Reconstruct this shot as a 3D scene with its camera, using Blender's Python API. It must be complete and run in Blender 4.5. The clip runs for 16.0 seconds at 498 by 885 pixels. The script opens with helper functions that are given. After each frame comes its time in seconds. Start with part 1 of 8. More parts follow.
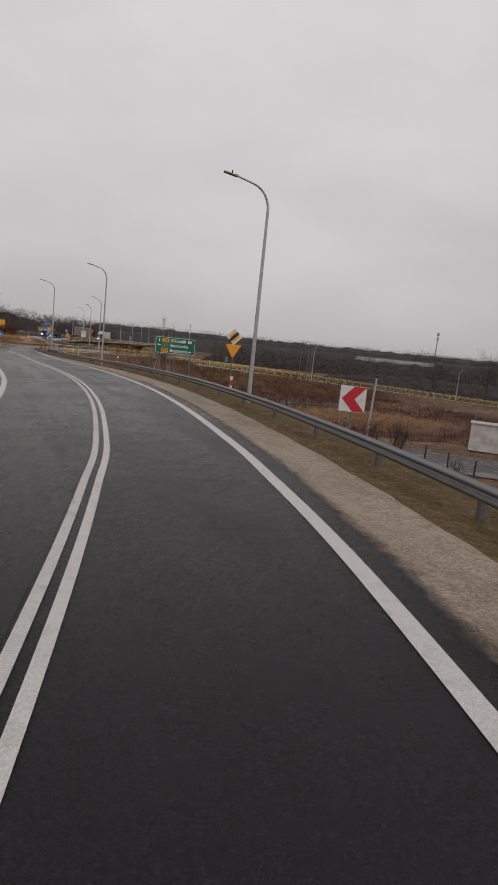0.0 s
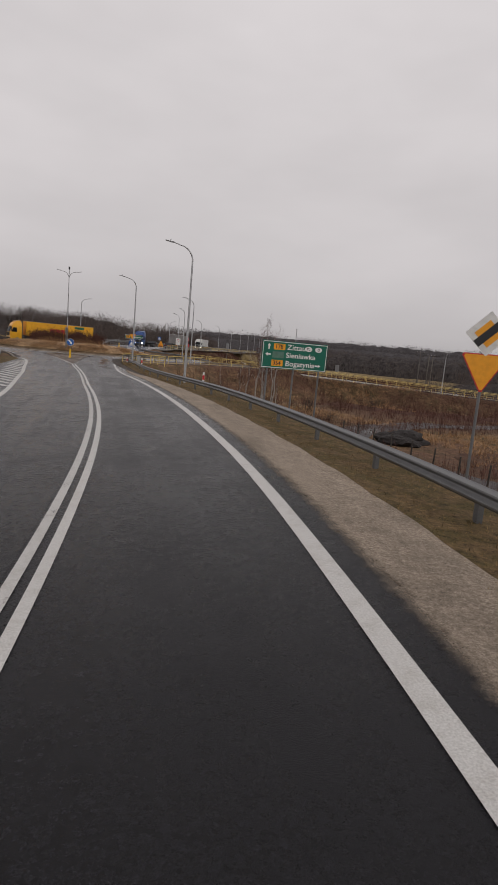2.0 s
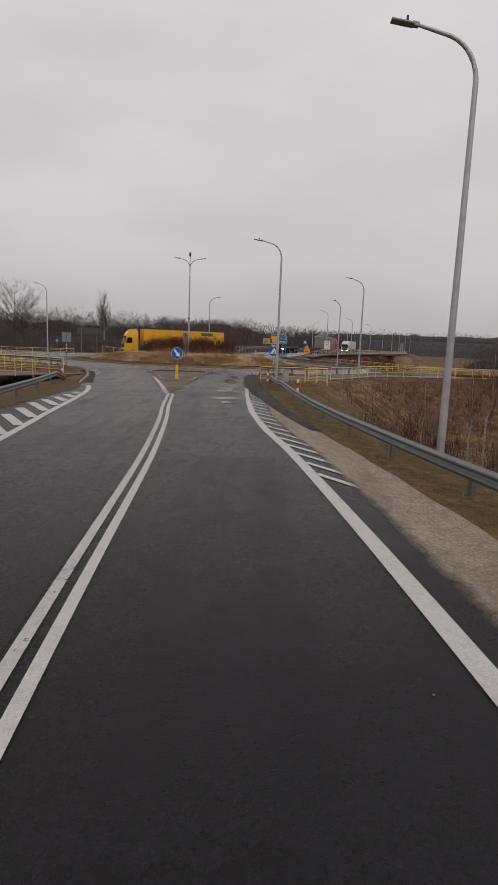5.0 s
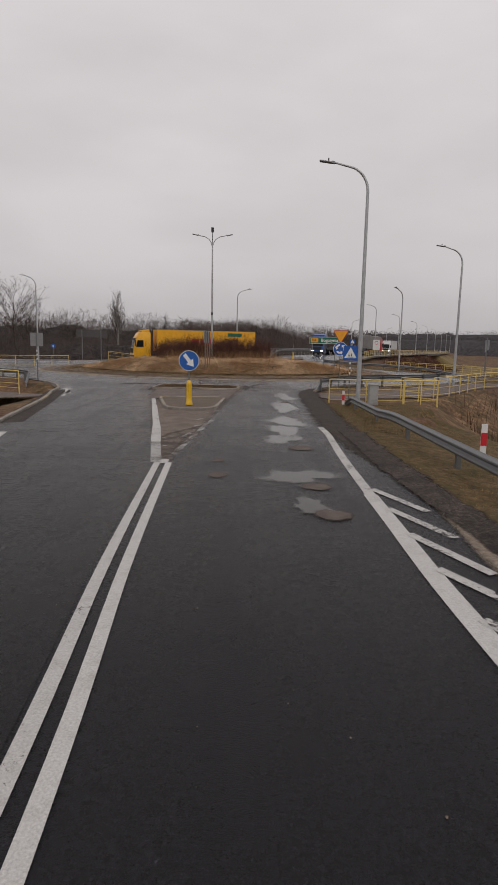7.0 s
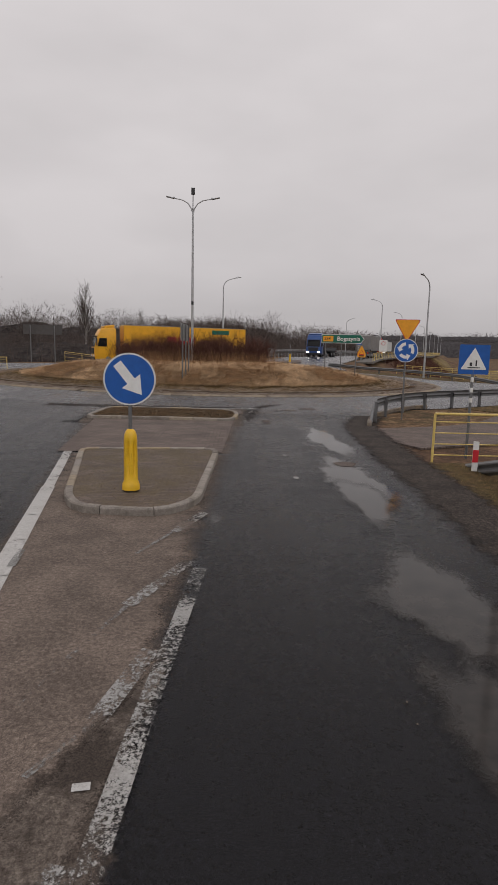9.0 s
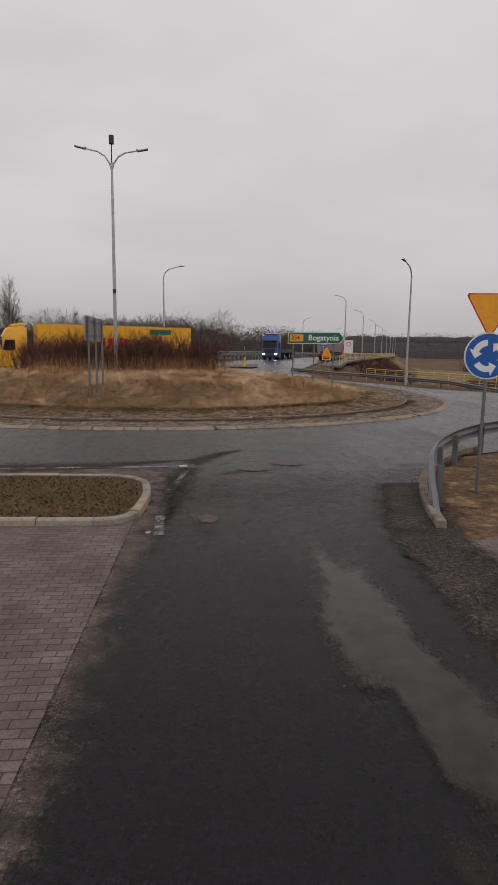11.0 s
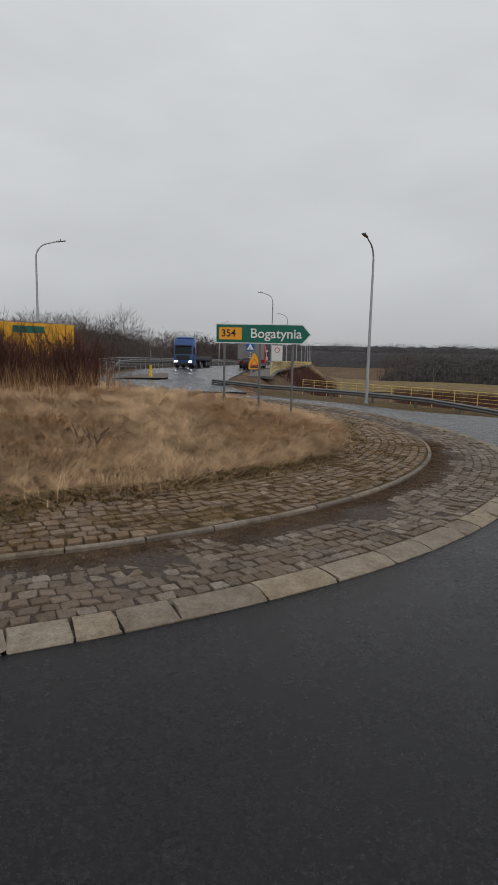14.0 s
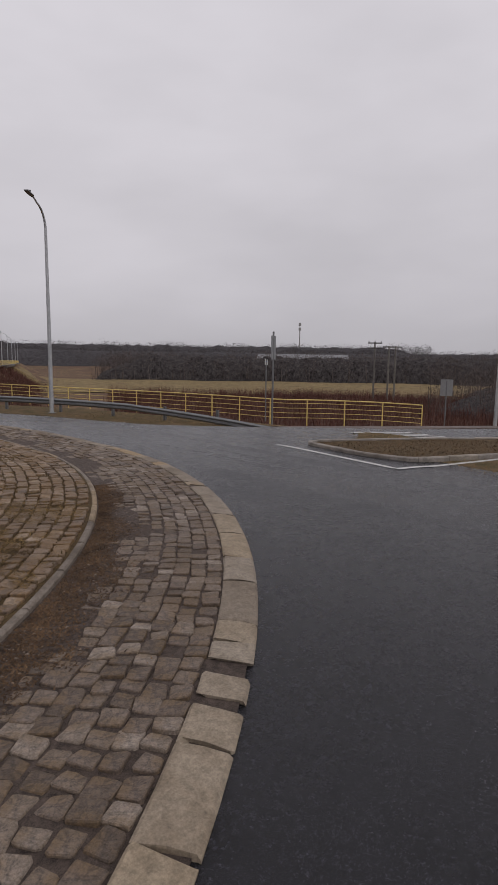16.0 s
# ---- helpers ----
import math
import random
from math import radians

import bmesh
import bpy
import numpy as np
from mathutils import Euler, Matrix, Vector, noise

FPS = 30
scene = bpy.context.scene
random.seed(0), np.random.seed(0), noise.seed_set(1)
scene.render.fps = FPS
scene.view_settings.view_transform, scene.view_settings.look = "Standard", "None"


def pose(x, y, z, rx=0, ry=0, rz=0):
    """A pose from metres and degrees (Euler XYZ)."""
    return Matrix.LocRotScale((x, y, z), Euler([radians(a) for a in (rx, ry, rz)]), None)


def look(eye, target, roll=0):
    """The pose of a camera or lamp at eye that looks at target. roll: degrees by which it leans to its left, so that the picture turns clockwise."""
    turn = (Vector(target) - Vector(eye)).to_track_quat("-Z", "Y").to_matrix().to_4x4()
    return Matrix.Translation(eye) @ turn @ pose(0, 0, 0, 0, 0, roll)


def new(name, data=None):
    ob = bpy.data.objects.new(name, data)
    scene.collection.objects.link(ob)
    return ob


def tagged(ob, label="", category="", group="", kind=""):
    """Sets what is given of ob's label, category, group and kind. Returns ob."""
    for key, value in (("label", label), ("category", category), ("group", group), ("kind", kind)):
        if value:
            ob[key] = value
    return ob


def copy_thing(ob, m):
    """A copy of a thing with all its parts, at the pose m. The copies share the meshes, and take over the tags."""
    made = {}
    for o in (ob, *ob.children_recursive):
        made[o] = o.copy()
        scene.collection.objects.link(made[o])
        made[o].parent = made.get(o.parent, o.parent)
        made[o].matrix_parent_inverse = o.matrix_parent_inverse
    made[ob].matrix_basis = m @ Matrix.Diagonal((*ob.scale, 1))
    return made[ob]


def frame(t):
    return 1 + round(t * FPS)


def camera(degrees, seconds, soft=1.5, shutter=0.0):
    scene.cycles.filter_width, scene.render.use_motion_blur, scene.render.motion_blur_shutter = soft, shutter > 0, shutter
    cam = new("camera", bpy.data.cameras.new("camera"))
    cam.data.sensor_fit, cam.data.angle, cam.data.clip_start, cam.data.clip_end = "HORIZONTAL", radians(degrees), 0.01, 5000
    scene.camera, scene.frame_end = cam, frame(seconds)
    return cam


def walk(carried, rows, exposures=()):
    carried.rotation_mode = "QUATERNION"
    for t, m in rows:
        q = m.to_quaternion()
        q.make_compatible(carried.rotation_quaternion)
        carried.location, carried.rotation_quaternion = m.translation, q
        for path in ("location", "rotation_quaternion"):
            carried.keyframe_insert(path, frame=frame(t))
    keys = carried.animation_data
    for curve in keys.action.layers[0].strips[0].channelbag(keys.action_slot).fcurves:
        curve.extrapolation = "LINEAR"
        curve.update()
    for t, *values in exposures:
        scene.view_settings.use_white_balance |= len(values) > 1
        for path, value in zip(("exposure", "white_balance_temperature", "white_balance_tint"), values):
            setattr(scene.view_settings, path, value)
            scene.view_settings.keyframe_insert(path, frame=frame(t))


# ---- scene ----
cam = camera(47.0, 16.0, 1.5, 0.0)
PATH = [
    (0, (-5.308, -61.651, 2.83), (-4.46, -59.866, 2.521), 5.9),
    (0.5, (-3.884, -56.936, 2.776), (-3.106, -55.121, 2.459), 5.5),
    (1, (-2.539, -52.374, 2.895), (-1.839, -50.529, 2.568), 5.3),
    (1.5, (-1.583, -47.559, 2.796), (-0.965, -45.69, 2.445), 5.2),
    (2, (-0.527, -42.6, 2.861), (0.005, -40.698, 2.542), 5.1),
    (2.5, (0.126, -37.304, 2.867), (0.574, -35.382, 2.544), 4.9),
    (3, (0.616, -32.089, 2.885), (0.975, -30.148, 2.566), 4.6),
    (3.5, (0.891, -27.005, 2.777), (1.161, -25.048, 2.463), 4.3),
    (4, (0.919, -22.542, 2.796), (1.097, -20.579, 2.457), 3.1),
    (6.5, (-0.134, 0.25, 2.468), (-0.143, 2.223, 2.143), 2.1),
    (7, (-0.483, 4.365, 2.476), (-0.512, 6.337, 2.148), 1.0),
    (7.5, (-0.864, 8.068, 2.446), (-0.934, 10.04, 2.116), 0.9),
    (8, (-1.242, 11.625, 2.445), (-1.321, 13.598, 2.125), 0.9),
    (8.5, (-1.506, 15.104, 2.457), (-1.56, 17.077, 2.139), 0.8),
    (9, (-1.569, 18.57, 2.418), (-1.533, 20.543, 2.094), 1.3),
    (9.5, (-1.329, 21.474, 2.511), (-1.19, 23.444, 2.193), 0.7),
    (12, (-0.682, 34.618, 2.442), (-0.475, 36.582, 2.126), 0.7),
    (12.5, (-0.472, 37.068, 2.4), (-0.241, 39.029, 2.083), 0.7),
    (13, (-0.211, 39.045, 2.428), (0.091, 40.998, 2.124), 1.3),
    (13.5, (0.256, 41.006, 2.395), (0.64, 42.946, 2.096), 1.1),
    (14, (0.819, 42.881, 2.392), (1.31, 44.799, 2.108), 1.3),
    (14.5, (1.549, 44.537, 2.444), (2.212, 46.403, 2.164), 1.8),
    (15, (2.665, 46.123, 2.408), (3.562, 47.889, 2.137), 2.2),
    (15.5, (4.061, 47.524, 2.35), (5.191, 49.155, 2.095), 2.1),
    (16, (5.391, 48.478, 2.411), (6.707, 49.958, 2.137), 0.7),
]
walk(cam, [(t, look(eye, target, roll)) for t, eye, target, roll in PATH],
     [(0, 0, 6500, 12), (13.2, 0, 6500, 12), (14.0, 0, 6130, 5), (14.5, 0, 6120, 6), (15.0, 0, 6150, 10), (15.5, 0, 6120, 11), (16, 0, 6220, 14)])

# ---------------------------------------------------------------- world and light
world = bpy.data.worlds.new("overcast_sky")
scene.world = world
world.use_nodes = True
wn, wl = world.node_tree.nodes, world.node_tree.links
wn.clear()
w_out = wn.new("ShaderNodeOutputWorld")
w_bg = wn.new("ShaderNodeBackground")
w_sky = wn.new("ShaderNodeTexSky")
w_sky.sky_type = "NISHITA"
w_sky.sun_disc = False
w_sky.sun_elevation, w_sky.sun_rotation = radians(28), radians(200)
w_sky.dust_density, w_sky.air_density = 4.0, 1.0
w_grey = wn.new("ShaderNodeHueSaturation")
w_grey.inputs["Saturation"].default_value = 0.0
w_grey.inputs["Value"].default_value = 0.05
w_co = wn.new("ShaderNodeTexCoord")
w_map = wn.new("ShaderNodeMapping")
w_map.inputs["Scale"].default_value = (1.2, 1.2, 3.2)
w_noise = wn.new("ShaderNodeTexNoise")
w_noise.inputs["Scale"].default_value, w_noise.inputs["Detail"].default_value, w_noise.inputs["Roughness"].default_value = 1.6, 4, 0.5
w_ramp = wn.new("ShaderNodeValToRGB")
w_ramp.color_ramp.elements[0].position, w_ramp.color_ramp.elements[0].color = 0.32, (0.708, 0.679, 0.679, 1)
w_ramp.color_ramp.elements[1].position, w_ramp.color_ramp.elements[1].color = 0.68, (0.852, 0.816, 0.816, 1)
w_sep = wn.new("ShaderNodeSeparateXYZ")
w_up = wn.new("ShaderNodeValToRGB")
rises = w_up.color_ramp.elements
rises.new(0.12)
rises.new(0.35)
for e, (p, v) in zip(rises, ((0.0, 0.585), (0.12, 0.675), (0.35, 0.79), (0.75, 0.938))):
    e.position, e.color = p, (v, v, v, 1)
w_mul = wn.new("ShaderNodeMix")
w_mul.data_type, w_mul.blend_type = "RGBA", "MULTIPLY"
w_mul.inputs["Factor"].default_value = 1.0
w_add = wn.new("ShaderNodeMix")
w_add.data_type, w_add.blend_type = "RGBA", "ADD"
w_add.inputs["Factor"].default_value = 0.12
wl.new(w_co.outputs["Generated"], w_map.inputs["Vector"])
wl.new(w_map.outputs["Vector"], w_noise.inputs["Vector"])
wl.new(w_noise.outputs["Fac"], w_ramp.inputs["Fac"])
wl.new(w_co.outputs["Generated"], w_sep.inputs["Vector"])
wl.new(w_sep.outputs["Z"], w_up.inputs["Fac"])
wl.new(w_ramp.outputs["Color"], w_mul.inputs["A"])
wl.new(w_up.outputs["Color"], w_mul.inputs["B"])
wl.new(w_sky.outputs["Color"], w_grey.inputs["Color"])
wl.new(w_mul.outputs["Result"], w_add.inputs["A"])
wl.new(w_grey.outputs["Color"], w_add.inputs["B"])
wl.new(w_add.outputs["Result"], w_bg.inputs["Color"])
w_bg.inputs["Strength"].default_value = 1.0
wl.new(w_bg.outputs["Background"], w_out.inputs["Surface"])

sun_data = bpy.data.lights.new("sun", "SUN")
sun_data.energy, sun_data.angle, sun_data.color = 0.5, radians(40), (1.0, 0.97, 0.93)
sun = new("sun", sun_data)
sun.matrix_world = look((0, 0, 60), (-25, 55, 0))


# ---------------------------------------------------------------- helpers
def link_mesh(name, bm, material=None, parent=None, label=""):
    me = bpy.data.meshes.new(name)
    bm.to_mesh(me)
    bm.free()
    ob = new(name, me)
    for m in material if isinstance(material, (list, tuple)) else [material]:
        if m:
            me.materials.append(m)
    if parent:
        ob.parent = parent
    if label:
        ob["label"] = label
    return ob


def part(name, bm, material, parent, label=""):
    return link_mesh(name, bm, material, parent, label)


def thing(name, label, category, m=None, group="", kind=""):
    ob = new(name)
    ob.empty_display_size = 0.3
    if m is not None:
        ob.matrix_basis = m
    return tagged(ob, label, category, group, kind)


def smooth(ob, angle=40):
    me = ob.data
    me.polygons.foreach_set("use_smooth", [True] * len(me.polygons))
    me.set_sharp_from_angle(angle=radians(angle))
    return ob


def box(bm, sx, sy, sz, m=None, bevel=0.0):
    """A box that stands on z = 0, centred in x and y."""
    mm = (m or Matrix()) @ Matrix.Translation((0, 0, sz / 2)) @ Matrix.Diagonal((sx, sy, sz, 1))
    made = bmesh.ops.create_cube(bm, size=1.0, matrix=mm)["verts"]
    if bevel:
        edges = list({e for v in made for e in v.link_edges})
        bmesh.ops.bevel(bm, geom=edges, offset=bevel, segments=2, affect="EDGES", profile=0.5)
    return bm


def cyl(bm, r1, r2, h, seg=12, m=None):
    mm = (m or Matrix()) @ Matrix.Translation((0, 0, h / 2))
    bmesh.ops.create_cone(bm, cap_ends=True, segments=seg, radius1=r1, radius2=r2, depth=h, matrix=mm)
    return bm


def tube(bm, pts, radii, seg=8, cap=True):
    """A round bar through points; radii: one number or one for each point."""
    pts = [Vector(p) for p in pts]
    if not isinstance(radii, (list, tuple)):
        radii = [radii] * len(pts)
    rings = []
    ref = Vector((0.31, 0.17, 1)).normalized()
    for i, p in enumerate(pts):
        d = (pts[min(i + 1, len(pts) - 1)] - pts[max(i - 1, 0)]).normalized()
        a = d.cross(ref)
        if a.length < 0.05:
            a = d.cross(Vector((1, 0, 0)))
        a.normalize()
        b = d.cross(a)
        rings.append([bm.verts.new(p + radii[i] * (math.cos(2 * math.pi * k / seg) * a + math.sin(2 * math.pi * k / seg) * b)) for k in range(seg)])
    for r0, r1 in zip(rings[:-1], rings[1:]):
        for k in range(seg):
            bm.faces.new((r0[k], r0[(k + 1) % seg], r1[(k + 1) % seg], r1[k]))
    if cap:
        bm.faces.new(rings[0][::-1])
        bm.faces.new(rings[-1])
    return bm


def sweep(bm, pts, profile, closed=True, up=(0, 0, 1)):
    """A profile of (across, up) points carried along a level-ish line of points; across is to the right of travel."""
    pts = [Vector(p) for p in pts]
    rings = []
    for i, p in enumerate(pts):
        d = pts[min(i + 1, len(pts) - 1)] - pts[max(i - 1, 0)]
        side = d.cross(Vector(up)).normalized()
        rings.append([bm.verts.new(p + side * u + Vector((0, 0, v))) for u, v in profile])
    n = len(profile)
    for r0, r1 in zip(rings[:-1], rings[1:]):
        for k in range(n if closed else n - 1):
            bm.faces.new((r0[k], r1[k], r1[(k + 1) % n], r0[(k + 1) % n]))
    if closed:
        bm.faces.new(rings[0])
        bm.faces.new(rings[-1][::-1])
    return bm


def prism(bm, outline, z0, z1, m=None):
    """A flat outline of (x, y) raised from z0 to z1."""
    m = m or Matrix()
    low = [bm.verts.new(m @ Vector((x, y, z0))) for x, y in outline]
    top = [bm.verts.new(m @ Vector((x, y, z1))) for x, y in outline]
    n = len(outline)
    for k in range(n):
        bm.faces.new((low[k], low[(k + 1) % n], top[(k + 1) % n], top[k]))
    bm.faces.new(low[::-1])
    bm.faces.new(top)
    bmesh.ops.recalc_face_normals(bm, faces=bm.faces)
    return bm


def spline(ctrl, step=1.0):
    """A smooth line through control points, resampled at even steps (numpy n x 2)."""
    c = np.array(ctrl, float)
    c = np.vstack([2 * c[0] - c[1], c, 2 * c[-1] - c[-2]])
    out = []
    for i in range(1, len(c) - 2):
        n = 24
        for k in range(n):
            t = k / n
            p0, p1, p2, p3 = c[i - 1], c[i], c[i + 1], c[i + 2]
            out.append(0.5 * (2 * p1 + (p2 - p0) * t + (2 * p0 - 5 * p1 + 4 * p2 - p3) * t * t + (3 * p1 - p0 - 3 * p2 + p3) * t**3))
    out.append(c[-2])
    out = np.array(out)
    s = np.r_[0, np.cumsum(np.hypot(*np.diff(out, axis=0).T))]
    at = np.linspace(0, s[-1], max(2, int(s[-1] / step) + 1))
    return np.stack([np.interp(at, s, out[:, k]) for k in range(out.shape[1])], 1)


def beside(line, d):
    """A line parallel to another, d metres to the right of it (d: a number or an array)."""
    t = np.gradient(line[:, :2], axis=0)
    t /= np.hypot(t[:, 0], t[:, 1])[:, None]
    out = line.copy()
    out[:, :2] += np.stack([t[:, 1], -t[:, 0]], 1) * (np.ones(len(line)) * d)[:, None]
    return out


def cut(line, y0, y1):
    return line[(line[:, 1] >= y0) & (line[:, 1] <= y1)]


# ---------------------------------------------------------------- the plan in numbers
EDGE = spline([(-8.3, -76), (-5.6, -69.5), (-3.64, -64), (-2.32, -60), (-1.14, -56), (-0.2, -52), (0.59, -48), (1.78, -40), (2.57, -32), (2.87, -24), (2.91, -16), (2.72, -8), (2.28, 0), (1.80, 5), (1.54, 9.5), (1.5, 12.5), (1.48, 15), (1.5, 18), (1.6, 21.5)], 0.5)
CENTRE = spline([(-11.4, -76), (-8.85, -69.5), (-6.87, -64), (-5.6, -60), (-4.48, -56), (-3.48, -52), (-2.58, -48), (-1.34, -40), (-0.59, -32), (-0.31, -24), (-0.43, -16), (-0.82, -8), (-1.155, 0), (-1.605, 6.8), (-1.975, 10.8), (-2.375, 16.4)], 0.5)
LEFT = spline([(-14.6, -76), (-11.9, -68), (-8.2, -56), (-6.2, -48), (-4.95, -40), (-4.35, -31), (-4.3, -22), (-4.45, -14), (-4.95, -6), (-5.4, 1), (-5.9, 6.5), (-6.35, 12), (-6.95, 17), (-8.0, 21.7), (-9.6, 30), (-11.2, 35.9)], 0.5)
REF = spline([(-12.2, -80), (-8.3, -69.5), (-5.2, -60), (-3.4, -54), (-1.9, -48.2), (-0.3, -39), (0.5, -32), (0.95, -25), (1.3, -18), (1.2, -12), (0.8, -5), (0.3, 2), (-0.2, 9), (-0.5, 16), (-0.6, 24), (-0.6, 44)], 1.0)
HUB = Vector((-2.6, 63.1))
R_KERB, R_INNER, R_GRASS, R_OUT = 15.8, 13.68, 11.3, 21.8
LOW = -4.5
BRIDGE_AT = 140.0
WALK_E = spline([(2.4, 34.5), (8, 37.4), (14.3, 46.0), (21, 48.6), (30, 50.2)], 1.0)
ARM_E = spline([(12, 60.5), (20, 58.4), (30, 56.6), (45, 54.2), (70, 49.5), (95, 43.5), (130, 33)], 2.0)
ARM_N = spline([(2.2, 79), (5, 88), (9.5, 101), (15, 116), (24, 139), (38, 174), (64, 240), (112, 362)], 2.0)
ARM_W = spline([(-22, 70), (-34, 74), (-50, 79), (-80, 86), (-140, 95)], 2.0)


CROWN_Y, CROWN_Z = np.array([-80, -60, -42, -34, -26, -20, -15, -10, -5, 0, 5.0]), np.array([0.30, 0.34, 0.43, 0.41, 0.35, 0.29, 0.23, 0.16, 0.09, 0.03, 0.0])


def nearest(line, x, y):
    """Signed distance to the right of a line, and the index of the nearest point, for arrays of x and y."""
    p = np.stack([np.ravel(x), np.ravel(y)], 1)
    t = np.gradient(line[:, :2], axis=0)
    t /= np.hypot(t[:, 0], t[:, 1])[:, None]
    d2 = (p[:, 0:1] - line[None, :, 0]) ** 2 + (p[:, 1:2] - line[None, :, 1]) ** 2
    i = d2.argmin(1)
    w = p - line[i, :2]
    along = (w * t[i]).sum(1)
    side = w[:, 0] * t[i, 1] - w[:, 1] * t[i, 0]
    ends = ((i == 0) & (along < 0)) | ((i == len(line) - 1) & (along > 0))
    dist = np.where(ends, np.sqrt(d2[np.arange(len(i)), i]), np.abs(side))
    return np.sign(side) * dist, i, along


def road_z(x, y):
    """Height of the approach road: it falls gently to the roundabout from y = -20 on, and leans into its bend."""
    d, i, along = nearest(REF, x, y)
    slope = np.gradient(REF[:, 1])
    ry = REF[i, 1] + np.clip(along, -0.5, 0.5) * slope[i]
    bank = 0.045 * np.clip((10 - ry) / 28, 0, 1)
    return bank * np.clip(d, -11, 6) + np.interp(ry, CROWN_Y, CROWN_Z)


def verge_z(x, y):
    """The verge dips away from the gravel."""
    return road_z(x, y) - 0.12 * np.clip((nearest(EDGE, x, y)[0] - 1.8) / 1.2, 0, 1.3)


def arm_e_z(s):
    return -0.05 - np.clip((s - 8) * 0.045, 0, 4.2)


def arm_n_z(s):
    return 0.45 + 0.8 * np.clip(s / 26, 0, 1)


def tilt(y):
    """The far half of the roundabout lies a little higher."""
    return 0.03 * np.clip(np.asarray(y, float) - 64, 0, 22)


def egg(a):
    """The island bulges to the west: how far its outline is moved at a bearing in radians."""
    s = np.clip(-np.sin(a), 0, 1) ** 2
    return -4.6 * s, 1.3 * s


def island_xy(r, a):
    dx, dy = egg(a)
    return HUB[0] + r * np.sin(a) + dx, HUB[1] + r * np.cos(a) + dy


def island_polar(x, y):
    """Radius and bearing of a place in the bulging plan of the island."""
    x, y = np.asarray(x, float), np.asarray(y, float)
    a = np.arctan2(x - HUB[0], y - HUB[1])
    for _ in range(8):
        dx, dy = egg(a)
        a = np.arctan2(x - HUB[0] - dx, y - HUB[1] - dy)
    dx, dy = egg(a)
    return np.hypot(x - HUB[0] - dx, y - HUB[1] - dy), a


def shelf(x, y):
    """Level of the ring and its verge: the outer north-east side falls away."""
    x, y = np.ravel(np.asarray(x, float)), np.ravel(np.asarray(y, float))
    r = island_polar(x, y)[0]
    fall = np.clip((r - 16.5) / 5.5, 0, 1) * np.clip(x / 12, 0, 1) * np.interp(y, [60, 66, 72, 82, 90], [0, 0.25, 0.45, 0.45, 0])
    return tilt(y) - fall


def ring_z(x, y):
    r = island_polar(np.ravel(x), np.ravel(y))[0]
    return shelf(x, y) + 0.006 - 0.03 * np.clip((r - R_OUT + 0.6) / 0.6, 0, 1)


def ring_top(x, y):
    """The ring's surface, or the approach road's where that lies higher."""
    return np.where(np.ravel(y) < 46, np.maximum(ring_z(x, y), 0.0), ring_z(x, y))


def ground_z(x, y):
    """Height of the land: embankments that fall away from the roads to the low fields."""
    x, y = np.ravel(np.asarray(x, float)), np.ravel(np.asarray(y, float))
    low = np.where(x > 0, LOW, np.interp(x, [-60, -14], [-1.2, -2.2]))
    low = np.where((x < 14) & (y > 70), np.interp(x, [-40, -6, 14], [-1.0, -1.5, LOW]), low)
    low = low + 0.25 * np.sin(x * 0.11 + 1.3) * np.cos(y * 0.083) + 0.12 * np.sin(x * 0.37) * np.sin(y * 0.29 + 2)
    far = np.hypot(x, y - 60)
    low = low + np.clip((far - 260) * 0.012, 0, 14) * np.clip((far - 260) / 200, 0, 1)
    slope = 0.62
    z = low
    d, i, _ = nearest(REF, x, y)
    rz = road_z(x, y)
    wr = np.interp(REF[i, 1], [-80, 8, 22, 32], [5.2, 5.0, 5.4, 8.5])
    wl_ = np.interp(REF[i, 1], [-80, -50, 0, 20], [9.5, 9.0, 9.0, 10.5])
    dip = np.where((d > 0) & (y < 26), 0.12 * np.clip((d - wr + 1.6) / 1.2, 0, 1.3), 0.0)
    z = np.maximum(z, rz - 0.06 - dip - slope * np.maximum(0, np.where(d > 0, d - wr, -d - wl_)))
    r = island_polar(x, y)[0]
    z = np.maximum(z, shelf(x, y) - 0.05 - slope * np.maximum(0, r - 25.6))
    d, i, _ = nearest(WALK_E, x, y)
    z = np.maximum(z, -0.1 - slope * np.maximum(0, np.abs(d) - 2.6))
    d, i, _ = nearest(ARM_E, x, y)
    z = np.maximum(z, arm_e_z(i * 2.0) - 0.05 - slope * np.maximum(0, np.abs(d) - 6.5))
    d, i, _ = nearest(ARM_N, x, y)
    s = i * 2.0
    gap = np.abs(s - BRIDGE_AT)
    z = np.maximum(z, arm_n_z(s) - 0.08 - slope * np.maximum(0, np.abs(d) - 7.5) - 1.3 * np.maximum(0, 20 - gap))
    d, i, _ = nearest(ARM_W, x, y)
    z = np.maximum(z, tilt(y) - 0.05 - slope * np.maximum(0, np.abs(d) - 6.5))
    return z


def gz(x, y):
    return float(ground_z([x], [y])[0])


def on_road(x, y):
    return float(road_z(x, y)[0])


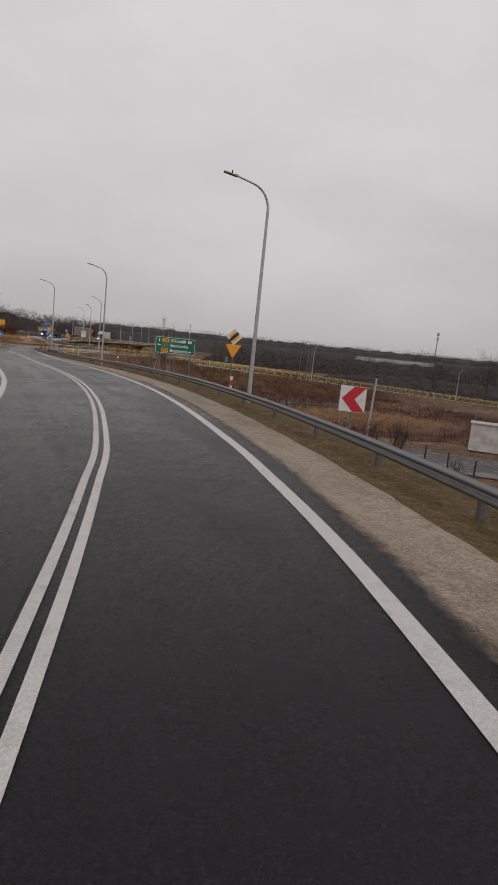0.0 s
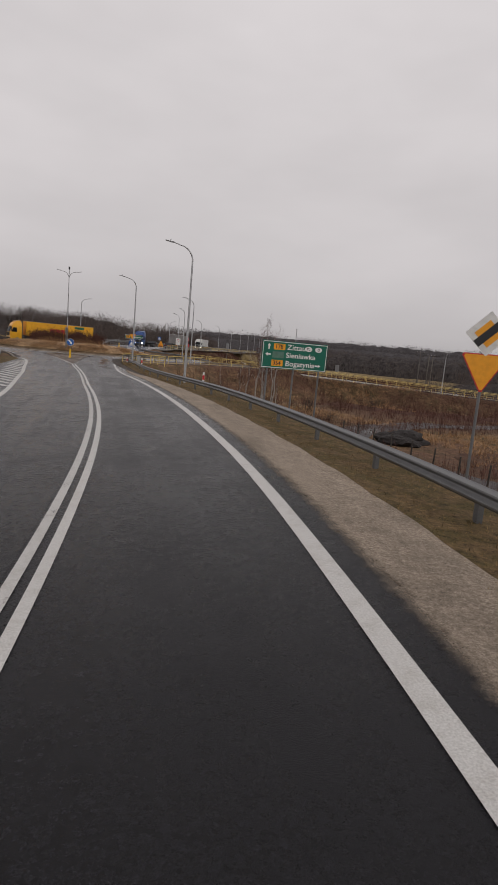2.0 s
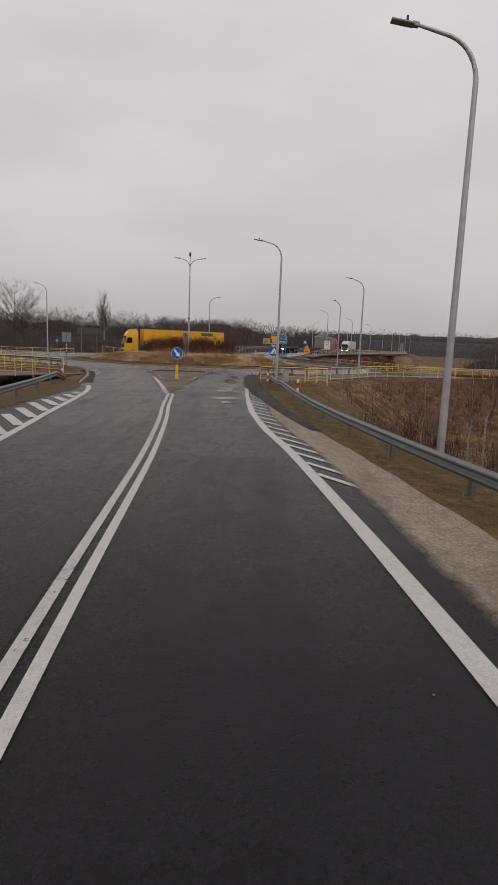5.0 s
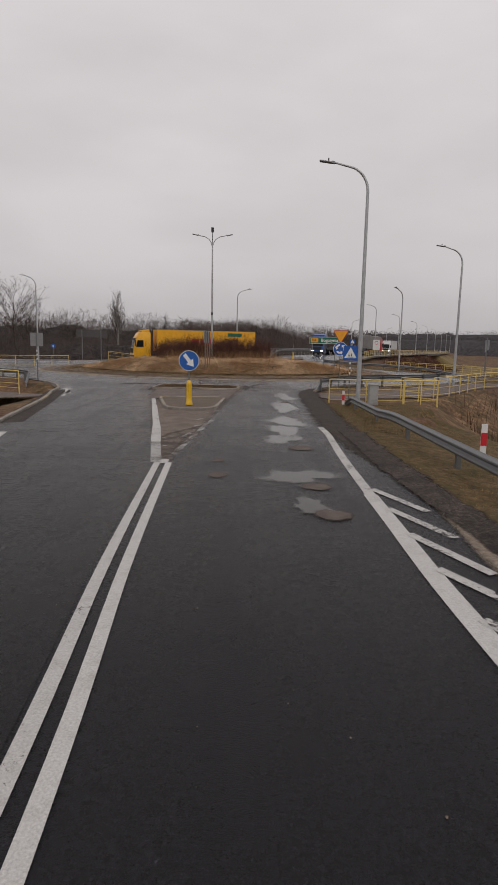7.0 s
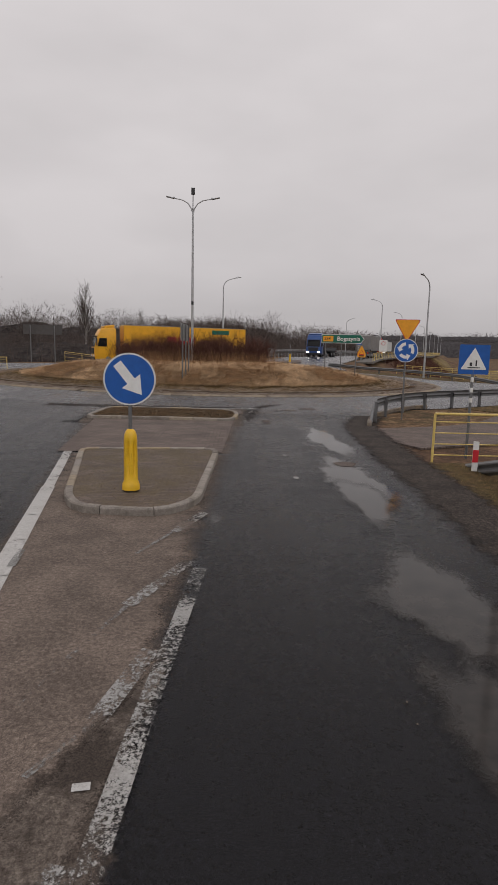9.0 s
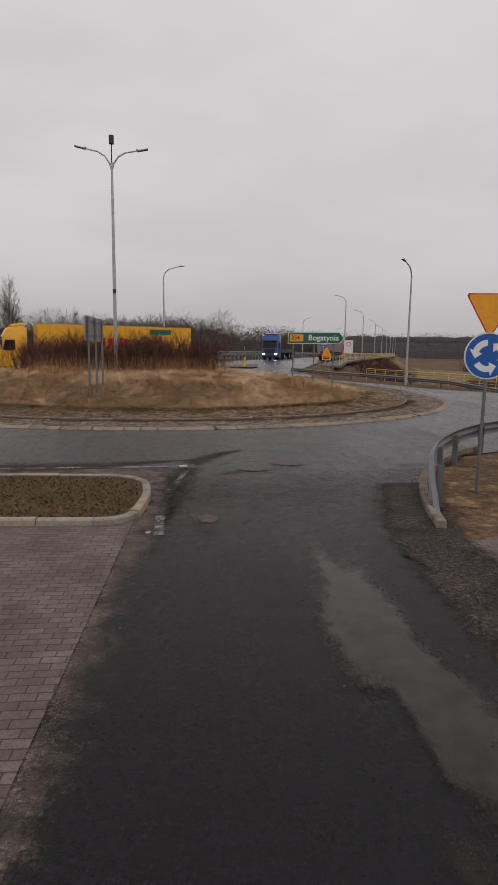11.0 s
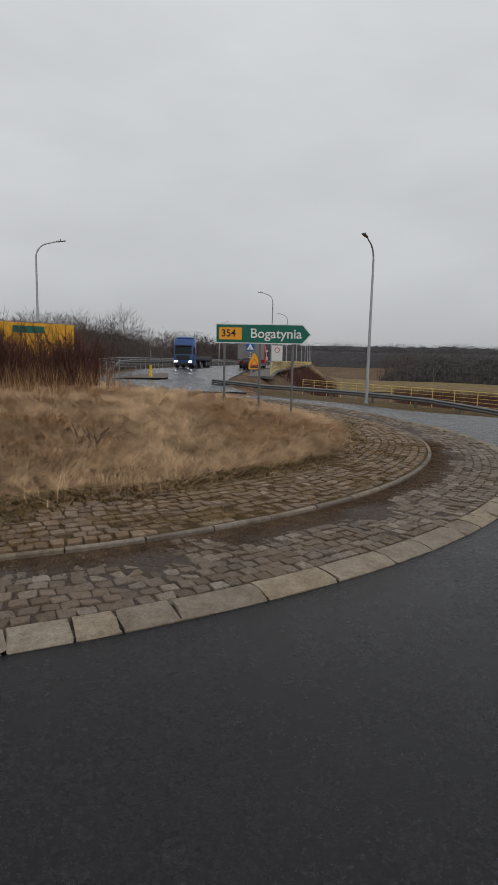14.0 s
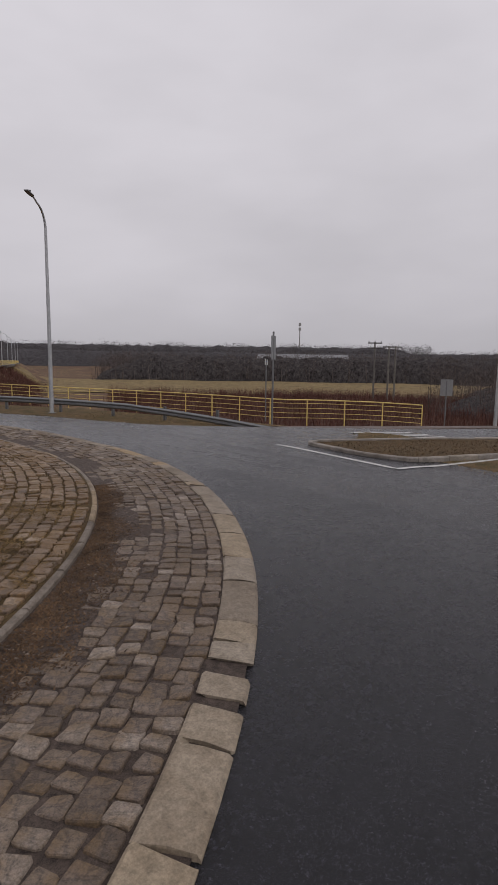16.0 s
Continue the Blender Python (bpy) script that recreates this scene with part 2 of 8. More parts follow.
# ---------------------------------------------------------------- materials
class Nodes:
    """A small builder of node materials."""

    def __init__(self, name, rough=0.8, metal=0.0, spec=0.5):
        self.m = bpy.data.materials.new(name)
        self.m.use_nodes = True
        self.t = self.m.node_tree
        self.b = self.t.nodes["Principled BSDF"]
        self.b.inputs["Roughness"].default_value = rough
        self.b.inputs["Metallic"].default_value = metal
        self.b.inputs["Specular IOR Level"].default_value = spec
        self.co = self.n("ShaderNodeTexCoord").outputs["Object"]

    def n(self, kind):
        return self.t.nodes.new(kind)

    def to(self, a, b):
        self.t.links.new(a, b)

    def noise(self, scale, detail=4, rough=0.55, vec=None, stretch=None):
        if stretch:
            mp = self.n("ShaderNodeMapping")
            mp.inputs["Scale"].default_value = stretch
            self.to(vec or self.co, mp.inputs["Vector"])
            vec = mp.outputs["Vector"]
        x = self.n("ShaderNodeTexNoise")
        x.inputs["Scale"].default_value, x.inputs["Detail"].default_value, x.inputs["Roughness"].default_value = scale, detail, rough
        self.to(vec or self.co, x.inputs["Vector"])
        return x.outputs["Fac"]

    def voronoi(self, scale, feature="F1", vec=None):
        x = self.n("ShaderNodeTexVoronoi")
        x.feature = feature
        x.inputs["Scale"].default_value = scale
        self.to(vec or self.co, x.inputs["Vector"])
        return x.outputs["Distance"]

    def ramp(self, fac, *stops):
        x = self.n("ShaderNodeValToRGB")
        el = x.color_ramp.elements
        while len(el) < len(stops):
            el.new(0.5)
        for e, (p, c) in zip(el, stops):
            e.position = p
            e.color = (*c, 1) if isinstance(c, tuple) else (c, c, c, 1)
        self.to(fac, x.inputs["Fac"])
        return x.outputs["Color"]

    def mix(self, fac, a, b, mode="MIX"):
        x = self.n("ShaderNodeMix")
        x.data_type, x.blend_type = "RGBA", mode
        for key, v in (("Factor", fac), ("A", a), ("B", b)):
            if isinstance(v, tuple):
                x.inputs[key].default_value = (*v, 1)
            elif isinstance(v, (int, float)):
                x.inputs[key].default_value = v
            else:
                self.to(v, x.inputs[key])
        return x.outputs["Result"]

    def math(self, op, a, b=0.0):
        x = self.n("ShaderNodeMath")
        x.operation = op
        for k, v in enumerate((a, b)):
            if isinstance(v, (int, float)):
                x.inputs[k].default_value = v
            else:
                self.to(v, x.inputs[k])
        return x.outputs[0]

    def random(self):
        return self.n("ShaderNodeObjectInfo").outputs["Random"]

    def island(self):
        return self.n("ShaderNodeNewGeometry").outputs["Random Per Island"]

    def color(self, v):
        if isinstance(v, tuple):
            self.b.inputs["Base Color"].default_value = (*v, 1)
        else:
            self.to(v, self.b.inputs["Base Color"])
        return self

    def rough(self, v):
        self.to(v, self.b.inputs["Roughness"])
        return self

    def bump(self, height, strength=0.4, distance=0.01):
        x = self.n("ShaderNodeBump")
        x.inputs["Strength"].default_value, x.inputs["Distance"].default_value = strength, distance
        self.to(height, x.inputs["Height"])
        self.to(x.outputs["Normal"], self.b.inputs["Normal"])
        return self


def asphalt_nodes(k, tone=0.0065, wet=0.30):
    """Colour, roughness and relief of damp asphalt: fine grain, open stony places and wheel tracks."""
    grain = k.mix(0.45, k.noise(150, 3, 0.75), k.noise(70, 3, 0.7))
    stones = k.noise(26, 4, 0.8)
    clump = k.noise(10, 4, 0.85)
    pits = k.voronoi(70)
    broad = k.noise(0.22, 4, 0.6)
    mid = k.noise(2.6, 5, 0.65)
    open_ = k.ramp(k.mix(0.4, k.noise(0.75, 4, 0.65), k.noise(3.1, 4, 0.6)), (0.40, 0.25), (0.60, 1.0))
    track = k.noise(1.1, 4, 0.55, stretch=(1.0, 0.045, 1.0))
    c = k.ramp(grain, (0.36, (tone * 0.16, tone * 0.18, tone * 0.22)), (0.53, (tone * 0.97, tone * 0.97, tone * 1.25)), (0.66, (tone * 6.6, tone * 6.5, tone * 8.4)))
    c = k.mix(open_, c, k.mix(1.0, c, k.ramp(stones, (0.40, 0.2), (0.5, 0.8), (0.62, 2.6)), "MULTIPLY"))
    c = k.mix(k.math("MULTIPLY", open_, 0.85), c, k.mix(1.0, c, k.ramp(clump, (0.40, 0.45), (0.5, 0.95), (0.62, 1.7)), "MULTIPLY"))
    c = k.mix(1.0, c, k.ramp(broad, (0.3, 0.82), (0.7, 1.2)), "MULTIPLY")
    c = k.mix(1.0, c, k.ramp(mid, (0.3, (0.82, 0.81, 0.82)), (0.7, (1.2, 1.18, 1.17))), "MULTIPLY")
    rough = k.ramp(k.mix(0.22, k.mix(0.5, broad, track), mid), (0.4, wet), (0.6, wet + 0.2))
    rough = k.math("ADD", rough, k.math("MULTIPLY", k.math("MULTIPLY", open_, k.math("SUBTRACT", k.mix(0.5, stones, clump), 0.45)), 1.7))
    return c, rough, k.mix(0.35, k.mix(0.25, grain, pits), k.math("MULTIPLY", k.mix(0.4, stones, clump), open_))


def asphalt_material(name, tone=0.0065, wet=0.30, shine=0.24, relief=0.036, fades=False):
    k = Nodes(name, 0.5, spec=shine)
    c, r, h = asphalt_nodes(k, tone, wet)
    k.color(c).rough(r)
    k.b.inputs["Specular Tint"].default_value = (0.975, 0.955, 1.0, 1)
    k.bump(h, 1.0, relief)
    if fades:
        at_node = k.n("ShaderNodeAttribute")
        at_node.attribute_name = "core"
        ragged = k.math("MULTIPLY", k.math("SUBTRACT", k.noise(2.5, 5, 0.7), 0.5), 1.2)
        k.to(k.ramp(k.math("ADD", at_node.outputs["Fac"], ragged), (0.15, 0.0), (0.85, 1.0)), k.b.inputs["Alpha"])
    return k.m


def over_asphalt(name, paint, rough, at=0.42, soft=0.16, jitter=0.75, relief=1.0, most=1.0):
    """What lies on the asphalt in an uneven sheet: it thins out towards its rim (the attribute "core") in a ragged line."""
    k = Nodes(name, 0.5, spec=0.2)
    at_node = k.n("ShaderNodeAttribute")
    at_node.attribute_name = "core"
    ragged = k.math("ADD", k.math("MULTIPLY", k.math("SUBTRACT", k.noise(3.5, 4, 0.6), 0.5), jitter), k.math("MULTIPLY", k.math("SUBTRACT", k.noise(45, 3, 0.7), 0.5), jitter * 0.7))
    m = k.ramp(k.math("ADD", at_node.outputs["Fac"], ragged), (at - soft / 2, 0.0), (at + soft / 2, 1.0))
    k.color(paint(k))
    k.b.inputs["Roughness"].default_value = rough
    if relief:
        k.bump(k.noise(120, 3, 0.75), 0.7 * relief, 0.009)
    k.to(k.math("MULTIPLY", m, most), k.b.inputs["Alpha"])
    return k.m


def ground_material():
    """Winter land: matted brown grass with bare soil and dull green."""
    k = Nodes("winter_land", 0.95, spec=0.2)
    big = k.noise(0.05, 5, 0.6)
    mid = k.noise(0.6, 5, 0.65)
    fine = k.noise(9, 5, 0.7)
    tuft = k.noise(2.2, 5, 0.7)
    straw = k.ramp(k.mix(0.5, fine, tuft), (0.36, (0.03, 0.017, 0.010)), (0.5, (0.15, 0.09, 0.047)), (0.64, (0.36, 0.235, 0.13)))
    green = k.ramp(k.mix(0.5, fine, tuft), (0.34, (0.018, 0.016, 0.008)), (0.66, (0.085, 0.068, 0.030)))
    soil = k.ramp(k.mix(0.5, fine, tuft), (0.36, (0.024, 0.013, 0.010)), (0.64, (0.17, 0.092, 0.056)))
    c = k.mix(k.ramp(mid, (0.46, 0.0), (0.6, 0.85)), straw, green)
    c = k.mix(k.ramp(k.mix(0.3, big, k.noise(0.16, 5, 0.6)), (0.46, 0.0), (0.56, 0.9)), c, soil)
    k.color(c)
    k.bump(k.mix(0.5, fine, mid), 0.8, 0.08)
    return k.m


def verge_material():
    k = Nodes("trodden_verge_grass", 0.95, spec=0.2)
    mid = k.noise(1.6, 5, 0.65)
    fine = k.mix(0.45, k.noise(28, 5, 0.75), k.noise(6, 5, 0.7))
    straw = k.ramp(fine, (0.36, (0.024, 0.015, 0.008)), (0.64, (0.22, 0.145, 0.070)))
    green = k.ramp(fine, (0.36, (0.018, 0.014, 0.006)), (0.64, (0.135, 0.10, 0.038)))
    k.color(k.mix(k.ramp(mid, (0.42, 0.0), (0.58, 1.0)), straw, green))
    k.bump(fine, 0.9, 0.04)
    return k.m


def gravel_material():
    k = Nodes("damp_gravel", 0.85, spec=0.3)
    fine = k.noise(55, 4, 0.75)
    mid = k.noise(2.2, 5, 0.6)
    c = k.ramp(fine, (0.28, (0.13, 0.10, 0.08)), (0.52, (0.27, 0.22, 0.175)), (0.75, (0.42, 0.36, 0.30)))
    k.color(k.mix(1.0, c, k.ramp(mid, (0.3, (0.72, 0.70, 0.68)), (0.7, (1.1, 1.08, 1.05))), "MULTIPLY"))
    k.bump(k.mix(0.5, fine, k.voronoi(70)), 0.7, 0.015)
    return k.m


def paint_material(name, base, rough=0.45, dirt=0.25, scale=6.0, metal=0.0):
    """Painted or coated sheet with a little grime."""
    k = Nodes(name, rough, metal)
    n1 = k.noise(scale, 5, 0.65)
    n2 = k.noise(scale * 9, 3, 0.6)
    dark = tuple(v * (1 - dirt) * 0.9 for v in base)
    k.color(k.mix(k.ramp(n1, (0.42, 0.0), (0.75, 1.0)), base, k.mix(0.5, dark, (0.16, 0.13, 0.10)) if dirt > 0.2 else dark))
    k.rough(k.ramp(n2, (0.3, rough * 0.8), (0.7, min(1.0, rough * 1.25))))
    return k.m


def galvanised_material(name="galvanised_steel", tone=0.36):
    k = Nodes(name, 0.5, 0.55)
    n = k.noise(5, 5, 0.6)
    v = k.voronoi(60)
    c = k.ramp(n, (0.3, (tone * 0.72, tone * 0.74, tone * 0.76)), (0.7, (tone * 1.12, tone * 1.13, tone * 1.14)))
    k.color(k.mix(0.12, c, k.ramp(v, (0.0, 0.2), (0.6, 0.5))))
    k.rough(k.ramp(n, (0.3, 0.42), (0.7, 0.66)))
    return k.m


def marking_material(name="worn_road_paint", share=(0.58, 0.66), fine=14, tone=1.0):
    """Road paint: white, scuffed through to the asphalt beneath."""
    k = Nodes(name, 0.55, spec=0.3)
    wear = k.noise(fine, 5, 0.8)
    broad = k.noise(1.2, 3, 0.6)
    gone = k.ramp(k.math("ADD", k.math("MULTIPLY", wear, 0.62), k.math("MULTIPLY", broad, 0.38)), (share[0], 0.0), (share[1], 1.0))
    white = k.ramp(k.noise(55, 3, 0.65), (0.28, (0.34 * tone, 0.33 * tone, 0.315 * tone)), (0.7, (0.54 * tone, 0.53 * tone, 0.51 * tone)))
    grime = k.ramp(k.noise(5, 5, 0.7), (0.5, (1.0, 1.0, 1.0)), (0.8, (0.74, 0.71, 0.68)))
    k.color(k.mix(1.0, white, grime, "MULTIPLY"))
    k.bump(k.voronoi(42), 0.6, 0.007)
    k.to(k.math("SUBTRACT", 1.0, gone), k.b.inputs["Alpha"])
    return k.m


M_ASPHALT = asphalt_material("wet_asphalt", 0.0042, 0.15, 0.23, 0.022)
M_ASPHALT_SMOOTH = asphalt_material("polished_wet_asphalt", 0.0036, 0.12, 0.22, 0.018)
M_ASPHALT_RING = asphalt_material("wet_ring_asphalt", 0.0066, 0.10, 0.32, 0.018)
M_ASPHALT_BLEND = asphalt_material("wet_asphalt_wearing_out", 0.0066, 0.10, 0.32, 0.018, True)
M_LAND = ground_material()
M_VERGE = verge_material()
M_GRAVEL = gravel_material()
M_PAINT = marking_material("road_paint", (0.69, 0.77), 14, 1.06)
M_PAINT_LIGHT_WEAR = marking_material("rubbed_road_paint", (0.575, 0.64), 18, 1.0)
M_PAINT_CRACKED = marking_material("cracked_road_paint", (0.535, 0.60), 18)
M_CHIP = over_asphalt("leftover_paint_chip", lambda k: k.ramp(k.noise(55, 3, 0.65), (0.28, (0.30, 0.29, 0.275)), (0.7, (0.5, 0.49, 0.47))), 0.6, 0.5, 0.1, 1.1)
M_SCUFFED = marking_material("scuffed_road_paint", (0.46, 0.52), 26, 0.68)
M_SPECKLE = marking_material("speckled_road_paint", (0.455, 0.505), 42, 0.8)
M_PAINT_DIRTY = marking_material("dirty_road_paint", (0.51, 0.59), 24, 0.74)
M_FAINT = marking_material("faint_road_paint", (0.43, 0.53), 34, 0.5)
M_GHOST = marking_material("ghost_road_paint", (0.36, 0.45), 40, 0.62)
M_GALV = galvanised_material("galvanised_steel", 0.16)
M_POST = galvanised_material("dull_post_steel", 0.12)
M_POLE = galvanised_material("lamp_pole_steel", 0.46)
M_RAIL_YELLOW = paint_material("yellow_railing_paint", (0.70, 0.52, 0.16), 0.5, 0.2)
M_YELLOW = paint_material("yellow_plastic", (0.78, 0.47, 0.02), 0.4, 0.1)
M_SIGN_BLUE = paint_material("sign_blue", (0.01, 0.10, 0.40), 0.35, 0.1)
M_SIGN_WHITE = paint_material("sign_white", (0.72, 0.72, 0.70), 0.4, 0.12)
M_SIGN_GREEN = paint_material("sign_green", (0.0, 0.13, 0.085), 0.4, 0.1)
M_SIGN_AMBER = paint_material("sign_amber", (0.85, 0.36, 0.015), 0.4, 0.1)
M_SIGN_RED = paint_material("sign_red", (0.55, 0.02, 0.03), 0.4, 0.1)
M_SIGN_BACK = galvanised_material("sign_back_aluminium", 0.26)
M_BLACK = paint_material("black_plastic", (0.02, 0.02, 0.022), 0.5, 0.1)
M_TEXT_WHITE = paint_material("sign_lettering_white", (0.78, 0.78, 0.76), 0.4, 0.05)


def concrete_material(name, base=(0.275, 0.232, 0.182), stain=(0.16, 0.122, 0.084)):
    k = Nodes(name, 0.8, spec=0.35)
    n1, n2 = k.noise(3.0, 5, 0.6), k.noise(60, 4, 0.7)
    c = k.mix(k.ramp(n1, (0.42, 0.0), (0.75, 0.85)), base, stain)
    c = k.mix(1.0, c, k.ramp(k.mix(0.5, n2, k.noise(16, 4, 0.7)), (0.34, 0.55), (0.66, 1.3)), "MULTIPLY")
    tone = k.ramp(k.random(), (0.0, (0.74, 0.71, 0.68)), (0.4, (0.97, 0.96, 0.95)), (0.62, (1.06, 1.0, 0.88)), (0.8, (0.98, 0.98, 0.98)), (1.0, (1.2, 1.04, 0.76)))
    k.color(k.mix(1.0, c, tone, "MULTIPLY"))
    k.bump(n2, 0.5, 0.006)
    return k.m


def sett_material(name, per_island=False, moss=0.3, tint=(1.0, 1.0, 1.0)):
    """Split granite setts, each of its own grey or brown, with grime and moss."""
    k = Nodes(name, 0.62, spec=0.4)
    pick = k.island() if per_island else k.random()
    tone = k.ramp(pick, (0.0, (0.064, 0.05, 0.041)), (0.3, (0.10, 0.079, 0.066)), (0.55, (0.135, 0.111, 0.095)), (0.8, (0.128, 0.103, 0.083)), (1.0, (0.225, 0.197, 0.173)))
    n1, n2 = k.noise(1.7, 4, 0.6), k.noise(75, 4, 0.7)
    c = k.mix(1.0, tone, k.ramp(k.mix(0.5, n2, k.noise(24, 4, 0.7)), (0.36, 0.3), (0.64, 1.65)), "MULTIPLY")
    c = k.mix(k.ramp(k.mix(0.3, n1, k.noise(9, 4, 0.7)), (0.40, 0.0), (0.58, moss)), c, k.ramp(k.noise(40, 4, 0.7), (0.34, (0.05, 0.031, 0.012)), (0.66, (0.175, 0.112, 0.045))))
    k.color(k.mix(1.0, c, tint, "MULTIPLY"))
    k.bump(k.mix(0.5, n2, k.noise(22, 3, 0.6)), 1.0, 0.02)
    return k.m


def dirt_material(name, a=(0.030, 0.021, 0.016), b=(0.105, 0.080, 0.060), scale=9.0):
    k = Nodes(name, 0.85, spec=0.25)
    n1, n2 = k.noise(scale, 5, 0.7), k.noise(scale * 9, 4, 0.75)
    c = k.ramp(k.mix(0.5, n1, n2), (0.34, a), (0.62, b), (0.8, tuple(v * 1.5 for v in b)))
    k.color(c)
    k.bump(n2, 0.8, 0.02)
    return k.m


def paving_material(name="brown_block_paving", moss=0.0):
    """Small brown paving blocks with sandy joints, stained or mossy in patches."""
    k = Nodes(name, 0.75, spec=0.3)
    br = k.n("ShaderNodeTexBrick")
    for key, v in (("Scale", 1.0), ("Mortar Size", 0.007), ("Brick Width", 0.2), ("Row Height", 0.1), ("Mortar Smooth", 0.3)):
        br.inputs[key].default_value = v
    br.inputs["Color1"].default_value, br.inputs["Color2"].default_value, br.inputs["Mortar"].default_value = (0.125, 0.096, 0.083, 1), (0.175, 0.138, 0.121, 1), (0.062, 0.048, 0.039, 1)
    k.to(k.co, br.inputs["Vector"])
    c = k.mix(1.0, br.outputs["Color"], k.ramp(k.noise(1.3, 5, 0.65), (0.3, (0.6, 0.58, 0.56)), (0.7, (1.2, 1.17, 1.15))), "MULTIPLY")
    c = k.mix(k.ramp(k.mix(0.5, k.noise(1.6, 5, 0.7), k.noise(16, 4, 0.75)), (0.42, 0.0), (0.56, moss)), c, k.ramp(k.noise(40, 4, 0.7), (0.36, (0.05, 0.036, 0.018)), (0.64, (0.165, 0.122, 0.065))))
    k.color(k.mix(1.0, c, k.ramp(k.noise(70, 4, 0.7), (0.3, 0.6), (0.7, 1.3)), "MULTIPLY"))
    k.bump(br.outputs["Fac"], -0.5, 0.006)
    return k.m


def stalk_material(name, a, b, c, rough=0.8, shade=(0.44, 0.385, 0.34)):
    """Grass or twigs, each blade of its own tone, darkened in blotches by shade."""
    k = Nodes(name, rough, spec=0.25)
    tone = k.ramp(k.island(), (0.0, a), (0.5, b), (1.0, c))
    k.color(k.mix(1.0, tone, k.ramp(k.mix(0.5, k.noise(0.9, 4, 0.6), k.noise(3.6, 4, 0.6)), (0.36, shade), (0.64, (1.22, 1.16, 1.1))), "MULTIPLY"))
    return k.m


def wet_track_material():
    """Black cinders with pale puddles standing in the ruts."""
    k = Nodes("wet_cinder_track", 0.5, spec=0.5)
    wet = k.ramp(k.mix(0.4, k.noise(0.35, 5, 0.6), k.noise(1.6, 5, 0.65)), (0.52, 0.0), (0.57, 1.0))
    c = k.ramp(k.mix(0.5, k.noise(6, 5, 0.7), k.noise(30, 4, 0.75)), (0.36, (0.018, 0.016, 0.016)), (0.64, (0.10, 0.09, 0.088)))
    k.color(c).rough(k.ramp(wet, (0.0, 0.8), (1.0, 0.12)))
    k.bump(k.noise(5, 5, 0.7), 0.5, 0.06)
    return k.m


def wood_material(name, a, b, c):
    """Trunks and twigs too fine to tell apart: upright streaks and blotches, inner shade painted in."""
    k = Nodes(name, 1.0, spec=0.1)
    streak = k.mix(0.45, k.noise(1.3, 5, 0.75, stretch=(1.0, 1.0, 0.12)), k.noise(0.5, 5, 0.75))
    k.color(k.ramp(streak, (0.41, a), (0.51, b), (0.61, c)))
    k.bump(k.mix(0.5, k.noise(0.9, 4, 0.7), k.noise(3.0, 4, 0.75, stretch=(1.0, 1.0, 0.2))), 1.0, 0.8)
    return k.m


def bark_material(name, a, b, scale=7.0, band=False):
    k = Nodes(name, 0.9, spec=0.2)
    n = k.noise(scale, 5, 0.7, stretch=(1, 1, 4.0 if band else 0.35))
    k.color(k.ramp(n, (0.38, a), (0.62, b)))
    k.bump(n, 0.6, 0.02)
    return k.m


def field_material(name, a, b, other):
    """Open winter ground: grass or scrub in drifts, with patches of another growth."""
    k = Nodes(name, 0.95, spec=0.2)
    big, mid, fine = k.noise(0.045, 5, 0.6, stretch=(1, 2.2, 1)), k.noise(0.5, 5, 0.65), k.noise(4.5, 5, 0.75)
    c = k.ramp(k.mix(0.45, fine, mid), (0.36, a), (0.62, b))
    c = k.mix(k.ramp(big, (0.5, 0.0), (0.64, 0.85)), c, k.mix(0.5, other, c))
    k.color(k.mix(1.0, c, k.ramp(mid, (0.3, 0.72), (0.7, 1.2)), "MULTIPLY"))
    k.bump(fine, 0.8, 0.15)
    return k.m


def plain_material(name, base, rough=0.5, metal=0.0, emit=None, strength=0.0):
    k = Nodes(name, rough, metal)
    k.color(base)
    if emit:
        k.b.inputs["Emission Color"].default_value = (*emit, 1)
        k.b.inputs["Emission Strength"].default_value = strength
    return k.m


M_KERB = concrete_material("weathered_kerb_concrete")
M_KERB_GREY = concrete_material("grey_kerb_concrete", (0.31, 0.283, 0.255), (0.14, 0.12, 0.10))
M_KERB_OLD = concrete_material("dirty_kerb_concrete", (0.235, 0.20, 0.165), (0.075, 0.056, 0.038))
M_CONCRETE = concrete_material("bridge_concrete", (0.18, 0.17, 0.155), (0.09, 0.083, 0.075))
M_SETT = sett_material("granite_sett", False, 0.5, (1.16, 1.1, 1.03))
M_SETT_FAR = sett_material("granite_sett_field", True, 0.5, (1.16, 1.1, 1.03))
M_SETT_MOSSY = sett_material("mossy_granite_sett", True, 0.7, (1.35, 1.18, 0.95))
M_SETT_MOSSY_ONE = sett_material("single_mossy_granite_sett", False, 0.7, (1.35, 1.18, 0.95))
M_JOINT = dirt_material("joint_dirt", (0.010, 0.007, 0.006), (0.135, 0.102, 0.083), 16.0)
M_MOSS_JOINT = dirt_material("mossy_joint", (0.012, 0.008, 0.004), (0.14, 0.09, 0.035), 14.0)
M_DIRT = dirt_material("dark_roadside_dirt", (0.018, 0.013, 0.011), (0.075, 0.056, 0.045), 4.0)
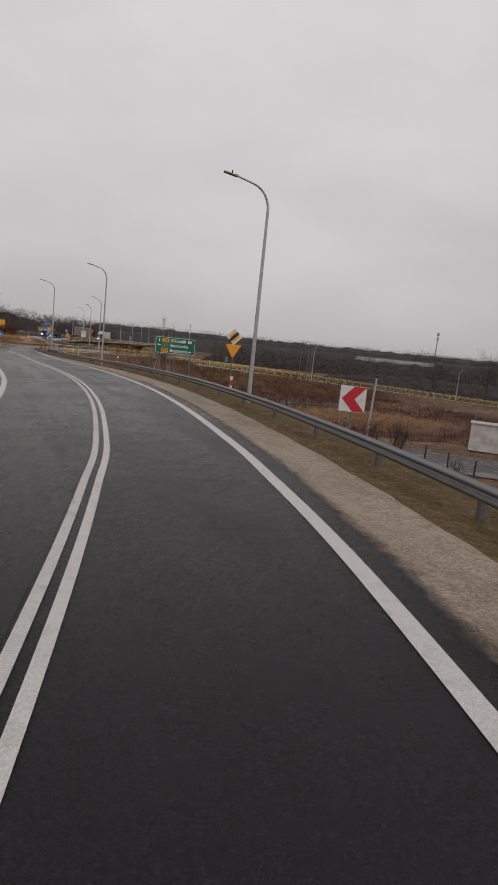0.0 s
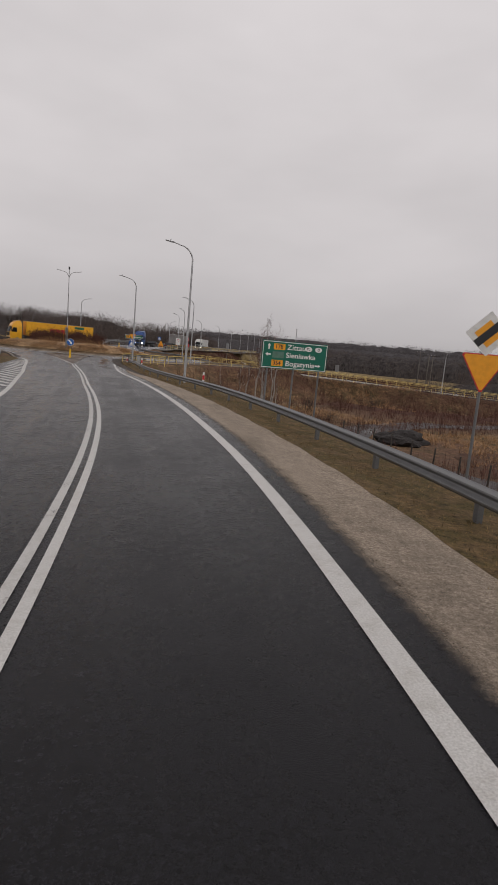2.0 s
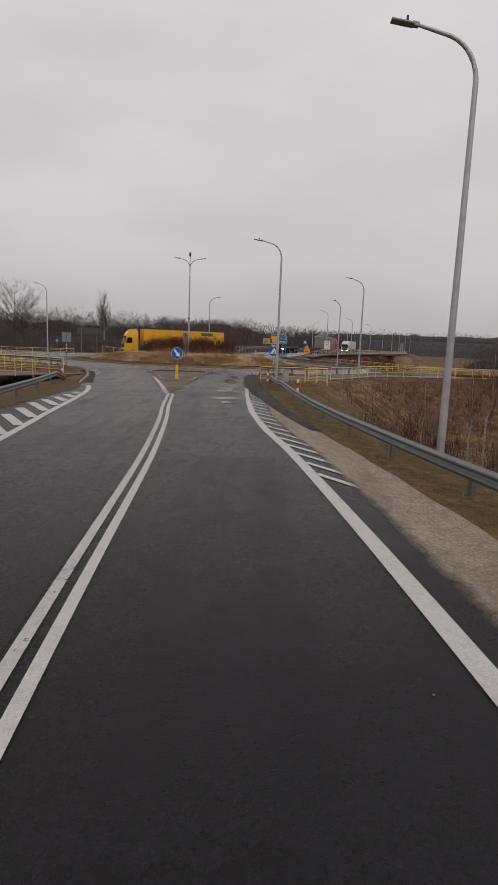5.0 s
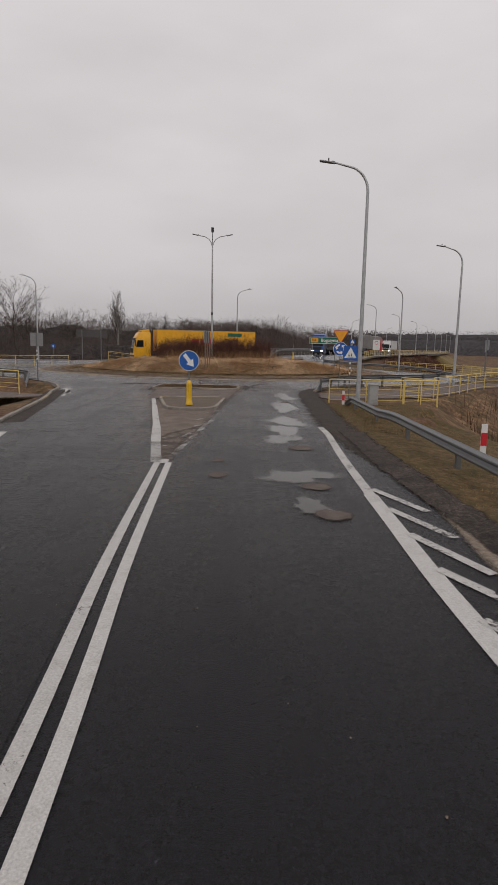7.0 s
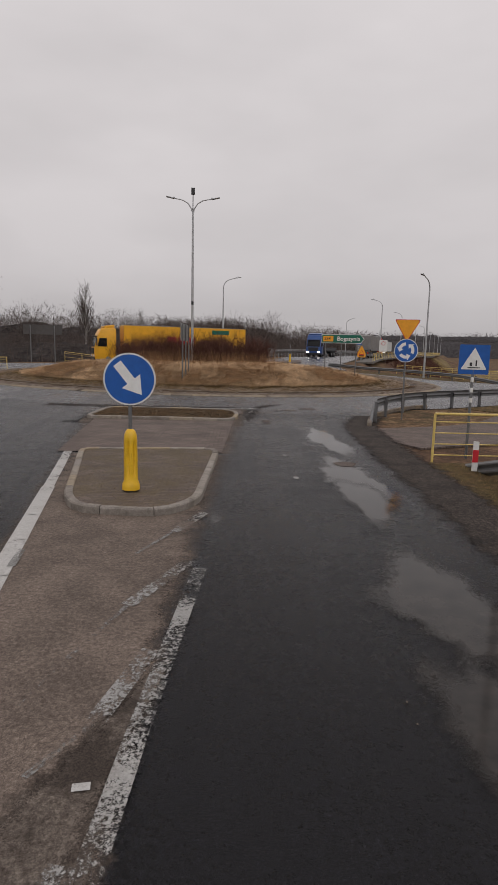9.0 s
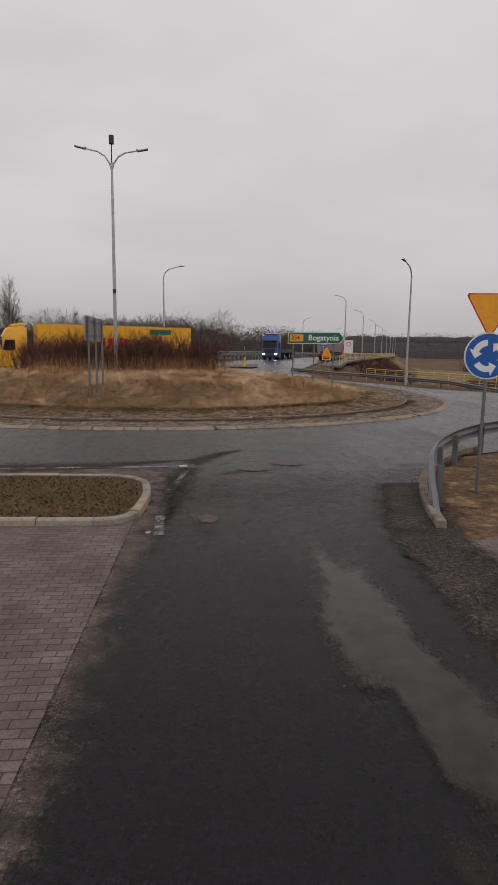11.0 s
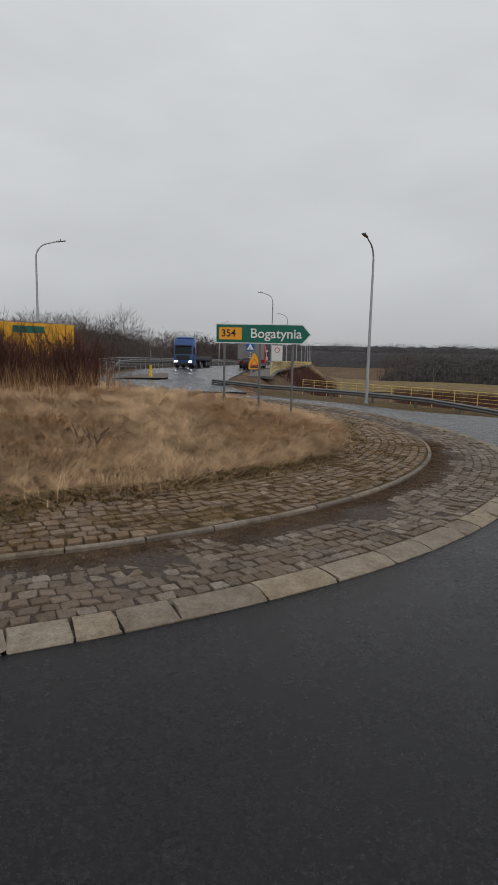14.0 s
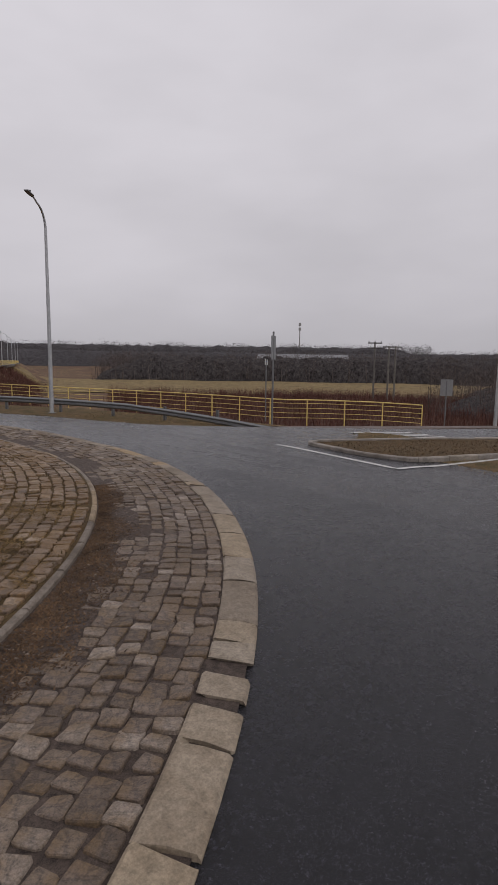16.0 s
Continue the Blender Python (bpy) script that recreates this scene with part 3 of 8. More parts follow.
M_DIRT_FILM = over_asphalt("roadside_dirt_film", lambda k: k.mix(1.0, k.ramp(k.mix(0.4, k.noise(60, 4, 0.8), k.noise(18, 4, 0.7)), (0.38, (0.007, 0.005, 0.0045)), (0.5, (0.032, 0.025, 0.021)), (0.62, (0.17, 0.138, 0.117))), k.ramp(k.noise(1.8, 5, 0.65), (0.34, 0.5), (0.66, 1.25)), "MULTIPLY"), 0.85, 0.45, 0.35, 1.0)
M_GRAVEL_EDGE = over_asphalt("washed_gravel", lambda k: k.mix(1.0, k.ramp(k.mix(0.45, k.noise(60, 4, 0.8), k.noise(20, 4, 0.8)), (0.36, (0.10, 0.078, 0.06)), (0.5, (0.265, 0.22, 0.175)), (0.62, (0.47, 0.405, 0.335))), k.ramp(k.mix(0.4, k.noise(1.1, 5, 0.65, stretch=(1.0, 0.25, 1.0)), k.noise(4.0, 5, 0.7)), (0.36, (0.62, 0.60, 0.58)), (0.62, (1.16, 1.13, 1.10))), "MULTIPLY"), 0.85, 0.42, 0.34, 0.42, 1.4)
M_DIRT_SIDE = over_asphalt("wet_dirt_strip", lambda k: k.mix(1.0, k.ramp(k.mix(0.4, k.noise(48, 4, 0.8), k.noise(14, 4, 0.7)), (0.38, (0.008, 0.006, 0.005)), (0.5, (0.032, 0.024, 0.020)), (0.62, (0.15, 0.12, 0.10))), k.ramp(k.noise(1.3, 5, 0.65), (0.36, 0.5), (0.62, 1.35)), "MULTIPLY"), 0.8, 0.42, 0.4, 1.1, 1.4)
M_DIRT_STREAK = over_asphalt("dark_dirt_streak", lambda k: k.ramp(k.noise(70, 4, 0.8), (0.36, (0.006, 0.005, 0.004)), (0.52, (0.024, 0.018, 0.015)), (0.64, (0.17, 0.135, 0.115))), 0.85, 0.5, 0.8, 1.3, 2.0, 0.85)
M_DUSTY_DARK = over_asphalt("trodden_sandy_dirt", lambda k: k.mix(k.ramp(k.noise(2.2, 5, 0.7), (0.42, 0.0), (0.6, 1.0)), k.ramp(k.noise(90, 4, 0.75), (0.3, (0.02, 0.015, 0.013)), (0.75, (0.12, 0.095, 0.078))), k.ramp(k.mix(0.5, k.noise(90, 4, 0.8), k.noise(22, 4, 0.8)), (0.36, (0.05, 0.038, 0.031)), (0.5, (0.15, 0.122, 0.102)), (0.64, (0.32, 0.27, 0.23)))), 0.85, 0.5, 0.4, 1.0, 1.8)
M_DUSTY = over_asphalt("washed_out_sand", lambda k: k.mix(1.0, k.ramp(k.mix(0.45, k.noise(110, 4, 0.75), k.noise(26, 4, 0.75)), (0.36, (0.055, 0.044, 0.037)), (0.5, (0.15, 0.12, 0.10)), (0.64, (0.30, 0.25, 0.215))), k.ramp(k.noise(1.5, 5, 0.68), (0.36, (0.72, 0.70, 0.69)), (0.62, (1.15, 1.12, 1.1))), "MULTIPLY"), 0.8, 0.5, 0.6, 1.1)
M_PATCH = over_asphalt("sandy_repair_patch", lambda k: k.mix(1.0, k.ramp(k.noise(110, 4, 0.75), (0.36, (0.06, 0.046, 0.039)), (0.52, (0.125, 0.098, 0.084)), (0.66, (0.21, 0.172, 0.15))), k.ramp(k.noise(5, 4, 0.65), (0.36, 0.7), (0.62, 1.2)), "MULTIPLY"), 0.7, 0.42, 0.16, 0.3, 1.6)
M_PATCH_THIN = over_asphalt("worn_sandy_patch", lambda k: k.ramp(k.noise(60, 4, 0.75), (0.34, (0.04, 0.028, 0.024)), (0.52, (0.09, 0.066, 0.055)), (0.66, (0.18, 0.14, 0.12))), 0.75, 0.45, 0.3, 0.4, 1.6, 0.55)
M_PAVING = paving_material()
M_PAVING_MOSSY = paving_material("mossy_block_paving", 0.85)
# straw: the last colour paints shadow blotches between the tufts
M_STRAW = stalk_material("dry_straw_grass", (0.34, 0.215, 0.115), (0.56, 0.395, 0.235), (0.74, 0.565, 0.38), 0.8, (0.6, 0.54, 0.47))
M_STRAW_DARK = stalk_material("weathered_straw_grass", (0.26, 0.165, 0.085), (0.43, 0.295, 0.17), (0.60, 0.435, 0.27), 0.8, (0.5, 0.44, 0.38))
M_BLADE = stalk_material("verge_grass_blades", (0.055, 0.042, 0.013), (0.17, 0.116, 0.042), (0.40, 0.285, 0.14))
M_BLADE_DARK = stalk_material("damp_grass_blades", (0.045, 0.034, 0.010), (0.12, 0.082, 0.028), (0.26, 0.18, 0.075))
M_MOSS = stalk_material("brown_moss", (0.07, 0.046, 0.014), (0.155, 0.10, 0.033), (0.27, 0.18, 0.07))
M_LITTER = stalk_material("leaf_litter", (0.05, 0.032, 0.016), (0.11, 0.066, 0.034), (0.17, 0.11, 0.06))
M_REED = stalk_material("pale_reed_stalks", (0.21, 0.115, 0.055), (0.38, 0.23, 0.115), (0.52, 0.345, 0.19))
M_TWIG = stalk_material("bare_twigs", (0.045, 0.034, 0.029), (0.075, 0.058, 0.050), (0.11, 0.088, 0.076), 0.9)
M_TWIG_RED = stalk_material("reddish_bare_twigs", (0.06, 0.026, 0.021), (0.11, 0.05, 0.04), (0.165, 0.085, 0.066), 0.9)
# far twigs lightened for the haze in front of them
M_TWIG_FAR = stalk_material("far_bare_woods_hazed", (0.085, 0.074, 0.072), (0.117, 0.101, 0.097), (0.15, 0.128, 0.12), 1.0)
# straw bed, its colour darkened for the shaded gaps between tufts
M_STRAW_BED = dirt_material("matted_straw_gap_shade", (0.075, 0.046, 0.022), (0.32, 0.215, 0.12), 16.0)
# pale hall, its tone dulled to stand in for haze
M_HALL = paint_material("far_hazed_cladding", (0.20, 0.20, 0.205), 0.6, 0.15, 0.5)
# body of the woods, darker than the twigs for the shade among them
M_WOOD = wood_material("bare_wood_inner_shade", (0.022, 0.019, 0.0185), (0.058, 0.052, 0.051), (0.10, 0.088, 0.085))
# ridge body and ridge twigs: distance haze is mixed into the base colours
M_WOOD_HAZE = wood_material("far_wood_hazed", (0.042, 0.039, 0.041), (0.072, 0.067, 0.069), (0.105, 0.098, 0.10))
M_TWIG_HAZE = stalk_material("hazed_ridge_woods", (0.075, 0.07, 0.073), (0.10, 0.094, 0.096), (0.125, 0.117, 0.118), 1.0)
M_BARK = bark_material("grey_brown_bark", (0.035, 0.028, 0.023), (0.11, 0.092, 0.078))
M_BIRCH = bark_material("birch_bark", (0.14, 0.125, 0.115), (0.50, 0.47, 0.43), 5.0, True)
M_WATER = over_asphalt("puddle_water", lambda k: k.ramp(k.noise(4, 3, 0.6), (0.3, (0.02, 0.018, 0.017)), (0.7, (0.045, 0.039, 0.035))), 0.09, 0.42, 0.22, 0.42, 0.0)
M_TYRE = plain_material("tyre_rubber", (0.018, 0.018, 0.018), 0.85)
M_GLASS = plain_material("dark_window_glass", (0.015, 0.018, 0.02), 0.06)
M_TRUCK_YELLOW = paint_material("truck_yellow", (0.80, 0.40, 0.015), 0.35, 0.12, 1.2)
M_TRUCK_BLUE = paint_material("truck_blue", (0.025, 0.075, 0.24), 0.3, 0.12, 1.2)
M_TARP = paint_material("grey_tarpaulin", (0.22, 0.21, 0.205), 0.55, 0.25, 0.8)
M_WHITE = paint_material("white_coachwork", (0.62, 0.62, 0.60), 0.4, 0.15, 1.0)
M_CHASSIS = plain_material("chassis_black", (0.02, 0.02, 0.022), 0.6)
M_LENS_RED = plain_material("red_lamp_lens", (0.45, 0.01, 0.01), 0.2)
M_LENS_LIT = plain_material("lit_headlamp", (0.9, 0.9, 0.85), 0.2, 0.0, (1.0, 0.96, 0.88), 6.0)
M_CONTAINER = paint_material("white_site_cabin", (0.58, 0.56, 0.54), 0.5, 0.25, 0.7)
M_CABINET = paint_material("grey_cabinet", (0.34, 0.34, 0.33), 0.55, 0.25, 2.0)
M_RUST = paint_material("dark_fence_steel", (0.026, 0.021, 0.018), 0.7, 0.3, 8.0)
M_WET_TRACK = wet_track_material()
M_HEAP = dirt_material("black_earth_heap", (0.008, 0.007, 0.007), (0.035, 0.030, 0.028), 5.0)
M_FIELD = field_material("straw_field", (0.13, 0.094, 0.044), (0.26, 0.19, 0.088), (0.09, 0.072, 0.036))
M_SCRUB = field_material("red_brown_scrub", (0.042, 0.020, 0.015), (0.12, 0.06, 0.038), (0.12, 0.085, 0.05))
M_DARK_WALL = paint_material("dark_plaster", (0.09, 0.083, 0.08), 0.8, 0.2, 0.6)


# ---------------------------------------------------------------- land, roads
def mesh_from(name, verts, faces, material, parent=None):
    me = bpy.data.meshes.new(name)
    me.from_pydata([tuple(map(float, v)) for v in verts], [], faces)
    ob = new(name, me)
    me.materials.append(material)
    if parent:
        ob.parent = parent
    return ob


def axis(near0, near1, step, far0, far1):
    inner = np.arange(near0, near1 + step / 2, step)
    out, s = [], step
    v = near1
    while v < far1:
        s *= 1.16
        v += s
        out.append(v)
    back, s, v = [], step, near0
    while v > far0:
        s *= 1.16
        v -= s
        back.append(v)
    return np.r_[back[::-1], inner, out]


gx, gy = axis(-36, 60, 1.0, -2600, 2600), axis(-76, 125, 1.0, -900, 3400)
GX, GY = np.meshgrid(gx, gy)
GZ = np.concatenate([ground_z(GX[r], GY[r]) for r in range(len(gy))])
ground_verts = np.stack([GX.ravel(), GY.ravel(), GZ], 1)
nx = len(gx)
ground = mesh_from("ground", ground_verts, [(j * nx + i, j * nx + i + 1, (j + 1) * nx + i + 1, (j + 1) * nx + i) for j in range(len(gy) - 1) for i in range(nx - 1)], M_LAND)
ground.data.polygons.foreach_set("use_smooth", [True] * len(ground.data.polygons))
tagged(ground, "brown winter grassland with embankments and low fields", "ground", kind="structure")


def ribbon(name, left, right, height, material, parent=None, across=6, lift=0.0, thick=0.0, core=None):
    """A surface between two lines; height(x, y) gives its level."""
    n = max(len(left), len(right))

    def even(line):
        s = np.r_[0, np.cumsum(np.hypot(*np.diff(line[:, :2], axis=0).T))]
        at = np.linspace(0, s[-1], n)
        return np.stack([np.interp(at, s, line[:, k]) for k in range(2)], 1)

    a, b = even(left), even(right)
    rows = [a + (b - a) * k / across for k in range(across + 1)]
    xy = np.stack(rows, 1).reshape(-1, 2)
    z = height(xy[:, 0], xy[:, 1]) + lift
    w = across + 1
    verts = np.c_[xy, z]
    faces = [(i * w + k, i * w + k + 1, (i + 1) * w + k + 1, (i + 1) * w + k) for i in range(n - 1) for k in range(across)]
    if thick:
        base = len(verts)
        verts = np.r_[verts, verts - (0, 0, thick)]
        rim = [i * w for i in range(n)], [i * w + across for i in range(n)]
        faces += [(i + w, i, i + base, i + w + base) for i in rim[0][:-1]] + [(i, i + w, i + w + base, i + base) for i in rim[1][:-1]]
        faces += [(k + 1, k, k + base, k + 1 + base) for k in range(across)]
        e = (n - 1) * w
        faces += [(e + k, e + k + 1, e + k + 1 + base, e + k + base) for k in range(across)]
    ob = mesh_from(name, verts, faces, material, parent)
    if core:
        layer = ob.data.attributes.new("core", "FLOAT", "POINT")
        share = [core(k / across) for _ in range(n) for k in range(across + 1)]
        layer.data.foreach_set("value", (share * 2)[:len(verts)])
    return ob


def level(z):
    return lambda x, y: np.full(len(np.ravel(x)), float(z))


def ring_line(r, a0, a1, step=1.0, hub=HUB):
    """Points on a circle round the hub; angles are bearings in degrees from +y towards +x."""
    n = max(2, int(abs(a1 - a0) * math.pi / 180 * r / step) + 1)
    a = np.radians(np.linspace(a0, a1, n))
    if hub is HUB:
        return np.stack(island_xy(r, a), 1)
    return np.stack([hub[0] + r * np.sin(a), hub[1] + r * np.cos(a)], 1)


LEFT_OUT = np.interp(LEFT[:, 1], [-80, -20, -12, -4, 8, 15, 19, 40], [0.45, 0.45, 1.3, 1.95, 1.95, 1.2, 0.5, 0.45])
LEFT_SIDE = np.vstack([cut(beside(LEFT, -LEFT_OUT), -80, 34.5), spline([(-11.5, 36.2), (-12.9, 39.5), (-15.2, 43), (-17, 45)], 0.5)])
RIGHT_SIDE = np.vstack([cut(beside(EDGE, np.interp(EDGE[:, 1], [-80, -12, -2, 14, 20.5], [0.6, 0.6, 1.35, 1.35, 0.6])), -80, 20.5), spline([(2.12, 22), (2.15, 27), (2.15, 32), (2.5, 36.5), (3.6, 40.2), (5.6, 43.0), (7.5, 44.5)], 0.5)])
road = ribbon("approach_road", LEFT_SIDE, RIGHT_SIDE, road_z, M_ASPHALT, None, 14, 0.0, 0.12)
tagged(road, "wet dark asphalt road bending towards the roundabout", "road", kind="structure")
ring_road = ribbon("roundabout_road", ring_line(R_KERB - 0.2, 0, 360), ring_line(R_OUT, 0, 360), ring_z, M_ASPHALT_RING, None, 20, 0.0, 0.12)
tagged(ring_road, "wet dark asphalt carriageway of the roundabout", "road", kind="structure")


def arm(name, line, w0, w1, height, label):
    ob = ribbon(name, beside(line, -w0), beside(line, w1), height, M_ASPHALT_RING, None, 4, 0.0, 0.12)
    return tagged(ob, label, "road", kind="structure")


def height_along(line, f, step=2.0):
    def z(x, y):
        _, i, along = nearest(line, x, y)
        return f(i * step + np.clip(along, -1, 1))
    return z


def flare(line, w, at=0.0, more=6.0, run=12.0):
    s = np.arange(len(line)) * 2.0
    return w + more * np.clip(1 - (s - at) / run, 0, 1) ** 2


east_z = height_along(ARM_E, lambda s: arm_e_z(s) * np.clip((s - 4) / 10, 0, 1))
bridge_z = height_along(ARM_N, arm_n_z)
east_road = arm("east_road", ARM_E, flare(ARM_E, 5.0), flare(ARM_E, 5.0), east_z, "asphalt road that leaves the roundabout down an embankment")
bridge_road = arm("bridge_road", ARM_N, flare(ARM_N, 5.6), flare(ARM_N, 5.2, 0.0, 2.2, 12.0), bridge_z, "wet asphalt road that runs over a bridge")
west_road = arm("west_road", ARM_W, flare(ARM_W, 4.6), flare(ARM_W, 4.6), lambda x, y: tilt(np.ravel(y)), "asphalt road between bare woods")

# gravel and grass beside the lane
GR = cut(EDGE, -80, 22)
gravel_out = np.interp(GR[:, 1], [-80, -10, 6, 14, 22], [1.85, 1.75, 1.6, 1.25, 0.85])
gravel_out = gravel_out + 0.03 * np.sin(GR[:, 1] * 2.1) + 0.03 * np.sin(GR[:, 1] * 5.3 + 1)
gravel_in = np.interp(GR[:, 1], [-80, -8, 0, 9, 15, 17], [0.24, 0.24, 0.42, 0.5, 0.9, 1.15])
NEAR_PART, FAR_PART = GR[:, 1] < 16.5, GR[:, 1] > 4.0
gravel = ribbon("gravel_shoulder", beside(GR, gravel_in)[NEAR_PART], beside(GR, gravel_out)[NEAR_PART], road_z, M_GRAVEL_EDGE, None, 8, 0.014, 0.05, lambda f: min(1.0, f * 2.2))
tagged(gravel, "pale damp gravel strip along the asphalt", "shoulder", kind="structure")
dirt_in = np.interp(GR[:, 1], [4, 10, 16, 22], [1.45, 1.0, 0.55, 0.25])
dirt_side = ribbon("dirt_shoulder", beside(GR, dirt_in)[FAR_PART], beside(GR, gravel_out + np.interp(GR[:, 1], [4, 9, 22], [0.2, 0.3, 0.35]))[FAR_PART], road_z, M_DIRT_SIDE, None, 8, 0.019, 0.05, lambda f: min(1.0, 3.0 * min(f * 1.4, 1 - f)))
tagged(dirt_side, "dark wet dirt strip between the asphalt and the guardrail", "shoulder", kind="structure")
verge = ribbon("verge", beside(GR, gravel_out - 0.12), beside(GR, 4.4), verge_z, M_VERGE, None, 12, 0.0, 0.05)
tagged(verge, "short brown and green verge grass under the guardrail", "verge", kind="structure")
LV = cut(LEFT, -80, 22)
left_verge = ribbon("left_verge", beside(LV, -3.9), beside(LV, 0.03 - LEFT_OUT[:len(LV)]), road_z, M_VERGE, None, 6, 0.014, 0.05)
tagged(left_verge, "short brown verge grass beside the kerb", "verge", kind="structure")


# ---------------------------------------------------------------- road markings
def marking(name, line, width, parent, material=None, height=road_z, lift=0.008):
    return ribbon(name, beside(line, -width / 2), beside(line, width / 2), height, material or M_PAINT, parent, 1, lift)


def stripe(name, p, q, width, parent, material=None, height=road_z, lift=0.008):
    n = max(2, int(math.dist(p, q) / 0.4))
    return marking(name, np.stack([np.linspace(p[k], q[k], n + 1) for k in (0, 1)], 1), width, parent, material, height, lift)


def blob_points(cx, cy, rx, ry, seed, turn=0.0, n=26, rough=0.22):
    rnd = random.Random(seed)
    ph = [rnd.uniform(0, 6.28) for _ in range(5)]
    out = []
    for k in range(n):
        a = 2 * math.pi * k / n
        r = 1 + rough * (0.5 * math.sin(2 * a + ph[0]) + 0.35 * math.sin(3 * a + ph[1]) + 0.3 * math.sin(5 * a + ph[2]) + 0.2 * math.sin(8 * a + ph[3]))
        u, v = r * rx * math.cos(a), r * ry * math.sin(a)
        out.append((cx + u * math.cos(turn) - v * math.sin(turn), cy + u * math.sin(turn) + v * math.cos(turn)))
    return out


def widen(outline, d):
    """An outline moved outwards by d along its corners' normals."""
    n = len(outline)
    area = sum(outline[i][0] * outline[(i + 1) % n][1] - outline[(i + 1) % n][0] * outline[i][1] for i in range(n))
    out = []
    for i in range(n):
        (ax, ay), (bx, by) = outline[i - 1], outline[(i + 1) % n]
        tx, ty = bx - ax, by - ay
        s = math.hypot(tx, ty) or 1.0
        k = d / s * (1 if area > 0 else -1)
        out.append((outline[i][0] + ty * k, outline[i][1] - tx * k))
    return out


def spread(name, outline, material, parent, lift, height=road_z, label="", rim=0.0):
    """A thin sheet lying on the road; with a rim it thins out over that many metres round the outline."""
    bm = bmesh.new()
    layer = bm.verts.layers.float.new("core")

    def ring(points, value):
        zs = height(np.array([p[0] for p in points]), np.array([p[1] for p in points]))
        out = []
        for (x, y), z in zip(points, zs):
            v = bm.verts.new((x, y, float(z) + lift))
            v[layer] = value
            out.append(v)
        return out

    inner = ring(widen(outline, -rim) if rim else outline, 1.0)
    faces = bmesh.ops.triangulate(bm, faces=[bm.faces.new(inner)])["faces"]
    if rim:
        outer = ring(widen(outline, rim), 0.0)
        n = len(inner)
        for k in range(n):
            bm.faces.new((inner[k], inner[(k + 1) % n], outer[(k + 1) % n], outer[k]))
    bmesh.ops.recalc_face_normals(bm, faces=bm.faces)
    if sum(f.normal.z for f in bm.faces) < 0:
        bmesh.ops.reverse_faces(bm, faces=bm.faces)
    return part(name, bm, material, parent, label)


def blot(name, cx, cy, rx, ry, seed, material, parent, lift, height=road_z, rough=0.22):
    """A round-about patch that thins out from its middle to its rim."""
    bm = bmesh.new()
    layer = bm.verts.layers.float.new("core")
    rim = blob_points(cx, cy, rx * 1.45, ry * 1.45, seed, 0.0, 28, rough)
    rings = []
    for f in (1.0, 0.66, 0.33):
        pts = [(cx + (x - cx) * f, cy + (y - cy) * f) for x, y in rim]
        zs = height(np.array([q[0] for q in pts]), np.array([q[1] for q in pts]))
        row = []
        for (x, y), z in zip(pts, zs):
            v = bm.verts.new((x, y, float(z) + lift))
            v[layer] = 1.0 - f
            row.append(v)
        rings.append(row)
    for a, b in zip(rings[:-1], rings[1:]):
        for k in range(28):
            bm.faces.new((a[k], a[(k + 1) % 28], b[(k + 1) % 28], b[k]))
    bm.faces.new(rings[-1])
    bmesh.ops.recalc_face_normals(bm, faces=bm.faces)
    if sum(f.normal.z for f in bm.faces) < 0:
        bmesh.ops.reverse_faces(bm, faces=bm.faces)
    return part(name, bm, material, parent)


marking("edge_line", cut(EDGE, -80, 14), 0.24, road)
marking("edge_line", np.vstack([cut(EDGE, 13.4, 21.4), [(1.5, 22.4)]]), 0.19, road, M_PAINT_CRACKED, lift=0.0092)
marking("centre_line", CENTRE, 0.135, road)
marking("centre_line", beside(CENTRE, -0.25), 0.135, road, M_PAINT_LIGHT_WEAR)
marking("edge_line", cut(LEFT, -80, 20.5), 0.24, road)
# the smoother oncoming lane
lane = ribbon("oncoming_lane", beside(cut(LEFT, -70, 20), 0.14), np.vstack([cut(beside(CENTRE, -0.36), -68, 16.4), spline([(-3.1, 17.5), (-3.6, 20), (-3.95, 21.6)], 0.5)]), road_z, M_ASPHALT_SMOOTH, road, 8, 0.003)
tagged(lane, "smoother wet asphalt of the oncoming lane")
ribbon("oncoming_lane", spline([(-7.6, 20), (-8.1, 22.5), (-9.7, 30), (-11.3, 35.8), (-12.6, 39.4)], 0.5), spline([(-3.95, 21.6), (-4.6, 24.8), (-5.3, 28.2), (-6.0, 32), (-7.2, 40.5)], 0.5), road_z, M_ASPHALT_SMOOTH, road, 8, 0.003)
# hatching on both sides
for k in range(14):
    y = 14.4 - 1.25 * k
    x = float(np.interp(y, EDGE[:, 1], EDGE[:, 0]))
    stripe("hatch_bar", (x + 0.1, y), (x + (0.92 if y < 11 else 0.7), y - 1.55 if y < 11 else y - 1.4), 0.15, road, M_PAINT_CRACKED if y > 3 else M_PAINT, lift=0.012)
for k in range(16):
    y = -11.5 + k * 1.76
    x = float(np.interp(y, LEFT[:, 1], LEFT[:, 0]))
    w = float(np.interp(y, [-12, -7, 8, 16], [0.6, 1.35, 1.35, 0.35]))
    stripe("hatch_bar", (x - 0.16, y), (x - 0.16 - w, y + 1.75 * w), 0.34, road, lift=0.012)
def film(name, left, right, material, parent, lift, height=road_z, rim=6.0):
    """A thin film between two lines that thins out at both sides."""
    return ribbon(name, spline(left, 0.4), spline(right, 0.4), height, material, parent, 10, lift, 0.0, lambda f: min(1.0, rim * min(f, 1 - f)))


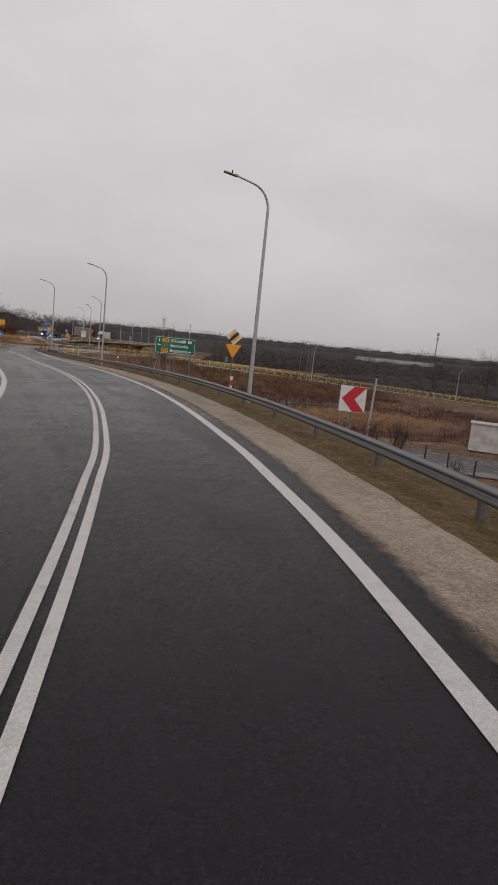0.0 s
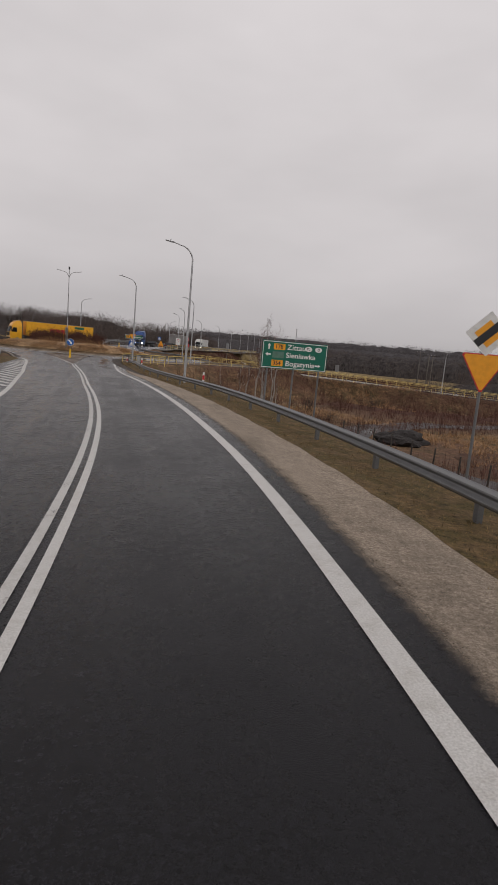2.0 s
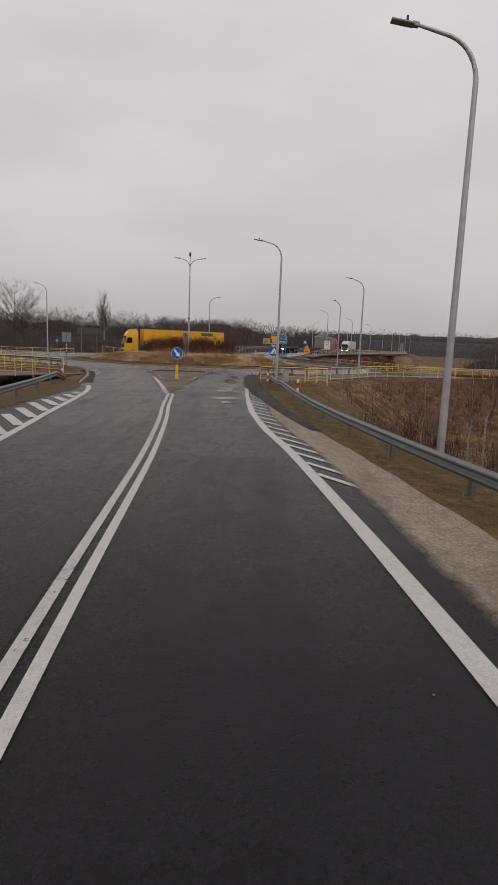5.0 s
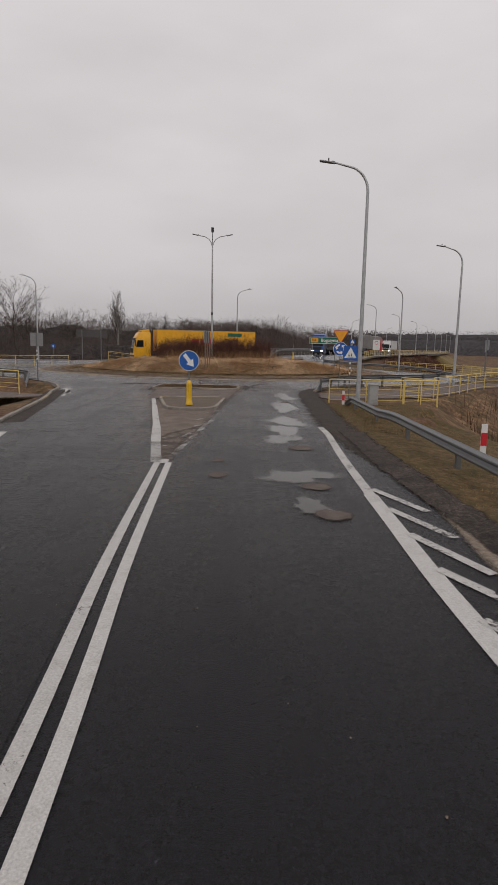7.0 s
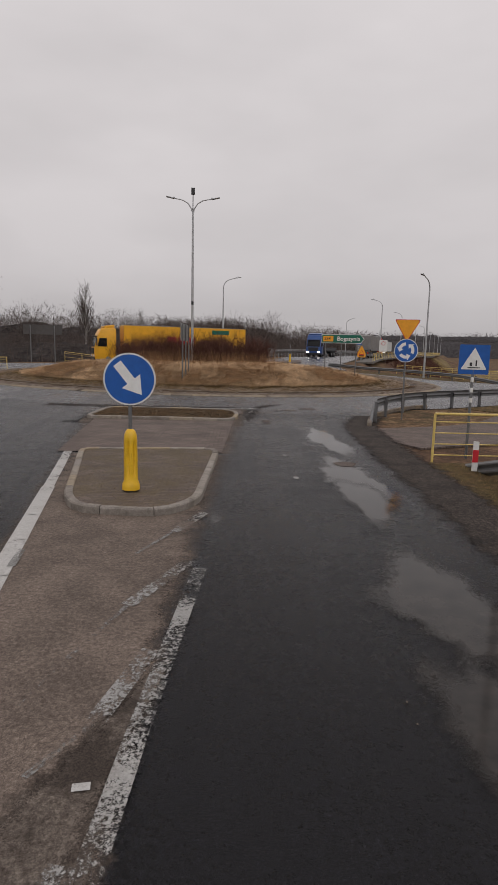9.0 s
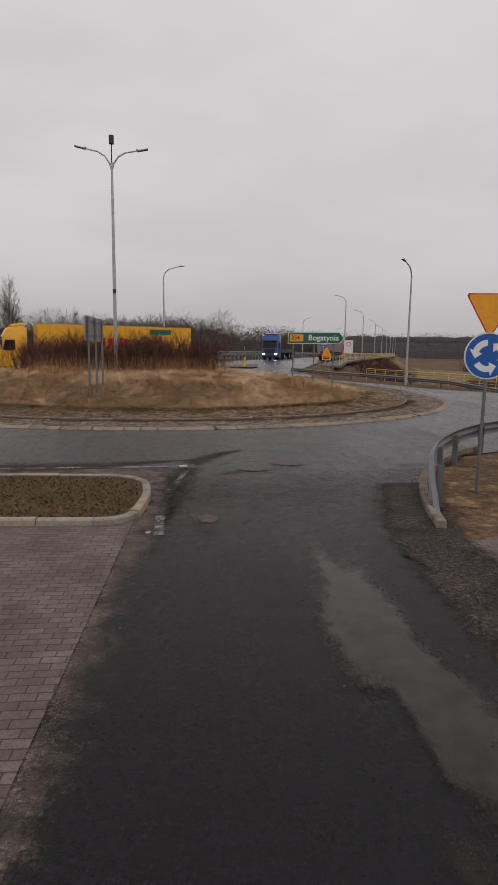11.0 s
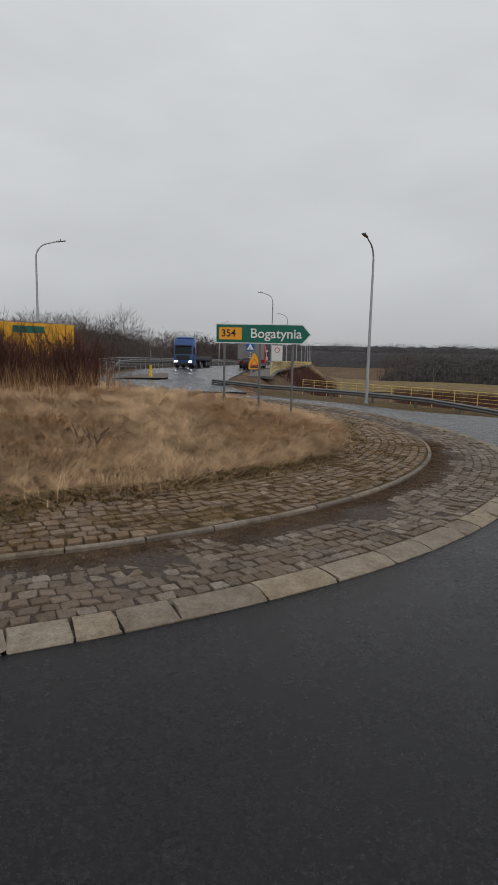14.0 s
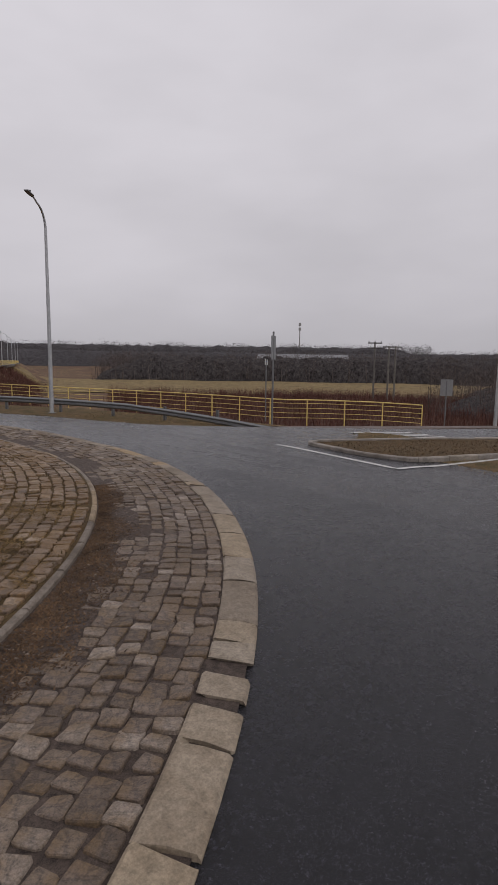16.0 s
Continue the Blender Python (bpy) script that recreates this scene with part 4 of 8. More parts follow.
# bay lines of the splitter
BAY_LEFT = [(-2.66, 16.45), (-3.14, 19.1), (-3.64, 22.05), (-4.82, 28.2), (-5.5, 31.7)]
for p, q, m, w in zip(BAY_LEFT[:-1], BAY_LEFT[1:], (M_PAINT_DIRTY, M_PAINT_CRACKED, M_PAINT_LIGHT_WEAR, M_PAINT_CRACKED), (0.24, 0.26, 0.22, 0.18)):
    stripe("bay_line", p, q, w, road, m)
for p, q, m in (((-2.44, 16.75), (-2.3, 19.5), M_SPECKLE), ((-2.3, 19.5), (-2.17, 21.9), M_SPECKLE), ((-2.17, 21.9), (-1.97, 24.6), M_SCUFFED), ((-1.97, 24.6), (-1.86, 26.9), M_GHOST)):
    stripe("bay_line", p, q, 0.15, road, m, lift=0.012)
stripe("bay_line", (-2.47, 16.3), (-2.5, 16.75), 0.16, road, M_PAINT_CRACKED, lift=0.012)
for run in ([(-2.05, 26.75), (-2.4, 25.85), (-2.75, 25.0)], [(-2.1, 24.8), (-2.58, 23.65), (-2.86, 22.7), (-3.02, 22.1)], [(-2.24, 22.85), (-2.46, 21.95), (-2.74, 21.45), (-3.12, 20.58)], [(-2.36, 20.9), (-2.52, 19.95), (-2.66, 19.72), (-2.95, 19.25)]):
    for n, (p, q) in enumerate(zip(run[:-1], run[1:])):
        stripe("bay_bar", p, q, (0.15, 0.05, 0.025)[n], road, (M_SCUFFED, M_FAINT, M_GHOST)[n], lift=0.016)
for x, y in ((-2.79, 18.46), (-3.01, 19.64), (-3.29, 20.87), (-3.5, 21.98), (-3.75, 23.08), (-4.02, 24.32), (-4.25, 25.45), (-4.5, 26.53), (-2.4, 21.38)):
    stripe("stud_mark", (x - 0.05, y), (x + 0.05, y + 0.015), 0.06, road, M_PAINT_CRACKED, lift=0.016)
for x, y in ((-3.56, 22.45), (-3.83, 23.68), (-4.06, 24.81)):
    stripe("bay_bar", (x + 0.03, y - 0.25), (x - 0.05, y + 0.3), 0.09, road, M_FAINT, lift=0.016)
for p, q, w in (((-9.85, 31.6), (-10.75, 35.5), 0.16), ((-10.1, 33.2), (-11.0, 35.9), 0.3), ((-11.27, 36.3), (-11.3, 37.0), 0.5), ((-12.7, 39.67), (-12.25, 39.78), 0.14)):
    stripe("corner_mark", p, q, w, road, M_PAINT_CRACKED, lift=0.012)
# give-way line and lane dashes at the entry
stripe("give_way_line", (-6.5, 41.45), (-1.25, 41.66), 0.14, road, M_SCUFFED, lift=0.016)
stripe("give_way_line", (-1.02, 41.2), (-1.2, 40.1), 0.1, road, M_SCUFFED, lift=0.016)
stripe("give_way_line", (-1.37, 37.95), (-1.35, 37.0), 0.14, road, M_SCUFFED, lift=0.016)
stripe("give_way_line", (-1.17, 41.7), (-1.0, 41.73), 0.2, road, M_PAINT_CRACKED, lift=0.016)
for k in range(8):
    a0 = math.radians(97 - k * 5.2)
    a1 = math.radians(97 - k * 5.2 - 2.4)
    p, q = [(HUB[0] + (R_OUT - 0.5) * math.sin(a), HUB[1] + (R_OUT - 0.5) * math.cos(a)) for a in (a0, a1)]
    stripe("lane_dash", p, q, 0.22, ring_road, M_PAINT_CRACKED, ring_z)
stripe("edge_line", (17.5, 61.5), (16.75, 56.1), 0.16, ring_road, M_PAINT, ring_z)
stripe("edge_line", (16.7, 56.0), (20.4, 55.2), 0.16, ring_road, M_PAINT, ring_z, 0.012)
for k in range(6):
    stripe("crossing_bar", (22.0 + 0.1 * k, 61.6 - 0.62 * k), (25.0 + 0.1 * k, 60.9 - 0.62 * k), 0.32, east_road, M_PAINT_CRACKED, east_z, 0.012)

# sand, dirt, patches and puddles on the asphalt
film("sand_film", [(-2.85, 16.6), (-3.15, 18.0), (-3.35, 19.2), (-3.2, 20.6), (-2.2, 22.6)], [(-2.25, 16.6), (-2.2, 18.0), (-2.15, 19.2), (-2.1, 20.6), (-2.05, 22.6)], M_DUSTY_DARK, road, 0.0045, rim=2.2)
film("sand_film", [(-2.75, 17.8), (-3.2, 18.9), (-3.45, 19.8), (-4.2, 23.4), (-5.1, 27.9), (-5.7, 31.4)], [(-2.7, 17.8), (-2.32, 18.9), (-2.1, 20.4), (-2.0, 24), (-1.8, 27.5), (-1.6, 31.4)], M_DUSTY, road, 0.003)
film("sand_film", [(-7.2, 36.4), (-7.4, 39.0), (-7.0, 41.5)], [(-0.95, 36.4), (-0.85, 39.0), (-0.75, 41.5)], M_DUSTY_DARK, road, 0.003)
film("sand_film", [(-5.9, 31.6), (-6.5, 35.0), (-7.0, 38.0)], [(-1.5, 31.6), (-1.35, 35.0), (-1.2, 38.0)], M_DUSTY, road, 0.0045)
film("dirt_film", [(2.75, 12.5), (2.2, 15), (1.62, 18), (1.35, 21), (1.2, 24), (1.25, 28), (1.3, 32), (1.55, 36.8), (2.4, 40)], [(2.8, 12.5), (2.95, 15), (2.95, 18), (2.95, 21), (2.9, 24), (2.95, 28), (3.0, 32), (3.2, 36.8), (4.2, 40)], M_DIRT_FILM, road, 0.0035, rim=2.4)
film("dirt_film", [(-8.9, 22), (-10.5, 29.5), (-11.9, 35.2)], [(-7.9, 22.4), (-9.5, 29.8), (-10.9, 35.4)], M_DIRT_FILM, road, 0.0035)
film("dirt_film", [(-1.3, 37.5), (-1.45, 39.5), (-1.35, 41.2), (-1.05, 42.6), (-0.45, 43.4), (0.1, 43.7), (0.5, 43.85)], [(-1.25, 37.5), (-0.85, 39.5), (-0.7, 41.0), (-0.45, 42.1), (-0.05, 42.9), (0.25, 43.4), (0.52, 43.83)], M_DIRT_STREAK, ring_road, 0.003, ring_top, 2.0)
film("dirt_film", [(-9.4, 42.6), (-4, 42.3), (-0.8, 42.5)], [(-9.4, 41.3), (-4, 41.1), (-0.75, 42.4)], M_DIRT_STREAK, ring_road, 0.0045, ring_top, 2.0)
ribbon("worn_join", spline([(-1.75, 37.7), (0.5, 37.6), (2.4, 37.9), (3.6, 40.2)], 0.4), spline([(-2.0, 42.3), (0.6, 42.6), (3.2, 43.0), (6.4, 43.6)], 0.4), ring_top, M_ASPHALT_BLEND, ring_road, 10, 0.0022, 0.0, lambda f: min(1.0, f * 1.25))
for n, (x, y, rx, ry) in enumerate([(-1.35, 16.76, 0.15, 0.22), (-1.25, 15.3, 0.2, 0.3), (0.62, 18.5, 0.36, 0.36), (0.6, 14.49, 0.34, 0.3), (0.68, 12.7, 0.32, 0.34), (0.73, 30.6, 0.28, 0.32), (-0.66, 37.75, 0.17, 0.27)]):
    blot("repair_patch", x, y, rx, ry, n + 3, M_PATCH, road, 0.0115 + 0.0006 * n, rough=0.13)
for n, (x, y, rx, ry, m) in enumerate([(1.25, 41.98, 0.4, 0.33, M_PATCH), (0.4, 41.32, 0.38, 0.2, M_PATCH), (-0.08, 41.12, 0.26, 0.22, M_PATCH_THIN), (0.92, 41.4, 0.22, 0.05, M_PATCH_THIN), (-0.66, 37.3, 0.17, 0.26, M_PATCH_THIN)]):
    blot("repair_patch", x, y, rx, ry, n + 13, m, ring_road, 0.0145 + 0.0006 * n, ring_top, 0.13)
for n, (x, y, rx, ry) in enumerate([(0.35, 15.35, 0.85, 0.62), (0.2, 20.0, 0.52, 0.95), (0.5, 23.8, 0.7, 1.35), (0.62, 29.4, 0.58, 2.1), (0.8, 34.0, 0.5, 2.4), (0.35, 21.6, 0.45, 1.6), (0.55, 27.8, 0.5, 1.3), (0.4, 13.2, 0.34, 0.5)]):
    blot("puddle", x, y, rx, ry, n + 31, M_WATER, road, 0.0056 + 0.0006 * n, rough=0.4)
spread("crack_seam", [(-8.3, 16.9), (-6.0, 16.55), (-4.2, 16.75), (-2.7, 16.6), (-2.7, 16.57), (-4.2, 16.71), (-6.0, 16.5), (-8.3, 16.86)], M_DIRT, road, 0.004)
for x, y in ((-1.32, 39.6), (-1.5, 37.14), (-0.5, 31.5), (-0.47, 29.22)):
    blot("paint_chip", x, y, 0.06, 0.06 if y > 35 else 0.13, int(abs(x * 100)), M_CHIP, road, 0.0105)
rnd = random.Random(9)
stones = bmesh.new()
for k in range(90):
    y = rnd.uniform(-20, 40)
    x = float(np.interp(y, [-20, 10, 40], [0.9, -0.3, 0.3])) + rnd.uniform(-2.2, 2.0)
    s = rnd.uniform(0.004, 0.011)
    bmesh.ops.create_icosphere(stones, subdivisions=1, radius=s, matrix=Matrix.Translation((x, y, on_road(x, y) + s * 0.6)))
tagged(link_mesh("grit", stones, M_GRAVEL), "loose pale grit scattered on the wet asphalt", "grit", kind="stuff")


# ---------------------------------------------------------------- street lamps
def lamp(x, y, aim, tip=10.2, reach=1.75, z=None, label="galvanised street lamp with a single curved arm", group="street lamps"):
    """A tall tapered pole that bends over into one arm; aim: the arm's heading in degrees from +x."""
    z = gz(x, y) if z is None else z
    h = tip - z
    ob = thing("street_lamp", label, "street lamp", pose(x, y, z, 0, 0, aim), group)
    pts, rad = [], []
    top = h - 1.32
    for k in range(7):
        pts.append((0, 0, top * k / 6))
        rad.append(0.105 - 0.042 * k / 6)
    for k in range(1, 10):
        a = k / 9 * radians(78)
        pts.append(((1 - math.cos(a)) * 0.98, 0, top + math.sin(a) * 1.05))
        rad.append(0.062 - 0.018 * k / 9)
    ex, ez = pts[-1][0], pts[-1][2]
    pts.append((reach - 0.32, 0, ez + 0.2))
    rad.append(0.038)
    smooth(part("pole", tube(bmesh.new(), pts, rad, 10), M_POLE, ob))
    bm = bmesh.new()
    box(bm, 0.54, 0.22, 0.06, pose(reach, 0, ez + 0.2, 0, -10, 0), 0.025)
    box(bm, 0.16, 0.12, 0.11, pose(reach - 0.3, 0, ez + 0.14, 0, -10, 0), 0.02)
    part("lamp_head", bm, M_SIGN_BACK, ob, "flat grey lamp head")
    bm = bmesh.new()
    box(bm, 0.05, 0.05, 0.11, pose(reach - 0.12, 0, ez + 0.27))
    part("photocell", bm, M_BLACK, ob)
    bm = bmesh.new()
    box(bm, 0.34, 0.34, 0.05, None, 0.01)
    part("base_plate", bm, M_GALV, ob)
    bm = bmesh.new()
    box(bm, 0.09, 0.02, 0.4, pose(0.0, -0.1, 0.9), 0.006)
    part("service_door", bm, M_SIGN_BACK, ob)
    return ob


lamp(6.01, -37.3, 170, 10.45, 1.88)
lamp(6.13, 1.0, 176, 10.2, 1.8)
lamp(3.95, 29.9, 172, 10.3, 1.8, 0.0)
lamp(13.85, 46.9, 170, 9.9, 1.6)
lamp(16.75, 75.8, 222, 9.8, 1.5)
# lamps along the bridge road, the west road and the lower ground
for s in (34, 64, 96, 126, 156, 186, 216, 246):
    i = s // 2
    p = beside(ARM_N, 7.4)[i]
    lamp(p[0], p[1], 140, 10.4, 1.7, float(arm_n_z(np.array(float(s)))))
for s in (84, 140):
    p = beside(ARM_N, -8.0)[s // 2]
    lamp(p[0], p[1], -20, 10.2, 1.7)
lamp(-26.7, 72.8, 175, 10.4, 1.6)
lamp(-3.7, 87.6, 0, 10.6, 1.8)
lamp(36.5, 63.0, 250, 7.4, 1.5)
lamp(66, 57.5, 250, 5.6, 1.5)
lamp(104, 49, 250, 3.8, 1.5)

# the island lamp with two arms
tri = thing("double_street_lamp", "tall galvanised lamp with two curved arms and a box on top", "street lamp", pose(-5.35, 63.95, 0.75))
bm = bmesh.new()
tube(bm, [(0, 0, 0), (0, 0, 3.2), (0, 0, 6.4), (0, 0, 9.6), (0, 0, 12.0)], [0.11, 0.1, 0.09, 0.075, 0.06], 10)
smooth(part("pole", bm, M_POLE, tri))
for sx in (-1, 1):
    bm = bmesh.new()
    tube(bm, [(0, 0, 11.55), (sx * 0.12, 0, 11.95), (sx * 0.36, 0, 12.3), (sx * 0.75, 0, 12.52), (sx * 1.15, 0, 12.6), (sx * 1.5, 0, 12.66)], [0.05, 0.048, 0.045, 0.042, 0.038, 0.035], 8)
    smooth(part("arm", bm, M_POLE, tri))
    bm = bmesh.new()
    box(bm, 0.6, 0.22, 0.075, pose(sx * 1.72, 0, 12.66, 0, -sx * 12, 0), 0.025)
    box(bm, 0.12, 0.1, 0.12, pose(sx * 1.42, 0, 12.62), 0.02)
    part("lamp_head", bm, M_SIGN_BACK, tri, "flat grey lamp head")
bm = bmesh.new()
tube(bm, [(0, 0, 12.0), (0, 0.02, 13.0)], 0.035, 8)
part("mast_tip", bm, M_BLACK, tri)
bm = bmesh.new()
box(bm, 0.26, 0.2, 0.46, pose(0, 0.02, 12.95), 0.02)
part("sensor_box", bm, M_BLACK, tri, "dark box on the tip of the pole")
bm = bmesh.new()
cyl(bm, 0.1, 0.098, 0.25, 10, pose(0, 0, 4.9))
part("sleeve", bm, M_BLACK, tri)


# ---------------------------------------------------------------- guardrails
W_PROFILE = [(0.0, 0.0), (0.018, 0.02), (0.075, 0.055), (0.08, 0.085), (0.02, 0.125), (0.005, 0.155), (0.02, 0.185), (0.08, 0.225), (0.075, 0.255), (0.018, 0.29), (0.0, 0.31)]
W_PROFILE = W_PROFILE + [(u - 0.006, v) for u, v in W_PROFILE[::-1]]


def guardrail(line, height, top=0.75, spacing=4.0, towards=-1, label="galvanised steel guardrail with dull streaks", ends=(0.0, 0.0)):
    """A W-beam on posts. towards: -1 when the traffic is to the left of the line. ends: metres over which each end dips to the ground."""
    ob = thing("guardrail", label, "guardrail", None, "guardrails")
    z = np.asarray(height(line[:, 0], line[:, 1]), float)
    s = np.r_[0, np.cumsum(np.hypot(*np.diff(line, axis=0).T))]
    drop = np.zeros(len(s))
    if ends[0]:
        drop = np.maximum(drop, np.clip(1 - s / ends[0], 0, 1))
    if ends[1]:
        drop = np.maximum(drop, np.clip(1 - (s[-1] - s) / ends[1], 0, 1))
    zb = z + (top - 0.31) - drop * (top - 0.1)
    bm = bmesh.new()
    sweep(bm, [(x, y, h) for (x, y), h in zip(line, zb)], [(towards * (u + 0.07), v) for u, v in W_PROFILE])
    bmesh.ops.recalc_face_normals(bm, faces=bm.faces)
    part("beam", bm, M_GALV, ob)
    post = None
    t = np.gradient(line, axis=0)
    for d in np.arange(0.6, s[-1], spacing):
        i = int(np.searchsorted(s, d))
        i = min(i, len(s) - 1)
        if drop[i] > 0.75:
            continue
        a = math.degrees(math.atan2(t[i, 1], t[i, 0]))
        m = pose(line[i, 0], line[i, 1], z[i] - 0.4, 0, 0, a)
        if post is None:
            bm = bmesh.new()
            prism(bm, [(-0.06, -0.05), (-0.06, 0.05), (0.06, 0.05), (0.06, 0.035), (-0.045, 0.035), (-0.045, -0.035), (0.06, -0.035), (0.06, -0.05)], 0, top + 0.36)
            box(bm, 0.1, 0.1, 0.2, pose(0, 0.0, top + 0.12))
            post = part("post", bm, M_POST, ob)
            post.matrix_basis = m
        else:
            c = new("post", post.data)
            c.parent = ob
            c.matrix_basis = m
    n_lap = max(1, int(s[-1] / 4.0))
    lap = None
    for k in range(n_lap):
        i = min(int(np.searchsorted(s, 2.0 + 4.0 * k)), len(s) - 1)
        a = math.degrees(math.atan2(t[i, 1], t[i, 0]))
        m = pose(line[i, 0], line[i, 1], zb[i], 0, 0, a)
        if lap is None:
            bm = bmesh.new()
            sweep(bm, [(-0.16, 0, 0), (0.16, 0, 0)], [(towards * (u + 0.0745), v) for u, v in W_PROFILE])
            bmesh.ops.recalc_face_normals(bm, faces=bm.faces)
            lap = part("lap_joint", bm, M_GALV, ob)
            lap.matrix_basis = m
        else:
            c = new("lap_joint", lap.data)
            c.parent = ob
            c.matrix_basis = m
    return ob


rail_line = spline([tuple(p) for p in beside(cut(EDGE, -74, -14), 3.0)[::12]] + [(5.85, -12), (5.5, -6.3), (4.95, -1), (4.35, 7), (3.98, 13.5), (3.86, 19), (3.76, 24), (3.67, 28), (3.58, 31.2)], 0.5)
guardrail(rail_line, verge_z, 0.62, 4.0, -1, ends=(0, 2.0))
guardrail(spline([(-13.2, -40), (-9.6, -24), (-8.6, -12), (-7.9, -4), (-8.1, 4), (-8.9, 13), (-9.5, 18), (-10.6, 25.5)], 0.5), lambda x, y: road_z(x, y), 0.68, 4.0, 1, ends=(0, 4.0))
guardrail(spline([(2.95, 37.6), (3.5, 39.2), (4.6, 41.2), (6.3, 43.2), (8.6, 44.9), (11.5, 46.7), (14.0, 48.9)], 0.4), level(0.0), 0.72, 2.0, -1, ends=(1.6, 0))
guardrail(ring_line(23.7, 88.5, 28, 0.5), lambda x, y: shelf(x, y) - 0.05, 0.70, 3.0, -1, ends=(9.0, 0))
guardrail(np.vstack([spline([(-15.2, 40.2), (-16.0, 42.6), (-18.4, 45.2), (-22, 47.2), (-28, 49)], 0.5)]), level(-0.05), 0.72, 2.0, 1, ends=(1.6, 0))
guardrail(beside(ARM_N, -7.2)[9:120], bridge_z, 0.95, 2.0, 1, ends=(4.0, 0))
guardrail(beside(ARM_N, 6.2)[11:120], bridge_z, 0.8, 4.0, -1, ends=(4.0, 0))


# ---------------------------------------------------------------- yellow railings
def railing(line, height, panel=2.0, tall=1.1, bars=4, label="yellow painted steel railing with four rails", mat=None):
    """Tube railing: posts at every panel, a top rail and thinner bars."""
    ob = thing("railing", label, "railing", None, "yellow railings")
    mat = mat or M_RAIL_YELLOW
    line = np.asarray(line, float)
    z = np.asarray(height(line[:, 0], line[:, 1]), float)
    s = np.r_[0, np.cumsum(np.hypot(*np.diff(line, axis=0).T))]
    n = max(1, round(s[-1] / panel))
    at = np.linspace(0, s[-1], n + 1)
    px, py, pz = np.interp(at, s, line[:, 0]), np.interp(at, s, line[:, 1]), np.interp(at, s, z)
    fine = np.linspace(0, s[-1], n * 2 + 1)
    fx, fy, fz = np.interp(fine, s, line[:, 0]), np.interp(fine, s, line[:, 1]), np.interp(fine, s, z)
    bm = bmesh.new()
    tube(bm, [(a, b, c + tall) for a, b, c in zip(fx, fy, fz)], 0.03, 8)
    part("top_rail", bm, mat, ob)
    for k in range(bars):
        h = 0.16 + k * (tall - 0.34) / max(1, bars - 1)
        bm = bmesh.new()
        tube(bm, [(a, b, c + h) for a, b, c in zip(fx, fy, fz)], 0.014, 6)
        part("bar", bm, mat, ob)
    post = None
    for a, b, c in zip(px, py, pz):
        if post is None:
            bm = bmesh.new()
            cyl(bm, 0.03, 0.03, tall + 0.25, 8, pose(0, 0, -0.25))
            post = part("post", bm, mat, ob)
            post.matrix_basis = pose(a, b, c)
        else:
            q = new("post", post.data)
            q.parent = ob
            q.matrix_basis = pose(a, b, c)
    return ob


def on_ground(x, y):
    return ground_z(x, y)


railing(np.array([(2.85, 31.35), (6.3, 31.3)]), level(-0.04), 1.75, 1.1, 4, "bright yellow tube railing by the crossing")
railing(np.array([(6.35, 31.3), (8.2, 32.3)]), level(-0.06), 1.05, 1.1, 4)
railing(np.array([(8.25, 32.4), (7.0, 34.6)]), level(-0.06), 1.2, 1.1, 4)
railing(beside(WALK_E, 1.9)[6:], lambda x, y: ground_z(x, y) + 0.02, 2.0, 1.1, 3)
railing(beside(ARM_E, 6.0)[9:56], height_along(ARM_E, arm_e_z), 2.0, 1.1, 3, "long yellow railing along the embankment road")
railing(beside(ARM_E, -6.2)[14:56], height_along(ARM_E, arm_e_z), 2.0, 1.1, 3, "long yellow railing along the embankment road")
FC = spline([(31.0, 64.2), (29.7, 66.1), (27.2, 68.1), (25.7, 69.4), (24.8, 73.5), (23.6, 78.5), (21.6, 84.5), (19.8, 90.5), (19.0, 94.0)], 0.5)
railing(FC, lambda x, y: np.interp(y, [64, 68, 72, 94], [-0.66, -0.48, -0.42, -0.36]), 1.9, 1.08, 4, "yellow tube railing behind the guardrail")
railing(beside(ARM_N, 8.3)[9:112], bridge_z, 2.0, 1.1, 3, "yellow railing along the footway of the bridge")
railing(beside(ARM_N, -8.4)[8:112], bridge_z, 2.0, 1.15, 6, "grey galvanised railing along the bridge road", M_POLE)
railing(np.array([(-34, 63.5), (-26, 66.0), (-22, 69.5)]), level(0.1), 2.0, 1.1, 4)
railing(np.array([(-21, 83), (-14, 88.5), (-8, 92)]), on_ground, 2.0, 1.1, 3)
railing(np.array([(-14.3, 30.2), (-17.5, 31.5), (-24, 33)]), level(-0.1), 1.7, 1.1, 4)
railing(np.array([(-13.6, 35.6), (-18, 38.0), (-26, 40)]), level(-0.1), 1.7, 1.1, 4)


# ---------------------------------------------------------------- signs
def text_mesh(name, words, size, m, material, parent, depth=0.002, stretch=1.0):
    cu = bpy.data.curves.new(name, "FONT")
    cu.body, cu.size, cu.align_x, cu.align_y = words, size, "LEFT", "CENTER"
    cu.extrude = depth
    cu.offset = size * 0.012
    tmp = bpy.data.objects.new(name, cu)
    scene.collection.objects.link(tmp)
    bpy.context.view_layer.update()
    me = bpy.data.meshes.new_from_object(tmp.evaluated_get(bpy.context.evaluated_depsgraph_get()))
    bpy.data.objects.remove(tmp)
    bpy.data.curves.remove(cu)
    ob = new(name, me)
    me.materials.clear()
    me.materials.append(material)
    ob.parent = parent
    ob.matrix_basis = m @ Matrix.Diagonal((stretch, 1, 1, 1))
    return ob


FRONT = Matrix.Rotation(radians(90), 4, "X")  # flat work in x, z, seen from -y


